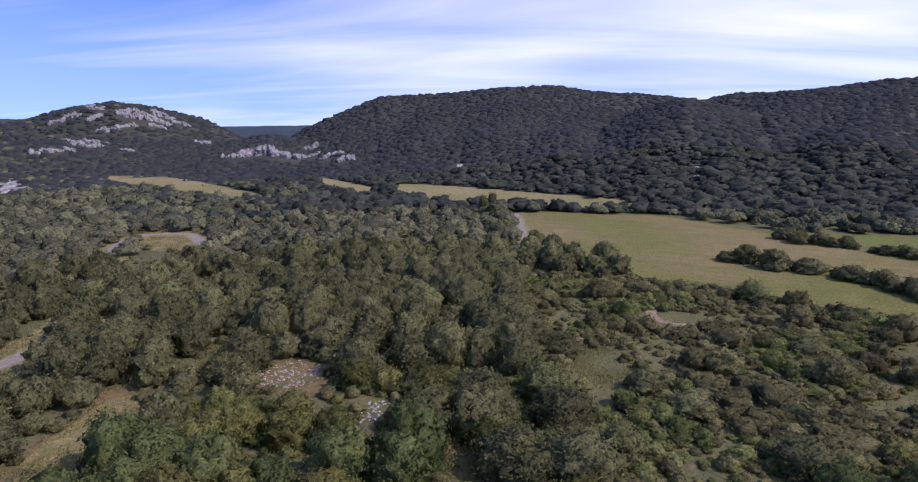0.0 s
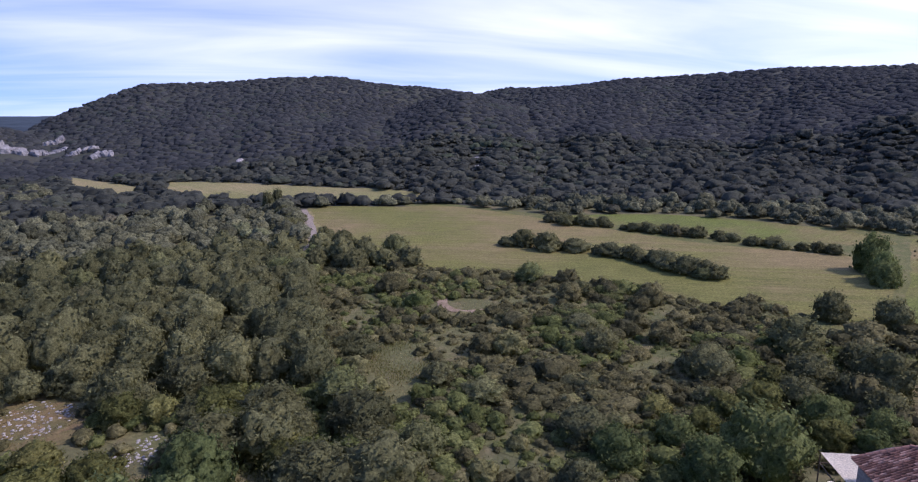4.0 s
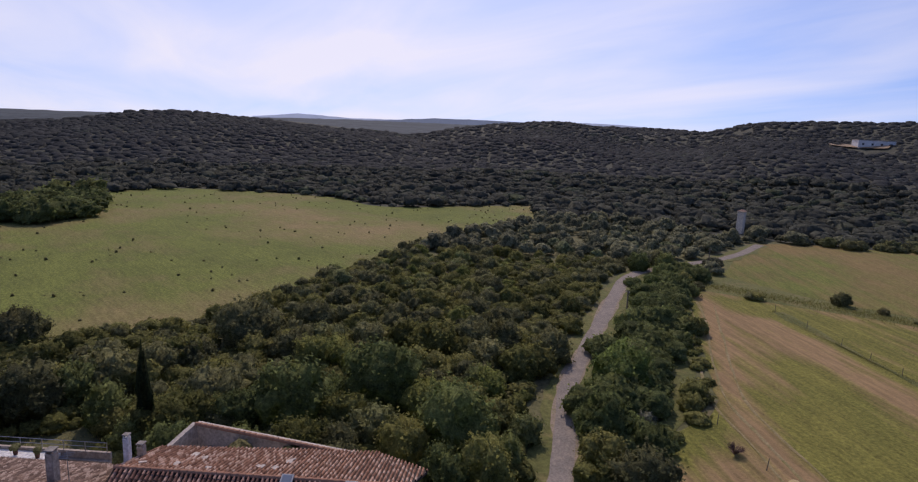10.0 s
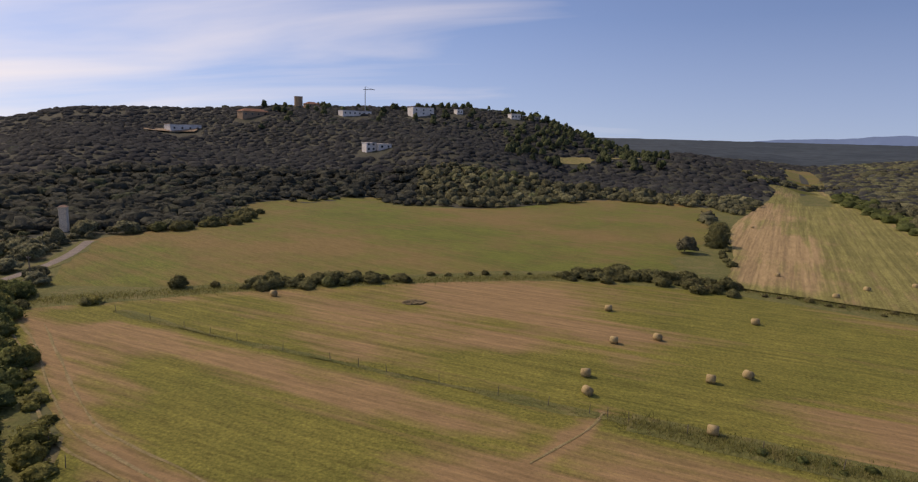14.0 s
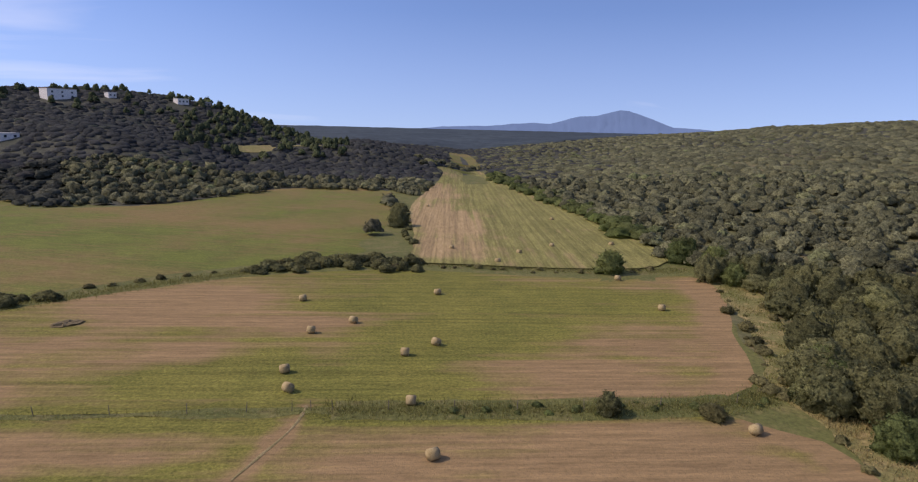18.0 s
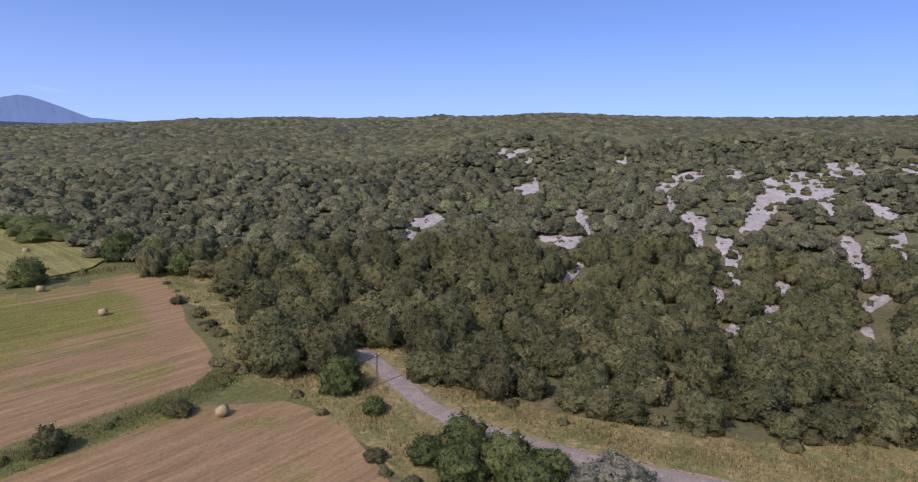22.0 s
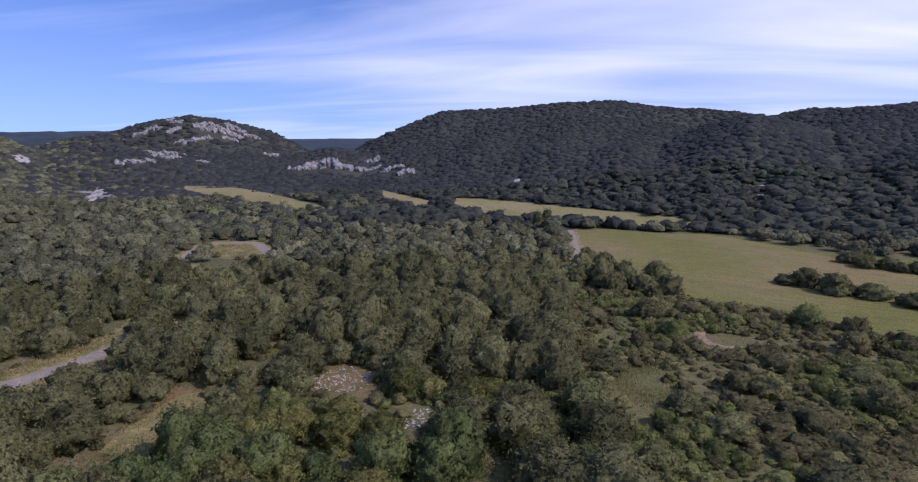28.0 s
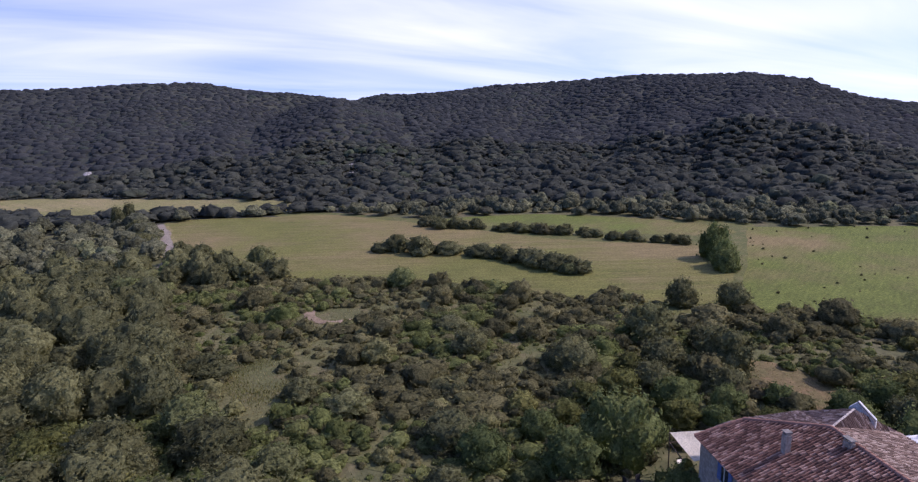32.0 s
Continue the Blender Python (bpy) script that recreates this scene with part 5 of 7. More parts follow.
def scree_bushes():
    """Small oaks and bushes that have taken root on the stones."""
    g = np.random.default_rng(8)
    az, el, big = [], [], []
    for b, d, ln, wd, slant in SCREE:
        many = int(7.5 * ln * wd / (0.3 if d > -3.2 else 1.0) + 1.5)
        q, w = np.sqrt(g.uniform(0, 1.5, many)), g.uniform(0, 6.28, many)
        u, v, c, s = np.cos(w) * q * ln, np.sin(w) * q * wd, math.cos(radians(slant)), math.sin(radians(slant))
        az, el = [*az, *(b - (u * c - v * s))], [*el, *(d + u * s + v * c)]
        big += list(g.uniform(0.3, 0.8, many) * (1.0 + 0.8 * (q > 0.9)) * (1.35 if d > -3.2 else 1.0))
    px, py = lie(np.array(az), np.minimum(np.array(el), -0.25))
    plant("scree_bushes", LOD2, px, py, np.array(big), g.uniform(0.7, 1.2, len(big)), M_OAK, "small dark bushes growing on pale scree", "bush", 88)


scree_bushes()
for k, (x, y, a, b, turn) in enumerate(SCARS):
    ang, rings = np.linspace(0, 2 * np.pi, 26, endpoint=False), np.array([0.06, 0.3, 0.55, 0.8])
    u, v = (np.outer(rings, np.cos(ang)) * a * 0.6).ravel(), (np.outer(rings, np.sin(ang)) * b * 0.6).ravel()
    c, s = math.cos(radians(turn)), math.sin(radians(turn))
    stony("scar", x + u * c - v * s, y + u * s + v * c, 4, 26, k + 90, "small pale rock scar on the wooded hill")


def rock(x, y, length, thick, high, turn, seed, label, group):
    """A weathered limestone outcrop: broken blocks side by side, half sunk in the slope."""
    v, f = ICO[2]
    rng = np.random.default_rng(seed)
    n = max(4, int(length / max(2.2, high * 0.34)))
    z0 = z_at(x, y)
    c, s = math.cos(radians(turn)), math.sin(radians(turn))
    top = empty("limestone_outcrop", x, y, z0, 0, label=label, category="rock", group=group)
    for i in range(n):
        h = high * rng.uniform(0.55, 1.1)
        off = rng.uniform(-9, 9, 3)
        p = v / np.abs(v).max(1)[:, None] * 0.6 + v * 0.42
        for k in range(len(p)):
            d = Vector(v[k] * 1.7 + off)
            p[k] *= 0.9 + 0.35 * noise.noise(d) + 0.22 * noise.noise(d * 3.1)
        p = p * [length / n * rng.uniform(0.7, 1.15), thick * rng.uniform(0.4, 0.7), h * 0.62]
        p += [(i + 0.5 - n / 2) * length / n * 1.15, rng.normal(0, thick * 0.25), rng.normal(0, 0.1) * high]
        p = np.stack([p[:, 0] * c - p[:, 1] * s, p[:, 0] * s + p[:, 1] * c, p[:, 2]], -1)
        p[:, 2] += ground_z(p[:, 0] + x, p[:, 1] + y) - z0
        part("block", mesh_of("block", p, f, M_CLIFF, False), M_CLIFF, top)
    return top


for k, (x, y, ln, th, hi, turn) in enumerate(CLIFFS):
    rock(x, y, ln, th, hi, turn, k + 5, "weathered pale limestone cliff among hillside trees", "limestone outcrops")
for k, (x, y, ln, hi) in enumerate(LEDGES):
    rock(x, y, ln, 6, hi + 0.8, math.degrees(math.atan2(y, x)) - 90 + 25 * math.sin(k * 1.9), k + 60, "low weathered limestone ledge on the stony knoll", "limestone ledges")

# ---- hedges, bushes and single trees ----
rng = np.random.default_rng(77)


def hedge(name, line, width, spacing, sizes, mat, label, seed, templates=None):
    g = np.random.default_rng(seed)
    pts = smooth_line(line, spacing)
    rep = np.repeat(pts, max(1, int(width / spacing)), axis=0)
    p = rep + g.normal(0, 0.35, rep.shape) * [width, width]
    n = len(p)
    plant(name, templates or LOD1, p[:, 0], p[:, 1], g.uniform(*sizes, n), g.uniform(0.7, 1.1, n), mat, label, "hedge", seed)


hedge("field_hedge", [(56, 119), (62.5, 111), (68, 104.5), (71, 98), (73, 92), (75, 86), (76, 80)], 3.2, 1.8, (1.5, 3.0), M_OAK, "dark bushy hedge across the dry field", 41)
hedge("boundary_hedge", [(77, 142.5), (84.5, 130), (93, 117.5), (98.5, 108), (104.5, 96.5), (109.5, 87)], 3, 2.5, (1.3, 2.8), M_OAK, "row of dark bushes between the fields", 42)
hedge("bramble_hedge", [(60, -103), (52, -108), (44, -112), (38, -115)], 5, 1.6, (1.0, 1.8), M_OAK, "dark bramble hedge between the hayfield and meadow", 43)
hedge("bramble_hedge", [(0, -128), (-10, -131), (-18, -131), (-24, -128), (-29, -124)], 7, 1.6, (1.0, 1.9), M_OAK, "dark bramble hedge between the hayfield and meadow", 44)
hedge("bramble_hedge", [(30, -121), (15, -127), (5, -128)], 2, 3.5, (0.5, 1.0), M_SCRUB, "thin low bramble hedge on a grassy bank", 45)
hedge("bramble_hedge", [(-35, -123), (-50, -116), (-62, -111), (-80, -108)], 3, 2.6, (0.4, 0.9), M_SCRUB, "thin low bramble hedge on a grassy bank", 46)
hedge("lane_hedge", [(46, -29), (52.2, -37.6), (59.6, -45.8), (69, -56), (80, -66), (90, -76), (97, -87)], 5.4, 1.7, (1.5, 2.6), M_FRESH, "thick green hedge of trees beside the lane", 47)
hedge("meadow_edge_bushes", [(118, -150), (110, -162), (104, -176), (112, -196)], 6, 3.0, (1.4, 2.6), M_OAK, "dark bushes along the meadow's edge", 48)
hedge("field_side_trees", [(-97, -135), (-108, -185), (-126, -270), (-146, -355)], 7, 3.5, (1.8, 3.2), M_FRESH, "light green trees along the striped field", 49, LOD2)
hedge("road_edge_trees", [(5, 124), (9, 135), (12, 150), (13, 170), (12, 195)], 4, 2.8, (1.6, 2.8), M_OAK, "dark trees along the far road", 50)
hedge("islet_grove", [(180, 45), (188, 41), (197, 38), (206, 38), (216, 40)], 12, 3.2, (3.8, 5.6), M_FRESH, "rounded grove of trees standing in the pasture", 51)
hedge("field_boundary_scrub", [(-36, -150), (-40, -172), (-46, -196), (-54, -225)], 3, 5.0, (0.8, 1.5), M_OAK, "scattered bushes between the two fields", 52)
hedge("pasture_edge_scrub", [(150, -66), (140, -52), (126, -36), (112, -22), (98, -8)], 5, 2.6, (1.2, 2.4), M_OAK, "dark scrub along the pasture's lower edge", 53)


hedge("field_end_trees", [(-112, -388), (-128, -402), (-146, -416), (-166, -424)], 10, 4.0, (2.0, 3.4), M_WOODS, "dark trees closing the end of the striped field", 54, LOD2)


def shrubs_in(name, poly, count, sizes, mat, label, seed):
    g = np.random.default_rng(seed)
    p = np.array(poly, float)
    x, y = g.uniform(p[:, 0].min(), p[:, 0].max(), count * 4), g.uniform(p[:, 1].min(), p[:, 1].max(), count * 4)
    ok = np.nonzero(inside(x, y, poly))[0][:count]
    plant(name, LOD2, x[ok], y[ok], g.uniform(*sizes, len(ok)), g.uniform(1.2, 2.2, len(ok)), mat, label, "shrub", seed)


shrubs_in("pasture_shrubs", FIELDS["pasture"], 420, (0.08, 0.29), M_SCRUB, "small dark shrubs dotted over the pasture", 61)
# ---- single trees with trunks ----
def trunk_bm(rng):
    bm = rod((0, 0, -0.25), (rng.normal(0, 0.04), rng.normal(0, 0.04), 0.32), 0.075, 0.055, 6)
    for _ in range(4):
        a = rng.uniform(0, 6.28)
        bm = merge(bm, rod((0, 0, rng.uniform(0.12, 0.3)), (0.4 * math.cos(a), 0.4 * math.sin(a), rng.uniform(0.5, 0.75)), 0.04, 0.012, 5))
    return bm


def tree_master(name, seed, mat, label, category, group, squash=0.85, leaves=1500, n=60):
    g = np.random.default_rng(seed)
    t = empty(name, 0, 0, -60, 0, label=label, category=category, group=group)
    part("trunk", trunk_bm(g), M_BARK, t, "grey-brown trunk and limbs", True)
    v, f, w = crown(g, n, leaves, 0.050, 3, squash, rough=0.5, spray=0.22)
    part("crown", tri_mesh("crown", v, f, [mat], np.full(len(v), g.uniform()), np.ones(len(f), bool), None, w), mat, t)
    return t


KINDS = {
    "oak": [tree_master("holm_oak", 100 + k, M_OAK, "dark grey-green holm oak with a dense rounded crown", "tree", "holm oaks in the scrub") for k in range(7)],
    "fresh": [tree_master("deciduous_tree", 120 + k, M_FRESH, "fresh green deciduous tree with a loose leafy crown", "tree", "green deciduous trees", 0.95) for k in range(5)],
    "thicket": [tree_master("thicket_tree", 130 + k, M_THICKET, "yellow-green deciduous tree in the thicket", "tree", "thicket trees", 0.9) for k in range(4)],
    "silver": [tree_master("silver_bush", 140 + k, M_OLIVE, "pale silver-green flowering bush", "bush", "silver-leaved bushes", 0.8) for k in range(2)],
    "bramble": [tree_master("hedge_bush", 150 + k, M_SCRUB, "olive-green hedge bush beside the field", "bush", "bushes beside fields", 0.8) for k in range(3)],
}
USED = {k: 0 for k in KINDS}


def stand(kind, x, y, size, tall):
    """Sets a tree of the kind at a place; size is the radius of its crown."""
    k = USED[kind]
    USED[kind] += 1
    masters = KINDS[kind]
    master = masters[k % len(masters)]
    m = pose(x, y, z_at(x, y), 0, 0, (k * 77) % 360) @ Matrix.Diagonal((size, size, size * tall, 1))
    if k < len(masters):
        master.matrix_basis = m
    else:
        ob = copy_thing(master, Matrix.Identity(4))
        ob.matrix_basis = m


# trees that can be told one by one: kind, place, crown radius, height to width
NAMED = [("fresh", -25, 45, 3.3, 1.0), ("fresh", -20, 43.5, 3.0, 1.1), ("fresh", -15, 43, 2.2, 1.0), ("fresh", -10, 44.5, 2.6, 1.4), ("fresh", -5, 44, 2.4, 1.4), ("oak", -24, 61, 2.2, 1.4), ("oak", -42, 75, 3.2, 1.1), ("oak", -38, 71, 2.8, 1.1), ("oak", -47, 70, 2.8, 1.1),
         ("fresh", 38, 35, 3.4, 1.3), ("fresh", 33, 35, 2.4, 1.2), ("fresh", 28, 40, 2.2, 1.1), ("oak", 60, 41, 3.2, 1.2), ("oak", 61, 52, 3.2, 1.1), ("oak", 46, 92, 2.6, 1.0), ("oak", 40, 61, 2.2, 1.1), ("fresh", 37, 28, 2.0, 1.2)]
NAMED2 = [("oak", 86, 24, 3.2, 1.2), ("oak", 66, 19, 3.4, 1.2), ("oak", 69, 13, 3.0, 1.2), ("fresh", 62, 12, 2.2, 1.3), ("oak", 62, 3, 3.2, 1.1), ("oak", 78, -2, 3.0, 1.2),
          ("fresh", 44, -19, 1.5, 1.6), ("silver", 47.2, -35.9, 1.1, 0.9), ("fresh", 97.5, 67.5, 2.3, 1.3), ("fresh", 100, 70, 2.6, 1.5), ("fresh", 104, 75, 3.0, 1.7), ("oak", 80, 54, 2.4, 1.3), ("oak", 75, 59, 2.3, 1.4)]
NAMED3 = [("fresh", -53, -38.2, 2.7, 1.0), ("fresh", -49.2, -32, 1.3, 1.0), ("oak", -55, -48, 3.2, 1.1), ("oak", -58, -52, 3.4, 1.1), ("fresh", -68, -109, 3.2, 1.1), ("oak", -31, -53, 1.3, 1.5), ("bramble", -41, -49, 1.4, 0.9), ("oak", -94, -118, 3.0, 1.2), ("fresh", -45.4, -21, 2.6, 0.95),
          ("fresh", -45.2, -13.4, 2.0, 0.85), ("fresh", -43.9, -16.8, 2.7, 0.95), ("fresh", -43, -23.5, 1.9, 0.85), ("fresh", -41.5, -20, 2.4, 0.9), ("fresh", -41.5, -14, 2.4, 0.9), ("silver", -44.6, -7.6, 2.6, 1.0), ("silver", -42.6, -9.6, 2.2, 0.9), ("silver", -42.5, -5, 2.0, 0.9), ("oak", -57.5, -43, 3.4, 1.2),
          ("oak", -54.5, -47, 3.2, 1.2), ("oak", -41.2, 26, 2.0, 1.0)]
NAMED5 = [("fresh", -45.5, 31, 1.8, 0.9), ("oak", -46, 38, 2.2, 1.0), ("oak", -42.7, 45, 2.4, 1.0), ("oak", -64, 11, 2.6, 1.0), ("oak", -65, 20, 2.8, 1.0), ("oak", -61, -27, 3.0, 1.0), ("silver", -30.5, 33.5, 2.9, 1.05), ("oak", -49, 41, 2.2, 0.9), ("fresh", -43, 28, 1.9, 1.0),
          ("fresh", -89, -112, 3.4, 1.3), ("fresh", -91, -104, 3.2, 1.2), ("fresh", -86, -93, 2.8, 1.2), ("bramble", -67, -71, 1.3, 0.8), ("bramble", -64, -66, 1.0, 0.8), ("bramble", -71, -79, 1.2, 0.8), ("bramble", -61, -58, 1.1, 0.8), ("fresh", -58.5, -50, 2.6, 1.2), ("fresh", -62, -54, 2.4, 1.2)]
NAMED4 = [("fresh", -26, 45, 2.6, 1.0), ("oak", -27, 65, 2.4, 1.2), ("oak", 72, -99, 1.6, 1.2), ("oak", -40, -178, 3.2, 1.4), ("oak", -43, -190, 2.6, 1.2), ("oak", -47, -205, 3.0, 1.0), ("bramble", -3, -130, 1.4, 1.1), ("bramble", -8, -131, 1.1, 1.0), ("bramble", 66, -101, 1.0, 1.0),
          ("thicket", 70, -10, 2.6, 1.0), ("thicket", 63, -23, 2.0, 1.0), ("oak", 84, -10, 2.6, 1.1), ("oak", 76, -34, 2.4, 1.1), ("oak", 8, 190, 2.0, 2.6), ("oak", 11, 196, 1.8, 2.8), ("oak", 30, 122, 2.8, 1.1), ("oak", 50, 82, 1.8, 1.0), ("fresh", 99, -83.5, 2.6, 1.2), ("fresh", 102.5, -79.5, 2.4, 1.2), ("oak", 105, -87, 2.6, 1.1)]
# bushes crowding round the back of the farmhouse
HOUSE_BUSHES = [("fresh", 52.3, 35, 1.7, 1.1), ("fresh", 49, 38.5, 2.1, 1.0), ("thicket", 46.6, 36, 1.7, 1.0), ("oak", 55.6, 37.6, 1.9, 1.1), ("oak", 50.6, 42.4, 2.2, 1.0), ("fresh", 57.2, 33, 1.6, 1.0), ("thicket", 44.2, 39, 1.7, 0.9), ("thicket", 46.2, 43, 2.2, 1.0),
                ("fresh", 48.8, 33.6, 1.5, 1.0), ("thicket", 53.2, 31.2, 1.4, 0.9), ("oak", 55.2, 45.2, 2.5, 1.1), ("thicket", 42.3, 43.6, 1.8, 0.9), ("thicket", 51.5, 46.5, 1.7, 0.9), ("fresh", 42.2, 35.2, 1.5, 1.0), ("oak", 56.5, 41.8, 2.0, 1.0), ("fresh", 60.5, 28.5, 1.8, 1.0), ("fresh", 57.5, 26, 1.9, 1.1),
                ("thicket", 49.2, 29.8, 1.2, 0.8), ("oak", 63.5, 46, 2.3, 1.0), ("thicket", 38.5, 42, 1.7, 0.9), ("fresh", 34.6, 41, 1.9, 1.0), ("thicket", 36.5, 46, 1.6, 0.8), ("oak", 62, 24, 2.2, 1.1), ("fresh", 64.5, 27.5, 1.9, 1.1)]
for kind, x, y, size, tall in BIG_TREES + NAMED + NAMED2 + NAMED3 + NAMED4 + NAMED5 + HOUSE_BUSHES:
    stand(kind, x, y, size, tall)
# oaks that lean over the road where it goes into the woods
for k, (x, y) in enumerate(LINES["valley_road"][::3]):
    if y < -46 or 80 < y < 128:
        f = 0.935 + 0.012 * math.sin(k * 2.7)
        NAMED4.append(("oak", x * f, y * f, 2.5 + 0.5 * math.sin(k * 1.9), 1.25))
        stand(*NAMED4[-1])
TAKEN = np.array([(q[1], q[2], q[3]) for q in BIG_TREES + NAMED + NAMED2 + NAMED3 + NAMED4 + NAMED5 + HOUSE_BUSHES])
for x, y, size, tall, kind in SINGLES:
    if (np.hypot(TAKEN[:, 0] - x, TAKEN[:, 1] - y) > TAKEN[:, 2] * 0.8).all():
        stand(kind, x, y, size, tall)

# ---- hay bales ----
M_BALE = surface("hay", (0.44, 0.345, 0.185), (0.36, 0.275, 0.14), 1.5, 18.0, 0.95, 0.8, 0.05)


def bale_bm():
    bm = bmesh.new()
    bmesh.ops.create_cone(bm, cap_ends=True, segments=20, radius1=0.53, radius2=0.53, depth=1.08)
    bmesh.ops.bevel(bm, geom=[e for e in bm.edges if len(e.link_faces) == 2 and abs(e.verts[0].co.z - e.verts[1].co.z) < 0.01], offset=0.08, segments=2, affect="EDGES")
    bmesh.ops.transform(bm, matrix=pose(0, 0, 0.51, 90, 0, 0), verts=bm.verts)
    for v in bm.verts:
        v.co += Vector(noise.noise_vector(v.co * 2.5)) * 0.035
    return bm


BALES = [(53, -98), (-5, -104), (-11, -90), (-4.5, -87), (-28, -102), (-20, -77.5), (-15, -75), (0, -73.5), (0, -68), (-12, -61), (-11, -50), (-66, -103), (-61, -83), (-42.5, -45), (33.5, -39.5),
         (-44, -141), (-49, -124), (-58, -132), (-70, -138), (-85, -134), (-92, -179), (-62, -221), (-45, -185), (-150, 335), (-128, 305), (-110, 275)]
me = bpy.data.meshes.new("hay_bale")
b = bale_bm()
b.to_mesh(me)
b.free()
me.materials.append(M_BALE)
me.polygons.foreach_set("use_smooth", np.ones(len(me.polygons), bool))
for k, (x, y) in enumerate(BALES):
    ob = tagged(new("hay_bale", me), "round straw-coloured hay bale lying on the mown field", "hay bale", "hay bales in the fields")
    ob.matrix_basis = pose(x, y, z_at(x, y) + 0.03, 0, 0, 70 + 37 * math.sin(k * 2.1))

# ---- grass strip and posts in the hayfield ----
M_TALL = foliage("tall_grass", (0.170, 0.180, 0.055), (0.220, 0.215, 0.072), (0.290, 0.260, 0.105), 0.45)
M_STRAW = foliage("dry_grass_blades", (0.235, 0.215, 0.084), (0.336, 0.270, 0.121), (0.448, 0.352, 0.173), 0.5)
FENCE = [(72, -83), (57, -78), (47, -75), (32, -71), (24, -69), (10, -65.3), (0, -63), (-4, -62), (-16, -58.5), (-29, -54.5), (-46, -51)]
ribbon("grass_strip", smooth_line(FENCE, 2.0), 1.5, 0.076, M_GRASS, "strip of taller green grass across the hayfield", "grass", 0.5, 31)


ribbon("grass_strip", smooth_line(FENCE[7:], 2.0), 4.6, 0.08, M_GRASS, "strip of taller green grass across the hayfield", "grass", 0.35, 32)
hedge("fence_bushes", FENCE[8:] + [(-52, -51)], 2.6, 1.6, (0.25, 0.75), M_FRESH, "low green bushes in the fence strip", 57, LOD2)


def tufts(name, places, high, mat, label, seed):
    """Standing grass: many thin bent blades."""
    g = np.random.default_rng(seed)
    p = np.asarray(places, float)
    n = len(p)
    a = g.uniform(0, 6.28, n)
    h = high * g.uniform(0.5, 1.3, n)
    w = 0.03 + 0.03 * g.uniform(size=n)
    z = ground_z(p[:, 0], p[:, 1]) + 0.05
    lean = g.normal(0, 0.25, (n, 2)) * h[:, None]
    c, s = np.cos(a) * w, np.sin(a) * w
    v = np.stack([np.stack([p[:, 0] - c, p[:, 1] - s, z], -1), np.stack([p[:, 0] + c, p[:, 1] + s, z], -1), np.stack([p[:, 0] + lean[:, 0], p[:, 1] + lean[:, 1], z + h], -1)], 1).reshape(-1, 3)
    me = tri_mesh(name, v, np.arange(3 * n).reshape(-1, 3), [mat], np.repeat(g.uniform(size=n), 3))
    tagged(new(name, me), label, "grass", kind="stuff")


def along(line, width, per_metre, seed):
    g = np.random.default_rng(seed)
    p = smooth_line(line, 1.0)
    q = np.repeat(p, per_metre, axis=0)
    return q + g.normal(0, width / 2, q.shape) + g.uniform(-0.5, 0.5, q.shape)


tufts("fence_grass", along(FENCE, 0.8, 60, 1), 0.17, M_TALL, "tall green grass along the fence", 2)
tufts("fence_grass", along(FENCE[7:] + [(-51, -52)], 2.2, 170, 8), 0.36, M_TALL, "tall green grass along the fence", 9)
tufts("bank_grass", np.vstack([along([(90, -84), (70, -96), (40, -112), (10, -125), (-20, -132), (-50, -118), (-84, -106)], 3.4, 110, 3)]), 0.34, M_TALL, "rough grass on the bank between fields", 4)
side = LINES["valley_road"]
mid = side[(side[:, 1] > -45) & (side[:, 1] < 80)]
tufts("verge_grass", np.vstack([along(mid[::4] + [-4.5, 0.5], 2.2, 45, 5), along(mid[::4] + [4.0, -0.5], 1.8, 30, 6)]), 0.45, M_STRAW, "dry yellow grass along the road", 7)
g = np.random.default_rng(12)
spots = []
for cx, cy, a, b in CLEARINGS[:14] + CLEARINGS[16:]:
    q, w = np.sqrt(g.uniform(0, 1, int(a * b * 26))), g.uniform(0, 6.28, int(a * b * 26))
    spots.append(np.stack([cx + np.cos(w) * q * a * 1.1, cy + np.sin(w) * q * b * 1.1], -1))
tufts("clearing_grass", np.vstack(spots), 0.16, M_STRAW, "dry yellow grass in scrub clearings", 13)
for name, count, high, mat in (("road_grass", 26000, 0.5, M_STRAW), ("orange_clearing", 3500, 0.22, M_STRAW), ("bend_clearing", 2500, 0.4, M_STRAW), ("green_gap", 1500, 0.3, M_TALL), ("grass_gap", 700, 0.3, M_TALL), ("scrub_clearing", 900, 0.3, M_TALL), ("field_margin", 7000, 0.4, M_TALL)):
    p = np.array(OPEN[name], float)
    q = g.uniform(p.min(0), p.max(0), (count * 3, 2))
    patchy = np.sin(q[:, 0] * 0.9 + 2 * np.sin(q[:, 1] * 0.31)) + np.sin(q[:, 1] * 0.7 + 1.3 * np.sin(q[:, 0] * 0.43))
    ok = inside(q[:, 0], q[:, 1], OPEN[name]) & (g.normal(0, 0.8, len(q)) < patchy + 0.3) & ~near_line(q[:, 0], q[:, 1], LINES["valley_road"], 2.1)
    tufts("dry_grass", q[ok][:count], high, mat, "dry standing grass on open ground", 70)
a, r = np.radians(g.uniform(24, 82, 14000)), np.sqrt(g.uniform(44**2, 108**2, 14000))
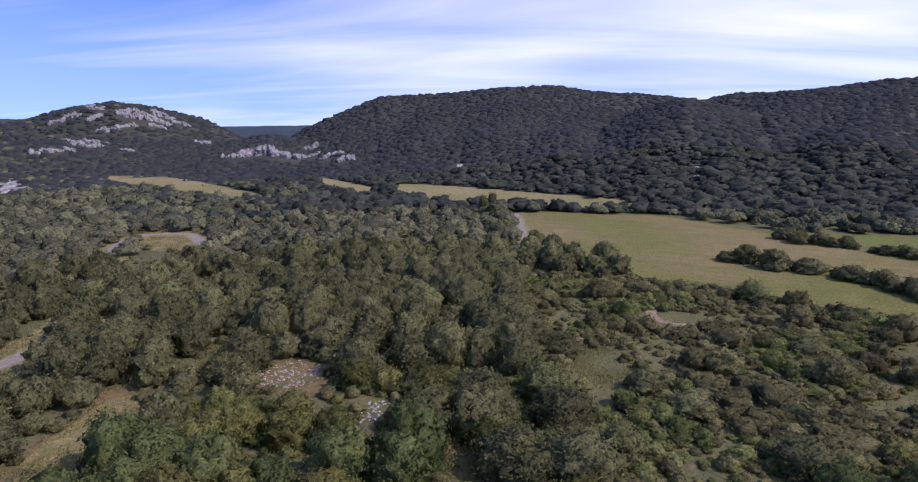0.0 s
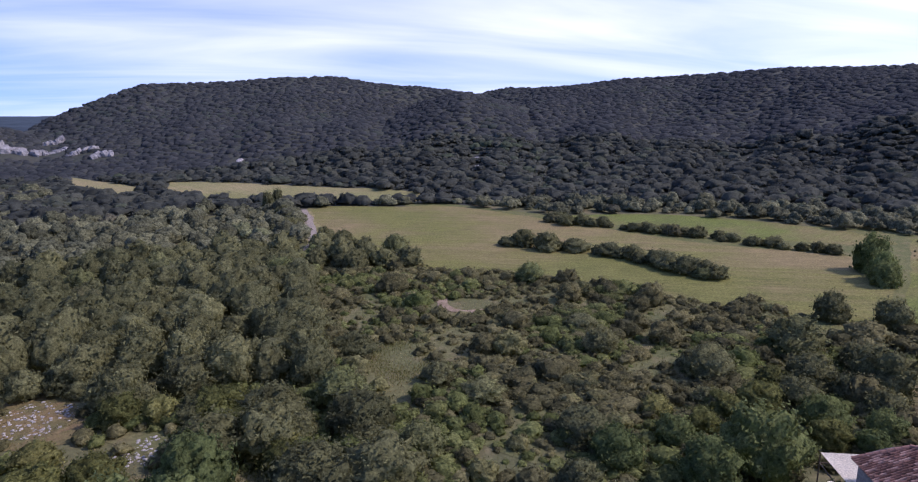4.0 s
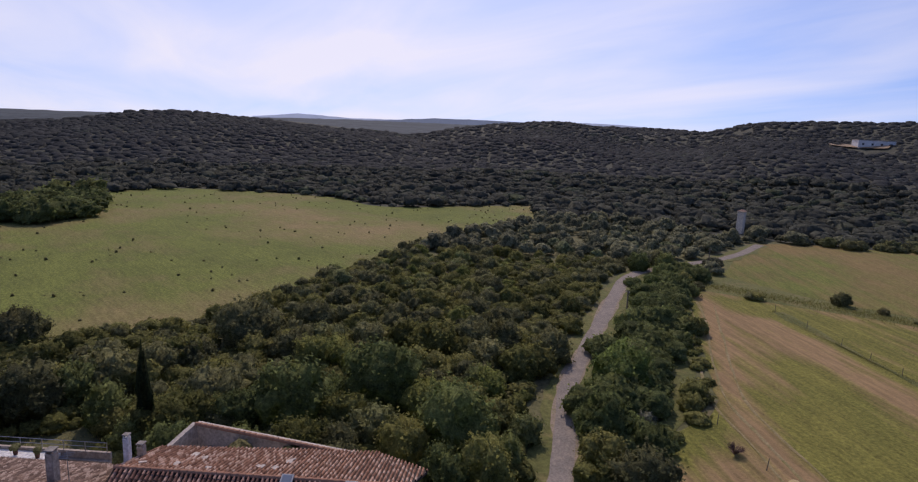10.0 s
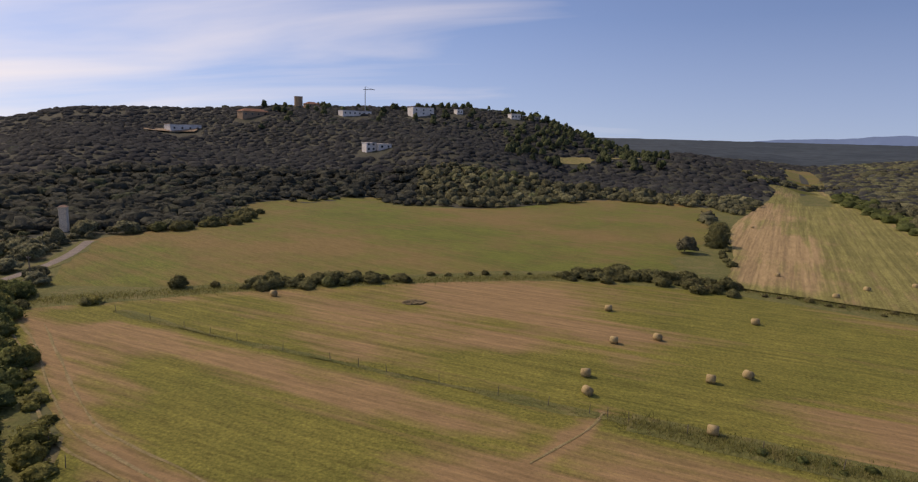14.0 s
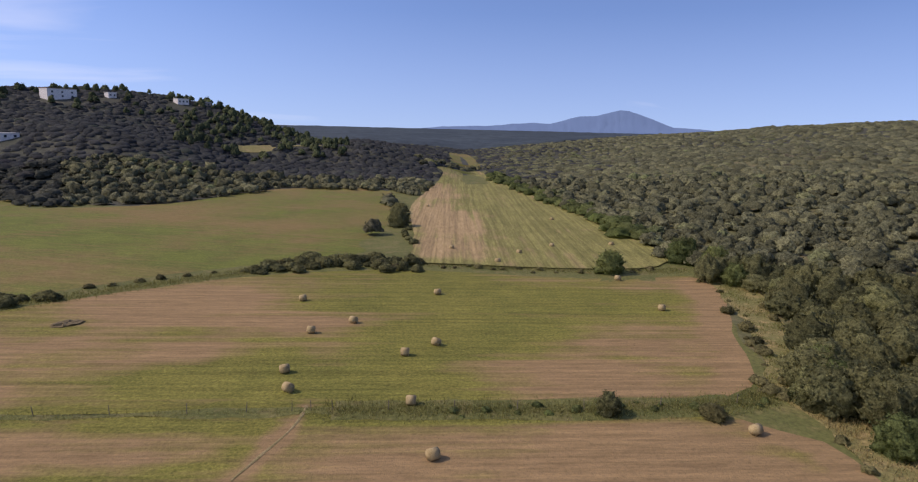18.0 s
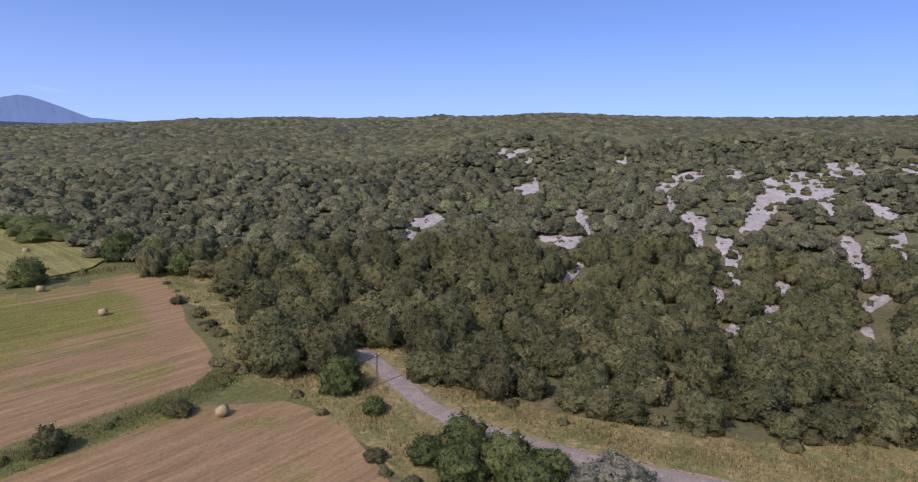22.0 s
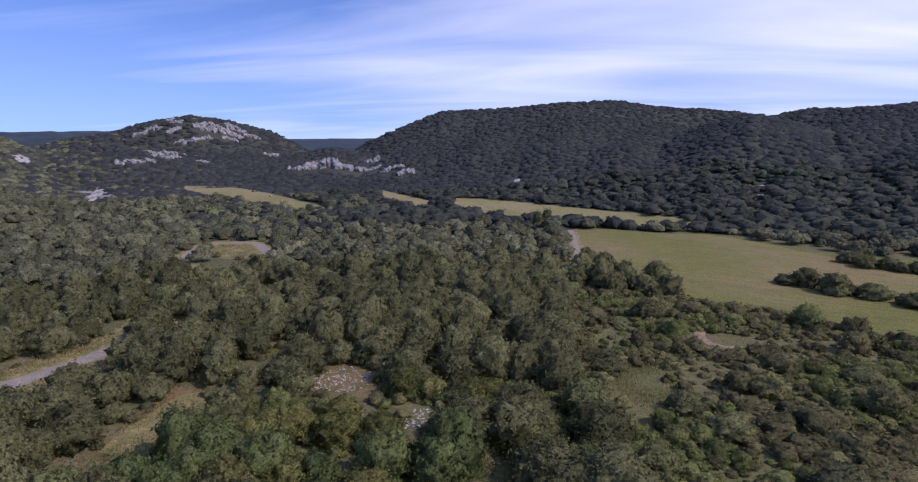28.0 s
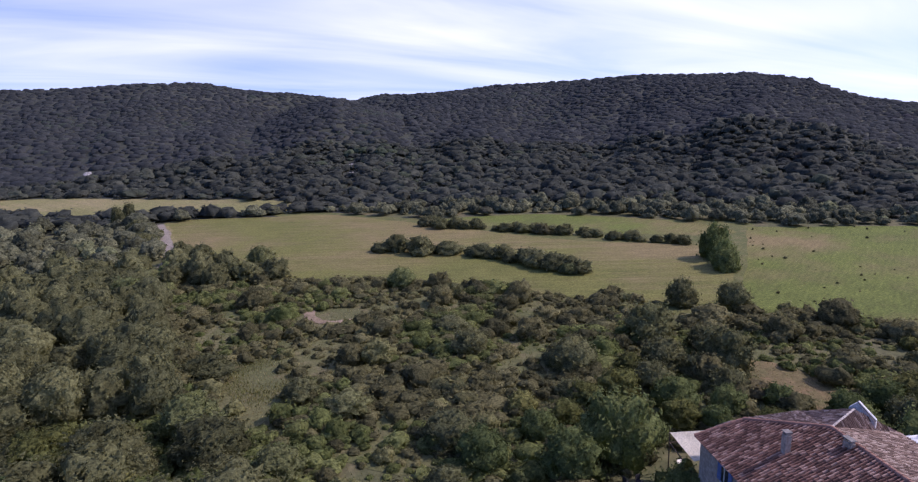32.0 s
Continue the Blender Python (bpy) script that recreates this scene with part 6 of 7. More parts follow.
p = np.stack([r * np.cos(a), r * np.sin(a)], -1)
tufts("garrigue_tufts", p[free_of_things(p[:, 0], p[:, 1], 0.5)], 0.32, M_TALL, "tall olive grass between garrigue bushes", 71)
M_DEADGRASS = surface("cut_brush", (0.20, 0.155, 0.085), (0.15, 0.12, 0.065), 1.5, 9.0, 0.95, 0.9, 0.1)
M_POST = surface("weathered_post", (0.20, 0.17, 0.14), (0.14, 0.12, 0.10), 3.0, 20.0)
post_me = bpy.data.meshes.new("fence_post")
bm = rod((0, 0, -0.2), (0.03, 0.02, 1.15), 0.04, 0.035, 6)
bm.to_mesh(post_me)
bm.free()
post_me.materials.append(M_POST)
for k, (x, y) in enumerate(smooth_line(FENCE, 6.5)):
    ob = tagged(new("fence_post", post_me), "weathered grey wooden fence post in grass", "fence post", "fence posts across the hayfield")
    ob.matrix_basis = pose(x, y, 0.05, 4 * math.sin(k * 1.7), 4 * math.cos(k * 2.3), k * 50)

for x, y in ((36.8, -40.3), (48.4, -45.0), (44.5, -42.5), (62, -56)):
    ob = tagged(new("fence_post", post_me), "thin weathered post beside the hayfield", "fence post", "posts at the field's end")
    ob.matrix_basis = pose(x, y, 0.05, 3, 2, x * 7)
v, f = ICO[3]
M_TWIG = surface("dead_twigs", (0.17, 0.095, 0.080), (0.13, 0.080, 0.066), 1.5, 9.0)
dead = empty("dead_bush", 39.7, -39.7, 0.05, 0, label="dry red-brown dead bush standing in the hayfield", category="bush")
for k in range(34):
    w, e, r = k * 2.4, 0.35 + 1.1 * ((k * 0.618) % 1), 0.8 + 0.5 * ((k * 0.37) % 1)
    tip = Vector((math.cos(w) * math.cos(e) * r, math.sin(w) * math.cos(e) * r, math.sin(e) * r * 0.95))
    bm = rod((0, 0, 0), tip, 0.035, 0.015, 5)
    for s in (-1, 0, 1):
        side = Vector((math.cos(w + 0.9 * s), math.sin(w + 0.9 * s), 0.5)) * 0.45
        bm = merge(bm, rod(tip * 0.6, tip * 0.6 + side, 0.018, 0.008, 4))
    part("branch", bm, M_TWIG, dead)
heap = v * [1.9, 1.3, 0.32]
heap = heap * (1 + 0.22 * np.random.default_rng(6).normal(size=(len(v), 1)))
ob = tagged(new("brush_heap", mesh_of("brush_heap", heap, f, M_DEADGRASS)), "low brown heap of cut brush on the hayfield", "brush heap")
ob.matrix_basis = pose(28.3, -100.1, 0.15, 0, 0, 20)
# small bushes growing into the open ground
px, py = [], []
for name, outline in OPEN.items():
    edge = smooth_line([*outline, outline[0]], 1.6)
    p = edge + g.normal(0, 1.1, edge.shape)
    ok = ~near_line(p[:, 0], p[:, 1], LINES["valley_road"], 2.8) & ~near_line(p[:, 0], p[:, 1], LINES["house_lane"], 2.8) & (g.uniform(size=len(p)) < 0.6)
    px, py = [*px, *p[ok, 0]], [*py, *p[ok, 1]]
px, py = np.array(px), np.array(py)
keep = ~inside(px, py, FIELDS["hayfield"])
px, py = px[keep], py[keep]
plant("clearing_bushes", LOD2 + LOD1[:2], px, py, g.uniform(0.35, 1.1, len(px)), g.uniform(0.7, 1.1, len(px)), M_SCRUB, "small olive bushes at the edges of clearings", "bush", 91)

# bare earth, rubble
ribbon("dirt_patch", smooth_line([(28.6, 88), (28.0, 84.5), (29.2, 81.6), (32.0, 80.0), (35.0, 80.2)], 0.6), 1.5, 0.11, M_DIRT, "curved strip of bare pinkish earth among the scrub", "earth", 0.35, 44)
sheet("bare_patch", [(-38, 47), (-33, 47), (-31, 55), (-33, 61), (-37, 60), (-38, 54)], M_VERGE, 0.075, "dry orange grass in a clearing", "grass", 0.5, 1.5)
sheet("bare_patch", [(58, 30), (64, 28), (67, 36), (64, 42), (59, 41)], M_DRY, 0.075, "dry grass patch behind the farmhouse", "grass", 0.5, 1.5)


def rubble(cx, cy, a, b, count, seed):
    g = np.random.default_rng(seed)
    v0, f0 = ICO[0]
    vs, fs = [], []
    for k in range(count):
        q, w = g.uniform() ** 0.5, g.uniform(0, 6.28)
        x, y = cx + math.cos(w) * q * a, cy + math.sin(w) * q * b
        r = 0.05 + 0.15 * g.uniform() ** 2
        vs.append(v0 * (1 + g.normal(0, 0.2, (12, 1))) * [r, r, r * 0.6] + [x, y, z_at(x, y) + r * 0.35])
        fs.append(f0 + 12 * k)
    me = mesh_of("stone_rubble", np.vstack(vs), np.vstack(fs), M_LIME)
    tagged(new("stone_rubble", me), "heap of pale broken stones among grass", "rubble", kind="stuff")


rubble(-20, 66, 4.2, 4.0, 330, 3)
rubble(-8.5, 56, 2.6, 2.6, 150, 4)
rubble(-55, 22, 1.5, 5, 18, 5)


def boulder(x, y, s, seed):
    v, f = ICO[2]
    g = np.random.default_rng(seed)
    p = v * (1 + g.normal(0, 0.08, (len(v), 1))) * [s, s * 0.8, s * 0.7]
    ob = new("boulder", mesh_of("boulder", p, f, M_LIME))
    ob.matrix_basis = pose(x, y, z_at(x, y) + s * 0.3 + 0.1)
    tagged(ob, "pale limestone boulder on the road verge", "rock", "verge boulders")


for k, (x, y) in enumerate([(-66.3, 36.5), (-67, 47), (-59.2, -31.5)]):
    boulder(x, y, 0.5, k)

# ---- roof building ----
M_WALL = surface("lime_render", (0.46, 0.385, 0.315), (0.38, 0.315, 0.255), 0.8, 5.0, 0.9, 0.3, 0.02, (0.30, 0.25, 0.205))
M_PALEWALL = surface("pale_lime_render", (0.60, 0.53, 0.45), (0.50, 0.44, 0.37), 0.8, 5.0, 0.9, 0.3, 0.02, (0.42, 0.36, 0.30))
M_WHITE = surface("white_render", (0.82, 0.80, 0.77), (0.74, 0.72, 0.69), 0.8, 5.0, 0.85, 0.2, 0.01)
M_BLUEPAINT = surface("blue_shutter_paint", (0.10, 0.16, 0.34), (0.13, 0.19, 0.38), 2.0, 12.0, 0.6, 0.1, 0.005)
M_WOOD = surface("old_wood", (0.16, 0.12, 0.085), (0.11, 0.085, 0.065), 1.5, 18.0, 0.85, 0.3, 0.01)
M_METAL, mt, mb = material("grey_metal", 0.45, 0.5)
mb.inputs["Metallic"].default_value, mb.inputs["Base Color"].default_value = 0.9, (0.35, 0.36, 0.38, 1)
M_GLASS, gt, gb = material("window_glass", 0.06, 0.6)
gb.inputs["Base Color"].default_value = (0.03, 0.04, 0.05, 1)
M_SAIL = surface("cream_canvas", (0.93, 0.86, 0.73), (0.89, 0.82, 0.69), 0.6, 9.0, 0.8, 0.1, 0.01)
M_LEAD = surface("roof_sheet", (0.55, 0.56, 0.60), (0.48, 0.49, 0.53), 0.9, 6.0, 0.6, 0.1, 0.01)

M_MORTAR = surface("pale_mortar", (0.55, 0.48, 0.42), (0.45, 0.38, 0.33), 2.0, 10.0)


def tile_material(name, cols):
    """Clay barrel tiles, each of its own shade, with lichen and soot."""
    m, t, b = material(name, 0.88, 0.2)
    isl = node(t, "ShaderNodeNewGeometry").outputs["Random Per Island"]
    col = ramp(t, isl, [(0.0, cols[0]), (0.3, cols[1]), (0.62, cols[2]), (0.88, cols[3])])
    stain = ramp(t, noise_of(t, 0.7, 5.0, 0.6), [(0.34, (0.80, 0.78, 0.77)), (0.66, (1.08, 1.06, 1.04))])
    fine = noise_of(t, 9.0, 4.0, 0.7)
    col = mixc(t, 1.0, mixc(t, 1.0, col, stain, "MULTIPLY"), ramp(t, fine, [(0.3, (0.78, 0.77, 0.76)), (0.7, (1.2, 1.2, 1.2))]), "MULTIPLY")
    t.links.new(col, b.inputs["Base Color"])
    bump_on(t, b, fine, 0.3, 0.02)
    return m


M_TILE = tile_material("old_clay_tile", ((0.176, 0.097, 0.074), (0.259, 0.139, 0.104), (0.371, 0.202, 0.148), (0.600, 0.384, 0.292)))
M_TILE2 = tile_material("weathered_brown_tile", ((0.160, 0.109, 0.084), (0.233, 0.157, 0.121), (0.331, 0.227, 0.172), (0.542, 0.415, 0.331)))
M_TILE3 = tile_material("orange_clay_tile", ((0.188, 0.096, 0.063), (0.276, 0.144, 0.094), (0.382, 0.207, 0.136), (0.592, 0.420, 0.326)))


# board under the tiles, near black to paint the shade in the channels
M_CHANNEL = surface("shaded_channel_tile", (0.040, 0.029, 0.026), (0.030, 0.023, 0.021), 1.0, 8.0)


def clip(poly, s):
    """The stretch of a flat polygon on the line u = s."""
    hits = []
    for (u0, v0), (u1, v1) in zip(poly, poly[1:] + poly[:1]):
        if (u0 - s) * (u1 - s) < 0:
            hits.append(v0 + (v1 - v0) * (s - u0) / (u1 - u0))
    return (min(hits), max(hits)) if len(hits) > 1 else None


def barrel_tiles(corners, down, parent, mat, seed, pitch=0.20, length=0.34):
    """A roof slope: a board with rows of overlapping barrel tiles running down it. down: a way down the slope."""
    pts = [Vector(p) for p in corners]
    nrm = sum(((pts[i] - pts[0]).cross(pts[i + 1] - pts[0]) for i in range(1, len(pts) - 1)), Vector())
    nrm.normalize()
    if nrm.z < 0:
        nrm = -nrm
    d = Vector((nrm.x, nrm.y, 0))
    d = (d - nrm * d.dot(nrm)).normalized()
    d = d if d.z < 0 else -d
    a = d.cross(nrm)
    flat = [((p - pts[0]).dot(a), (p - pts[0]).dot(d)) for p in pts]
    bm = bmesh.new()
    low = [bm.verts.new(p - nrm * 0.16) for p in pts]
    top = [bm.verts.new(p) for p in pts]
    bm.faces.new(top)
    bm.faces.new(low[::-1])
    for i in range(len(pts)):
        j = (i + 1) % len(pts)
        bm.faces.new((low[i], low[j], top[j], top[i]))
    bmesh.ops.recalc_face_normals(bm, faces=bm.faces[:])
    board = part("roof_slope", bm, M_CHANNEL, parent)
    g = np.random.default_rng(seed)
    verts, faces = [], []
    arc = [(-1.0, 0.0), (-0.62, 0.75), (0.0, 1.0), (0.62, 0.75), (1.0, 0.0)]
    u0, u1 = min(f[0] for f in flat), max(f[0] for f in flat)
    for s in np.arange(u0 + pitch / 2, u1, pitch):
        span = clip(flat, s)
        if not span:
            continue
        for v in np.arange(span[0] - 0.02, span[1] + 0.05, length):
            end = min(v + length + 0.05, span[1] + 0.09)
            k = len(verts)
            off, tip = g.normal(0, 0.012), g.normal(0, 0.012)
            for q, w, lift in ((v, pitch * 0.27, 0.0), (end, pitch * 0.315, 0.016)):
                for x, z in arc:
                    verts.append(pts[0] + a * (s + off + x * w) + d * q + nrm * (0.005 + lift + z * w * 1.55 + tip * (lift > 0)))
            faces += [(k + i, k + i + 5, k + i + 6, k + i + 1) for i in range(4)] + [(k + 9, k + 8, k + 7, k + 6, k + 5)]
    ob = new("barrel_tiles", mesh_of("barrel_tiles", verts, faces, mat, False))
    ob.parent = board
    tagged(ob, kind="stuff")
    return board


def ridge_row(p, q, parent, mat, name="ridge_tile", r=0.14):
    p, q = Vector(p), Vector(q)
    n = max(1, int((q - p).length / 0.42))
    turn = (q - p).to_track_quat("X", "Z").to_matrix().to_4x4()
    verts, faces = [], []
    for i, x in enumerate((0.0, 0.46)):
        rr = r * (1.0 if i == 0 else 1.12)
        verts += [(x, math.cos(t) * rr, math.sin(t) * rr + 0.02 * i) for t in np.linspace(0, math.pi, 7)]
    faces = [(i, i + 1, i + 8, i + 7) for i in range(6)] + [tuple(range(7)), tuple(range(13, 6, -1))]
    me = mesh_of(name, verts, faces, mat)
    for k in range(n):
        ob = new(name, me)
        ob.parent = parent
        ob.matrix_basis = Matrix.Translation(p.lerp(q, k / n)) @ turn


def wall_panel(name, corners, thick, mat, parent, holes=(), label=""):
    """An upright wall: its outline from outside, extruded inwards, with niches for windows cut by the window's own frame."""
    bm = bmesh.new()
    pts = [Vector(p) for p in corners]
    nrm = (pts[1] - pts[0]).cross(pts[2] - pts[0]).normalized()
    a = [bm.verts.new(p) for p in pts]
    b = [bm.verts.new(p - nrm * thick) for p in pts]
    bm.faces.new(a)
    bm.faces.new(b[::-1])
    for i in range(len(pts)):
        j = (i + 1) % len(pts)
        bm.faces.new((a[i], b[i], b[j], a[j]))
    bmesh.ops.recalc_face_normals(bm, faces=bm.faces[:])
    return part(name, bm, mat, parent, label)


M_STONECAP = surface("grey_cap_stone", (0.30, 0.27, 0.24), (0.22, 0.20, 0.18), 2.0, 10.0)


def chimney(parent, x, y, z0, z1, w, d, mat=None, cap=True):
    c = part("chimney", box(w, d, z1 - z0, (x, y, z0), 0.02), mat or M_WALL, parent, "rendered chimney stack")
    if cap:
        for sx in (-1, 1):
            part("cap_brick", box(w * 0.18, d * 0.8, 0.16, (x + sx * w * 0.36, y, z1), 0.01), mat or M_WALL, c)
        part("cap_slab", box(w * 1.15, d * 1.15, 0.07, (x, y, z1 + 0.16), 0.015), M_STONECAP, c)
    return c


def skylight(parent, x, y, z, w, h, slope):
    """A roof window lying on a slope that falls towards -y."""
    m = pose(x, y, z + 0.10, math.degrees(math.atan(slope)), 0, 0)
    f = part("skylight", box(w, h, 0.10, (0, 0, 0), 0.01), M_METAL, parent, "grey-framed roof window", at=m)
    p = part("pane", box(w - 0.16, h - 0.16, 0.02, (0, 0, 0.095)), M_SKYPANE, f)
    return f


# pane glass, part of the sky's reflection painted in as a paler base colour
M_SKYPANE, st, sb = material("sky_tinted_glass", 0.04, 0.9)
sb.inputs["Base Color"].default_value = (0.22, 0.25, 0.29, 1)
sb.inputs["Metallic"].default_value = 0.3


def shuttered_window(parent, x, y, z, w=0.75, h=1.15):
    """A window in a wall that faces -y, its blue shutters folded open against the wall."""
    f = part("window", box(w, 0.10, h, (x, y - 0.02, z)), M_GLASS, parent, "dark window with open blue shutters")
    for q, s in (((x, y - 0.085, z - 0.05), (w + 0.1, 0.06, 0.06)), ((x, y - 0.085, z + h), (w + 0.1, 0.06, 0.06)), ((x, y - 0.085, z), (0.05, 0.05, h))):
        part("frame_bar", box(*s, q), M_WHITE, f)
    for side in (-1, 1):
        sh = part("shutter", box(0.42, 0.05, h + 0.08, (x + side * (w / 2 + 0.24), y - 0.05, z - 0.04), 0.01), M_BLUEPAINT, f, "blue wooden shutter")
        part("shutter_batten", box(0.36, 0.03, 0.07, (x + side * (w / 2 + 0.24), y - 0.09, z + 0.2)), M_BLUEPAINT, sh)


# ---- farmhouse: x along the ridge, the front at -y ----
TURN = math.degrees(math.atan2(-0.907, -0.42))
farm = empty("farmhouse", 40.5, 20.2, 0, TURN, label="old stone farmhouse with weathered clay tile roofs and chimneys", category="house")
K, M, A = (0, 0, 8.6), (10.9, 0, 8.6), (-1.9, 3.0, 8.6)
FE0, FE1, HL = (-4.6, -6.15, 6.0), (10.9, -6.15, 6.0), (-4.0, -3.1, 7.29)
E1, E2, RL = (-3.0, 7.4, 6.0), (10.5, 7.4, 5.97), (-5.5, 2.0, 6.68)
barrel_tiles([K, M, FE1, FE0, HL], None, farm, M_TILE, 1, 0.21)
for k, slope in enumerate(([K, HL, RL], [K, RL, A], [HL, FE0, (-5.9, -3.2, 6.0)], [HL, (-5.9, -3.2, 6.0), RL])):
    barrel_tiles(slope, None, farm, M_TILE2, 20 + k)
barrel_tiles([K, A, E1], None, farm, M_TILE2, 4)
barrel_tiles([K, E1, E2, M], None, farm, M_TILE2, 5)
ridge_row(K, M, farm, M_TILE)
ridge_row(A, K, farm, M_MORTAR, "mortar_ridge", 0.075)
ridge_row(K, HL, farm, M_TILE)
ridge_row(HL, FE0, farm, M_TILE)
wall_panel("front_wall", [(-4.5, -5.8, 0), (10.6, -5.8, 0), (10.6, -5.8, 6.0), (-4.5, -5.8, 6.0)], 0.5, M_WALL, farm)
wall_panel("gable_wall", [(10.6, -5.8, 0), (10.6, 7.1, 0), (10.6, 7.1, 5.9), (10.6, 0, 8.42), (10.6, -5.8, 5.97)], 0.5, M_WALL, farm, label="grey rendered gable wall")
wall_panel("back_wall", [(10.6, 7.1, 0), (-2.8, 7.1, 0), (-2.8, 7.1, 5.85), (10.6, 7.1, 5.85)], 0.5, M_WALL, farm)
wall_panel("end_wall", [(-5.2, 1.9, 0), (-4.5, -5.8, 0), (-4.5, -5.8, 5.95), (-5.6, -3.0, 5.85), (-5.2, 1.9, 6.2)], 0.4, M_WALL, farm)
wall_panel("rear_corner_wall", [(-2.8, 7.1, 0), (-5.2, 1.9, 0), (-5.2, 1.9, 6.3), (-2.8, 7.1, 5.85)], 0.4, M_WALL, farm)
shuttered_window(farm, -1.3, -5.8, 4.45)
shuttered_window(farm, 2.6, -5.8, 4.45)
shuttered_window(farm, -1.3, -5.8, 1.1, 0.9, 1.3)
part("vent", box(0.3, 0.08, 0.3, (1.7, -5.82, 4.75)), M_GLASS, farm, "small dark wall vent")
chimney(farm, 0.2, -3.0, 7.1, 8.5, 0.40, 0.40)
chimney(farm, 4.9, -5.1, 6.3, 7.75, 0.42, 0.40)
chimney(farm, 1.9, -0.35, 8.3, 8.75, 0.62, 0.34)
chimney(farm, 8.06, 3.2, 7.3, 9.25, 0.45, 0.50)
skylight(farm, 6.4, -0.95, 8.2, 0.55, 0.8, 0.423)
# the white gable that stands up at the back
wall_panel("dormer_gable", [(-3.1, 3.65, 6.6), (-1.85, 4.6, 6.6), (-1.85, 4.6, 7.7), (-2.7, 3.95, 8.65), (-3.1, 3.65, 8.1)], 0.3, M_WHITE, farm, label="white-painted gable standing above the roof")
part("dormer_coping", rod((-2.7, 3.9, 8.7), (-1.8, 4.58, 7.7), 0.06, 0.06, 6), M_METAL, farm)
# antenna
ant = part("antenna", rod((10.4, 1.2, 8.0), (10.4, 1.2, 10.6), 0.03, 0.02, 5), M_METAL, farm)
for k in range(5):
    part("antenna_rod", rod((10.15, 0.9 + 0.14 * k, 10.4), (10.65, 0.9 + 0.14 * k, 10.4), 0.012, 0.012, 4), M_METAL, ant)
part("downpipe", rod((10.72, 3.0, 0.2), (10.72, 3.0, 6.9), 0.05, 0.05, 6), M_WHITE, farm, "pale downpipe on the gable")
# white terrace behind the roof
part("terrace_floor", box(7.4, 1.5, 0.25, (0.5, 8.3, 5.35)), M_WHITE, farm, "white terrace behind the roof")
part("terrace_parapet", box(10.6, 0.22, 0.5, (2.2, 9.15, 5.3), 0.02), M_WALL, farm)
wall_panel("terrace_wall", [(7.5, 9.2, 0), (-3.1, 9.2, 0), (-3.1, 9.2, 5.3), (7.5, 9.2, 5.3)], 0.4, M_WALL, farm)
for k in range(8):
    part("rail_post", rod((-2.9 + k * 1.45, 9.15, 5.8), (-2.9 + k * 1.45, 9.15, 6.45), 0.03, 0.03, 5), M_METAL, farm)
for z in (6.12, 6.44):
    part("rail", rod((-2.9, 9.15, z), (7.3, 9.15, z), 0.022, 0.022, 5), M_METAL, farm)
M_POT = surface("terracotta_pot", (0.20, 0.10, 0.07), (0.16, 0.08, 0.06), 3.0, 12.0)
for x, y in ((-0.8, 8.4), (1.6, 8.5), (3.2, 8.3)):
    p = empty("potted_plant", 40.5 - 0.42 * x + 0.907 * y, 20.2 - 0.907 * x - 0.42 * y, 5.6, 0, label="dark potted plant standing on the white terrace", category="plant", group="terrace pots")
    part("pot", rod((0, 0, 0), (0, 0, 0.3), 0.11, 0.16, 10), M_POT, p)
    v, f, w = crown(np.random.default_rng(int(x * 10 + 50)), 7, 60, 0.2)
    part("leaves", tri_mesh("leaves", v * 0.26 + [0, 0, 0.36], f, [M_OAK], np.full(len(v), 0.3), np.ones(len(f), bool), None, w), M_OAK, p)

# ---- barn: its ridge runs on from the farmhouse ----
barn = empty("barn", 40.5, 20.2, 0, TURN, label="long lower farm building with striped red tile roof", category="house")
N0, N1 = (10.75, 4.4, 7.8), (27.6, 4.4, 7.8)
barrel_tiles([N0, N1, (27.6, -1.6, 5.28), (10.75, -1.6, 5.28)], None, barn, M_TILE, 11, 0.27)
barrel_tiles([N0, (10.75, 9.2, 6.35), (21.5, 10.9, 5.85), (24.6, 11.2, 5.75), (28.4, 7.6, 6.85), N1], None, barn, M_TILE3, 12, 0.25)
ridge_row(N0, N1, barn, M_TILE3)
wall_panel("front_wall", [(10.9, -1.3, 0), (27.3, -1.3, 0), (27.3, -1.3, 5.3), (10.9, -1.3, 5.3)], 0.5, M_WALL, barn)
wall_panel("end_wall", [(27.3, -1.3, 0), (27.3, 7.6, 0), (27.3, 7.6, 6.7), (27.3, 4.4, 7.65), (27.3, -1.3, 5.3)], 0.5, M_WALL, barn)
wall_panel("skew_wall", [(27.3, 7.6, 0), (24.2, 10.8, 0), (24.2, 10.8, 5.7), (27.3, 7.6, 6.7)], 0.4, M_WALL, barn, label="white rendered end wall")
wall_panel("back_wall", [(24.2, 10.8, 0), (10.9, 9.0, 0), (10.9, 9.0, 6.2), (24.2, 10.8, 5.6)], 0.5, M_WALL, barn)
chimney(barn, 10.7, 5.8, 7.2, 8.9, 0.34, 0.34, M_WHITE)
chimney(barn, 10.9, 6.9, 6.95, 7.75, 0.4, 0.4)
skylight(barn, 20.75, 4.05, 7.68, 0.7, 1.0, 0.42)
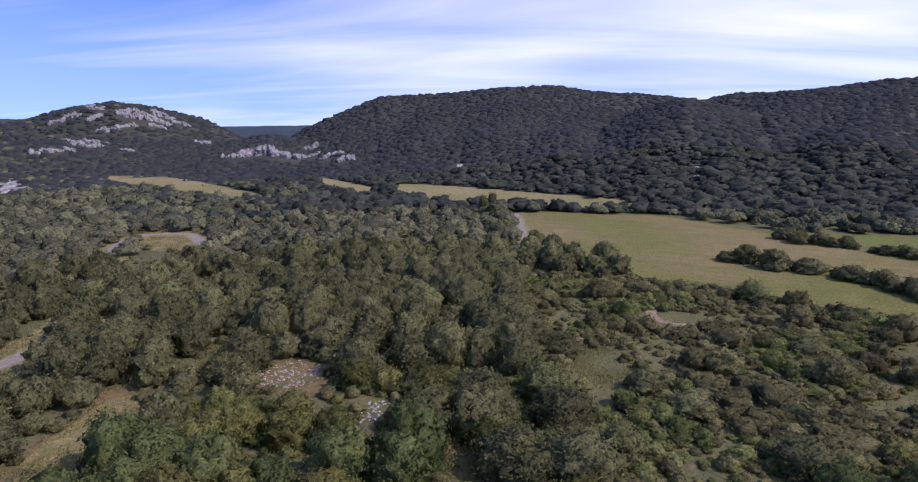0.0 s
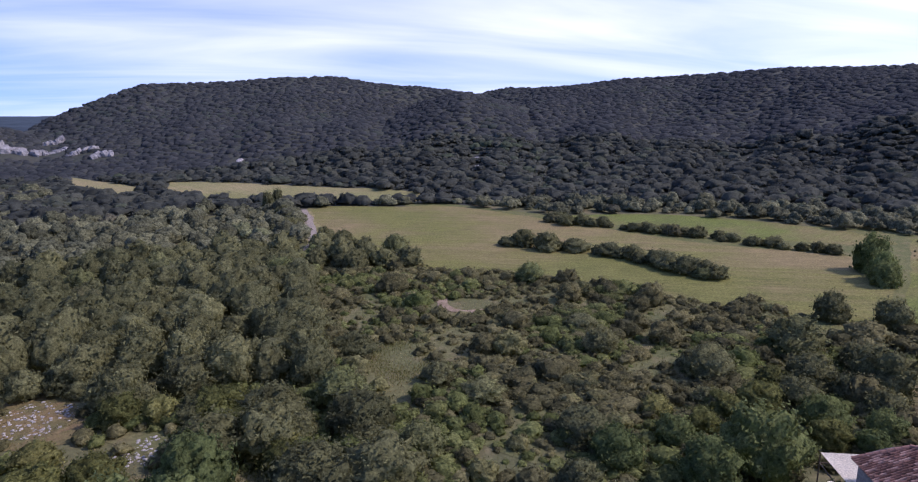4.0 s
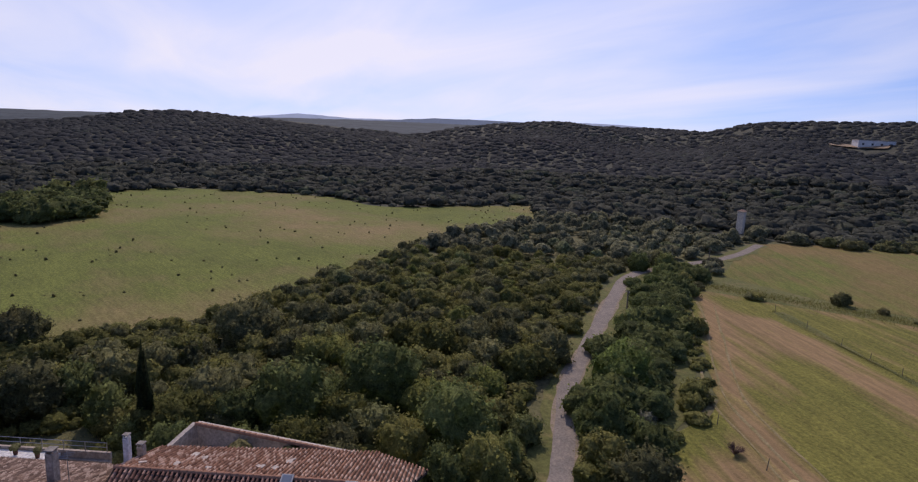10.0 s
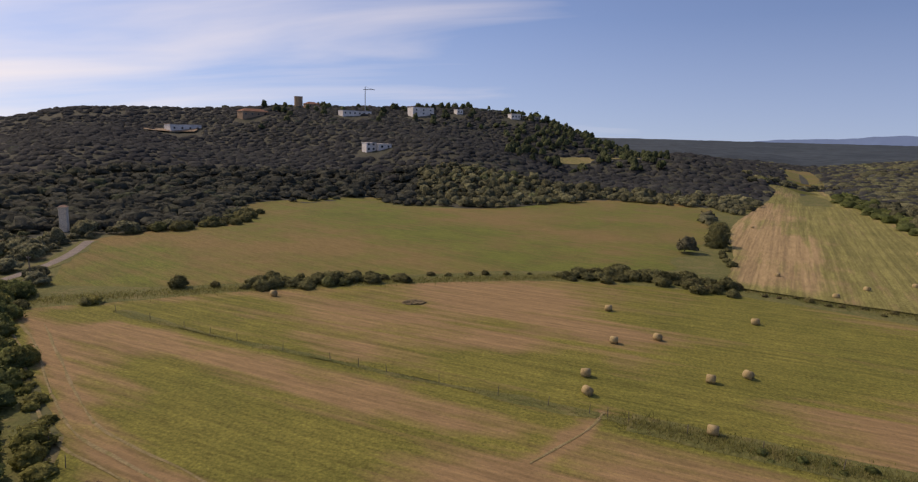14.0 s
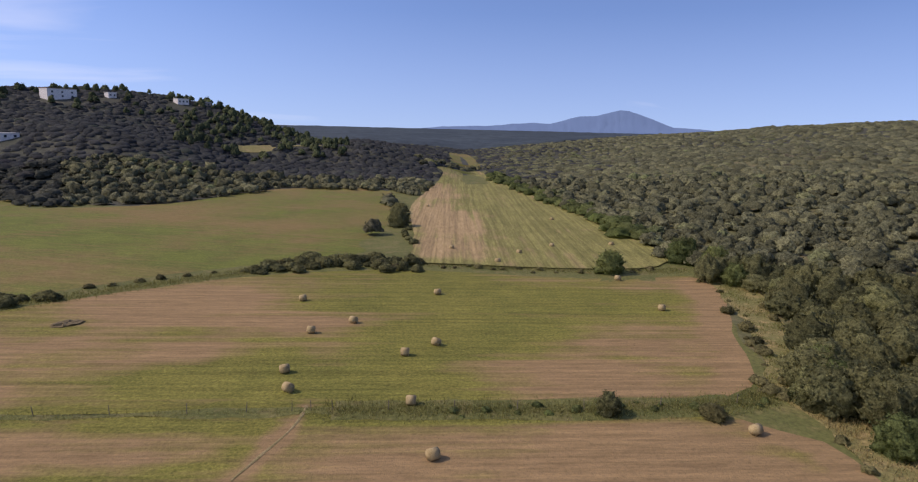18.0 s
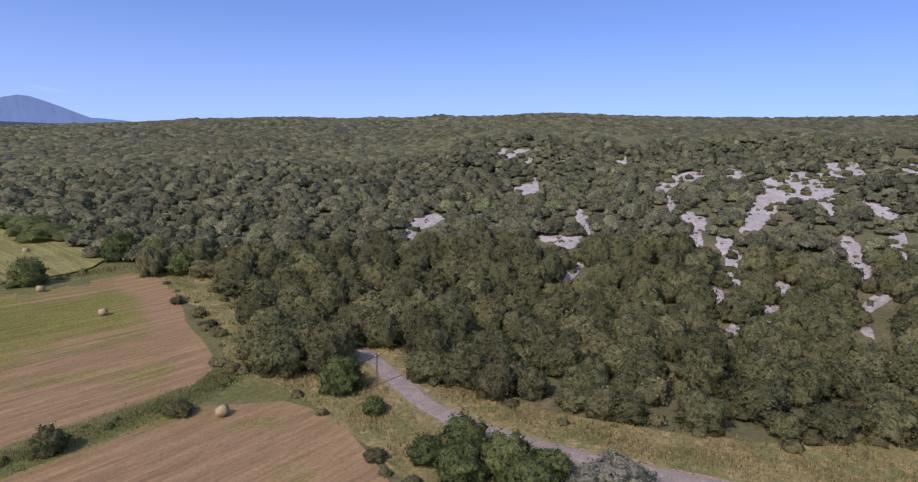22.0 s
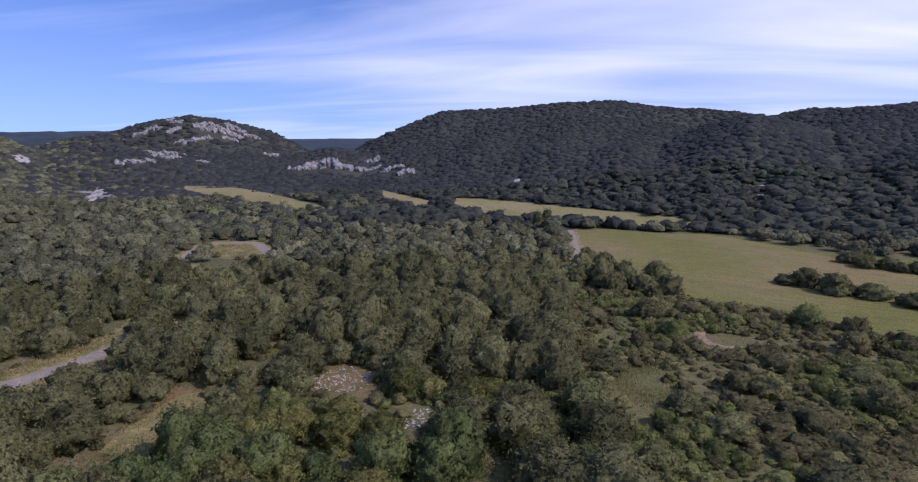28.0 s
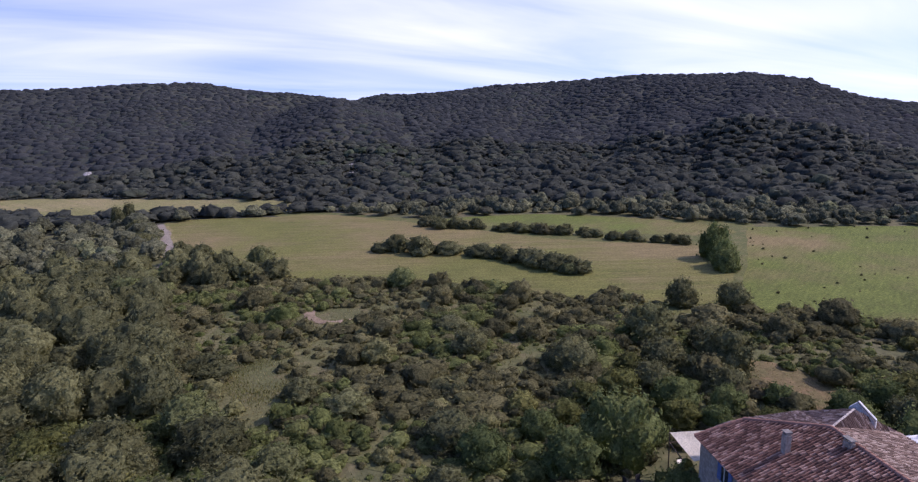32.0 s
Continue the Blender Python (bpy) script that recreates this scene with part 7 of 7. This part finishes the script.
skylight(barn, 24.4, 3.9, 7.6, 0.7, 1.0, 0.42)
g = np.random.default_rng(9)
for k in range(11):
    x, y = 11.2 + g.uniform(0, 9.5), 5.0 + g.uniform(0, 3.4)
    part("mortar_patch", box(g.uniform(0.2, 0.5), g.uniform(0.15, 0.4), 0.05, (x, y, 7.8 - (y - 4.4) * 0.302 + 0.10), 0.01, g.uniform(0, 90)), M_MORTAR, barn)

# ---- roofless yard behind the barn ----
yard = empty("walled_yard", 40.5, 20.2, 0, TURN, label="roofless yard with high tile-capped rendered walls", category="wall")
wall_panel("side_wall", [(10.0, 11.0, 0), (11.0, 13.8, 0), (11.0, 13.8, 5.7), (10.0, 11.0, 4.9)], 0.35, M_PALEWALL, yard)
wall_panel("rear_wall", [(11.0, 13.8, 0), (24.6, 11.6, 0), (24.6, 11.6, 5.1), (11.0, 13.8, 5.7)], 0.35, M_PALEWALL, yard)
part("yard_floor", box(9, 3.0, 0.2, (16, 11.6, 3.9), 0, -6), M_MORTAR, yard)
ridge_row((11.0, 13.65, 5.68), (24.6, 11.45, 5.08), yard, M_TILE3, "coping_tile", 0.17)
for k, (x, y) in enumerate(((14.8, 12.1), (18.6, 12.0))):
    p = empty("potted_shrub", 40.5 - 0.42 * x + 0.907 * y, 20.2 - 0.907 * x - 0.42 * y, 4.1, 0, label="shrub in a pot standing in the walled yard", category="plant", group="yard pots")
    part("pot", rod((0, 0, 0), (0, 0, 0.4), 0.2, 0.28, 10), M_POT, p)
    v, f, w = crown(np.random.default_rng(60 + k), 9, 50, 0.16)
    part("leaves", tri_mesh("leaves", v * 0.75 + [0, 0, 0.35], f, [M_SCRUB], np.full(len(v), 0.4), np.ones(len(f), bool), None, w), M_SCRUB, p)


# ---- terrace with its sail ----
def local(x, y):
    return 40.5 - 0.42 * x + 0.907 * y, 20.2 - 0.907 * x - 0.42 * y


sail = empty("shade_sail", *local(-6.5, -4.5), 0, TURN, label="cream shade sail on wooden posts beside the farmhouse", category="shade sail")
bm = bmesh.new()
grid = []
cs = [Vector((-3.3, -0.9, 3.35)), Vector((1.6, -1.5, 3.9)), Vector((1.4, 1.6, 4.0)), Vector((-2.6, 1.9, 3.7))]
for i in range(7):
    row = []
    for j in range(7):
        s, t = i / 6, j / 6
        p = cs[0] * (1 - s) * (1 - t) + cs[1] * s * (1 - t) + cs[2] * s * t + cs[3] * (1 - s) * t
        p.z -= 0.12 * math.sin(math.pi * s) * math.sin(math.pi * t)
        row.append(bm.verts.new(p))
    grid.append(row)
for i in range(6):
    for j in range(6):
        bm.faces.new((grid[i][j], grid[i + 1][j], grid[i + 1][j + 1], grid[i][j + 1]))
bmesh.ops.solidify(bm, geom=bm.faces[:], thickness=0.02)
part("canvas", bm, M_SAIL, sail)
for p in ((-3.3, -0.9, 3.35), (-2.6, 1.9, 3.7)):
    part("post", rod((p[0], p[1], 0), p, 0.06, 0.05, 6), M_WOOD, sail)
part("beam", rod((-3.3, -0.9, 2.5), (1.2, -1.2, 2.6), 0.05, 0.05, 6), M_WOOD, sail)
part("beam", rod((-3.3, -0.9, 2.5), (-2.6, 1.9, 2.9), 0.05, 0.05, 6), M_WOOD, sail)
bar = empty("barrel_table", *local(-9.3, -4.4), 0, 0, label="round table with pale top on a red barrel", category="table")
part("barrel", rod((0, 0, 0), (0, 0, 0.95), 0.42, 0.42, 14), surface("red_paint", (0.34, 0.06, 0.045), (0.28, 0.05, 0.04), 2.0, 12.0), bar)
part("table_top", rod((0, 0, 0.95), (0, 0, 1.01), 0.52, 0.52, 18), M_SAIL, bar)
M_DARK = surface("dark_cloth", (0.03, 0.03, 0.035), (0.05, 0.045, 0.05), 2.0, 10.0)
for k in range(4):
    ch = empty("garden_chair", *local(-8.2 + 0.9 * (k % 2), -8.4 - 1.0 * (k // 2)), 0, 40 * k, label="dark garden chair on the house terrace", category="chair", group="garden chairs")
    part("seat", box(0.45, 0.45, 0.05, (0, 0, 0.43), 0.01), M_DARK, ch)
    part("backrest", box(0.45, 0.05, 0.5, (0, 0.2, 0.46), 0.01), M_DARK, ch)
    for sx in (-1, 1):
        for sy in (-1, 1):
            part("leg", rod((sx * 0.19, sy * 0.19, 0), (sx * 0.19, sy * 0.19, 0.44), 0.02, 0.02, 5), M_METAL, ch)

# ---- cypress behind the house ----
cyp = empty("cypress", 57.6, 8.6, 0, 0, label="slender dark cypress behind the farmhouse", category="tree")
part("trunk", rod((0, 0, 0), (0, 0, 1.2), 0.16, 0.12, 7), M_BARK, cyp)
v, f, w = crown(np.random.default_rng(4), 50, 700, 0.06, 3, low=-0.95, floor=-2.0)
v = v - [0, 0, 0.42]
v = v * [0.75, 0.75, 1.0]
zz = (v[:, 2] / 0.85 + 1) / 2
v[:, :2] *= np.clip(1.25 - 1.0 * zz, 0.2, 1)[:, None]
v = v * [1.15, 1.15, 5.2] + [0, 0, 4.7]
part("crown", tri_mesh("crown", v, f, [M_CYPRESS], np.full(len(v), 0.4), np.ones(len(f), bool), None, w), M_CYPRESS, cyp)


# ---- tower by the far bend of the lane ----
tower = empty("stone_tower", 137, -145, z_at(137, -145), 25, label="square old stone transformer tower beside the lane", category="tower")
M_STONE = surface("tower_stone", (0.76, 0.66, 0.54), (0.69, 0.59, 0.48), 0.7, 4.0, 0.9, 0.5, 0.05)
part("shaft", box(1.9, 1.9, 6.6, (0, 0, 0), 0.06), M_STONE, tower)
part("cornice", box(2.15, 2.15, 0.3, (0, 0, 6.45), 0.04), M_STONE, tower)
bm = bmesh.new()
bmesh.ops.create_cone(bm, cap_ends=True, segments=4, radius1=1.6, radius2=0.3, depth=0.5)
bmesh.ops.transform(bm, matrix=pose(0, 0, 7.0, 0, 0, 45), verts=bm.verts)
part("roof", bm, M_TILE2, tower)
part("door", box(0.9, 0.1, 2.0, (0, -0.97, 0)), M_WOOD, tower)
part("opening", box(0.6, 0.1, 0.8, (0, -0.97, 4.9)), M_GLASS, tower)


# ---- telegraph poles ----
def pole(x, y, h, lean):
    p = empty("telegraph_pole", x, y, z_at(x, y), 0, label="weathered wooden telegraph pole beside the lane", category="pole", group="telegraph poles")
    part("shaft", rod((0, 0, -0.3), (lean, 0, h), 0.12, 0.085, 8), M_POST, p)
    part("crossarm", box(0.9, 0.08, 0.1, (lean, 0, h - 0.4), 0.01), M_POST, p)
    for s in (-0.35, 0.35):
        part("insulator", rod((lean + s, 0, h - 0.3), (lean + s, 0, h - 0.15), 0.035, 0.03, 6), M_WHITE, p)


for x, y, h, lean in ((-55.3, -35.0, 3.9, 0.0), (77.6, -57.2, 3.9, 0.1), (101, -97, 4.5, 0.0)):
    pole(x, y, h, lean)


# ---- houses on the southern hill ----
def villa(x, y, w, d, h, turn, roof, label, windows=3, storeys=1, flat=False, mat=None):
    """A far house: a rendered block with its windows, and a hipped or flat roof."""
    v = empty("villa", x, y, z_at(x, y), turn, label=label, category="house", group="houses on the hill")
    mat = mat or M_WHITE
    part("wall", box(w, d, h + 3, (0, 0, -3), 0.05), mat, v)
    if flat:
        part("roof", box(w + 0.5, d + 0.5, 0.35, (0, 0, h), 0.04), roof, v)
    else:
        bm = bmesh.new()
        a, b, t = w / 2 + 0.5, d / 2 + 0.5, d * 0.24
        vs = [bm.verts.new(p) for p in ((-a, -b, h), (a, -b, h), (a, b, h), (-a, b, h), (-a + b * 0.9, 0, h + t), (a - b * 0.9, 0, h + t))]
        for q in ((0, 1, 5, 4), (1, 2, 5), (2, 3, 4, 5), (3, 0, 4), (3, 2, 1, 0)):
            bm.faces.new([vs[i] for i in q])
        part("roof", bm, roof, v)
    for s in range(storeys):
        for k in range(windows):
            px = (k + 0.5) / windows * w - w / 2
            for side in (-1, 1):
                f = part("window", box(1.3, 0.12, 1.3, (px, side * d / 2, 0.8 + 2.8 * s)), M_GLASS, v)
                part("sill", box(1.5, 0.25, 0.1, (px, side * (d / 2 + 0.05), 0.7 + 2.8 * s)), mat, f)
    return v


M_OCHRE = surface("ochre_render", (0.42, 0.30, 0.20), (0.36, 0.25, 0.17), 0.6, 4.0)
LOOKN = lambda x, y: math.degrees(math.atan2(y, x)) + 90
for x, y, w, d, h, roof, label, n, st_, flat, mat in (
    (123, -512, 20, 10, 6.5, M_TILE2, "white two-storey villa on the wooded hill", 3, 2, True, M_WHITE),
    (282, -419, 24, 9, 4.0, M_WALL, "long pale house with terrace on the hillside", 4, 1, True, M_WHITE),
    (250, -464, 22, 9, 3.6, M_TILE3, "low ochre house with a red tile roof", 4, 1, False, M_OCHRE),
    (229, -532, 12, 8, 3.4, M_TILE3, "small ochre house on the hilltop", 2, 1, False, M_OCHRE),
    (121, -364, 6.5, 6, 4.8, M_WHITE, "small white house among hillside trees", 2, 2, True, M_WHITE),
    (113, -368, 9, 5, 2.8, M_WHITE, "low white annexe among hillside trees", 2, 1, True, M_WHITE),
    (94, -532, 6, 6, 3.2, M_WHITE, "small white house on the hilltop", 2, 1, True, M_WHITE),
    (46, -538, 9, 7, 3.4, M_WHITE, "white modern house on the hilltop edge", 3, 1, True, M_WHITE),
    (30, -545, 9, 7, 3.0, M_LEAD, "low grey-roofed house on the hilltop", 2, 1, True, M_WALL),
    (172, -486, 26, 8, 3.2, M_LEAD, "long building under construction below a crane", 6, 1, True, M_WHITE)):
    villa(x, y, w, d, h, LOOKN(x, y) + 28, roof, label, n, st_, flat, mat)
water = empty("water_tower", 236, -520, z_at(236, -520), 0, label="round ochre water tower on the hilltop", category="tower")
part("drum", rod((0, 0, 0), (0, 0, 9.5), 3.6, 3.6, 20), M_OCHRE, water)
part("rim", rod((0, 0, 9.5), (0, 0, 10.1), 3.9, 3.9, 20), M_OCHRE, water)
crane = empty("tower_crane", 168, -500, z_at(168, -500), LOOKN(168, -500), label="thin tower crane on the hilltop building site", category="crane")
part("mast", box(0.6, 0.6, 22, (0, 0, 0)), M_METAL, crane)
part("jib", box(8, 0.4, 0.5, (-4.0, 0, 19.5), 0), M_METAL, crane)
part("counter_jib", box(1.4, 0.4, 0.5, (1.0, 0, 19.5), 0), M_METAL, crane)
part("tie", rod((0, 0, 22), (-7, 0, 19.9), 0.08, 0.08, 4), M_METAL, crane)
sheet("cut_bank", [(269, -413), (282, -405), (299, -399), (302, -407), (286, -415), (272, -421)], M_DIRT, 1.2, "bare ochre bank below the hillside house", "earth", 0.5, 3)
sheet("hill_clearing", [(10, -440), (-20, -452), (-50, -446), (-52, -430), (-20, -436), (8, -428)], M_PALE, 0.3, "pale grass clearing in the woods", "field", 1.0, 4)
# tall pines along the hilltop and down its western side
g = np.random.default_rng(19)
az = np.radians(np.concatenate([g.uniform(-96, -62, 90), g.uniform(-99, -84, 260)]))
rad = np.concatenate([g.uniform(480, 590, 90), g.uniform(400, 570, 260)])
x, y = rad * np.cos(az), rad * np.sin(az)
ok = free_of_things(x, y, 2.0)
n = ok.sum()
plant("hilltop_pines", MIDDLE, x[ok], y[ok], g.uniform(1.7, 2.9, n), g.uniform(1.3, 2.1, n), M_PINE, "tall dark pines on the hilltop", "tree", 20)
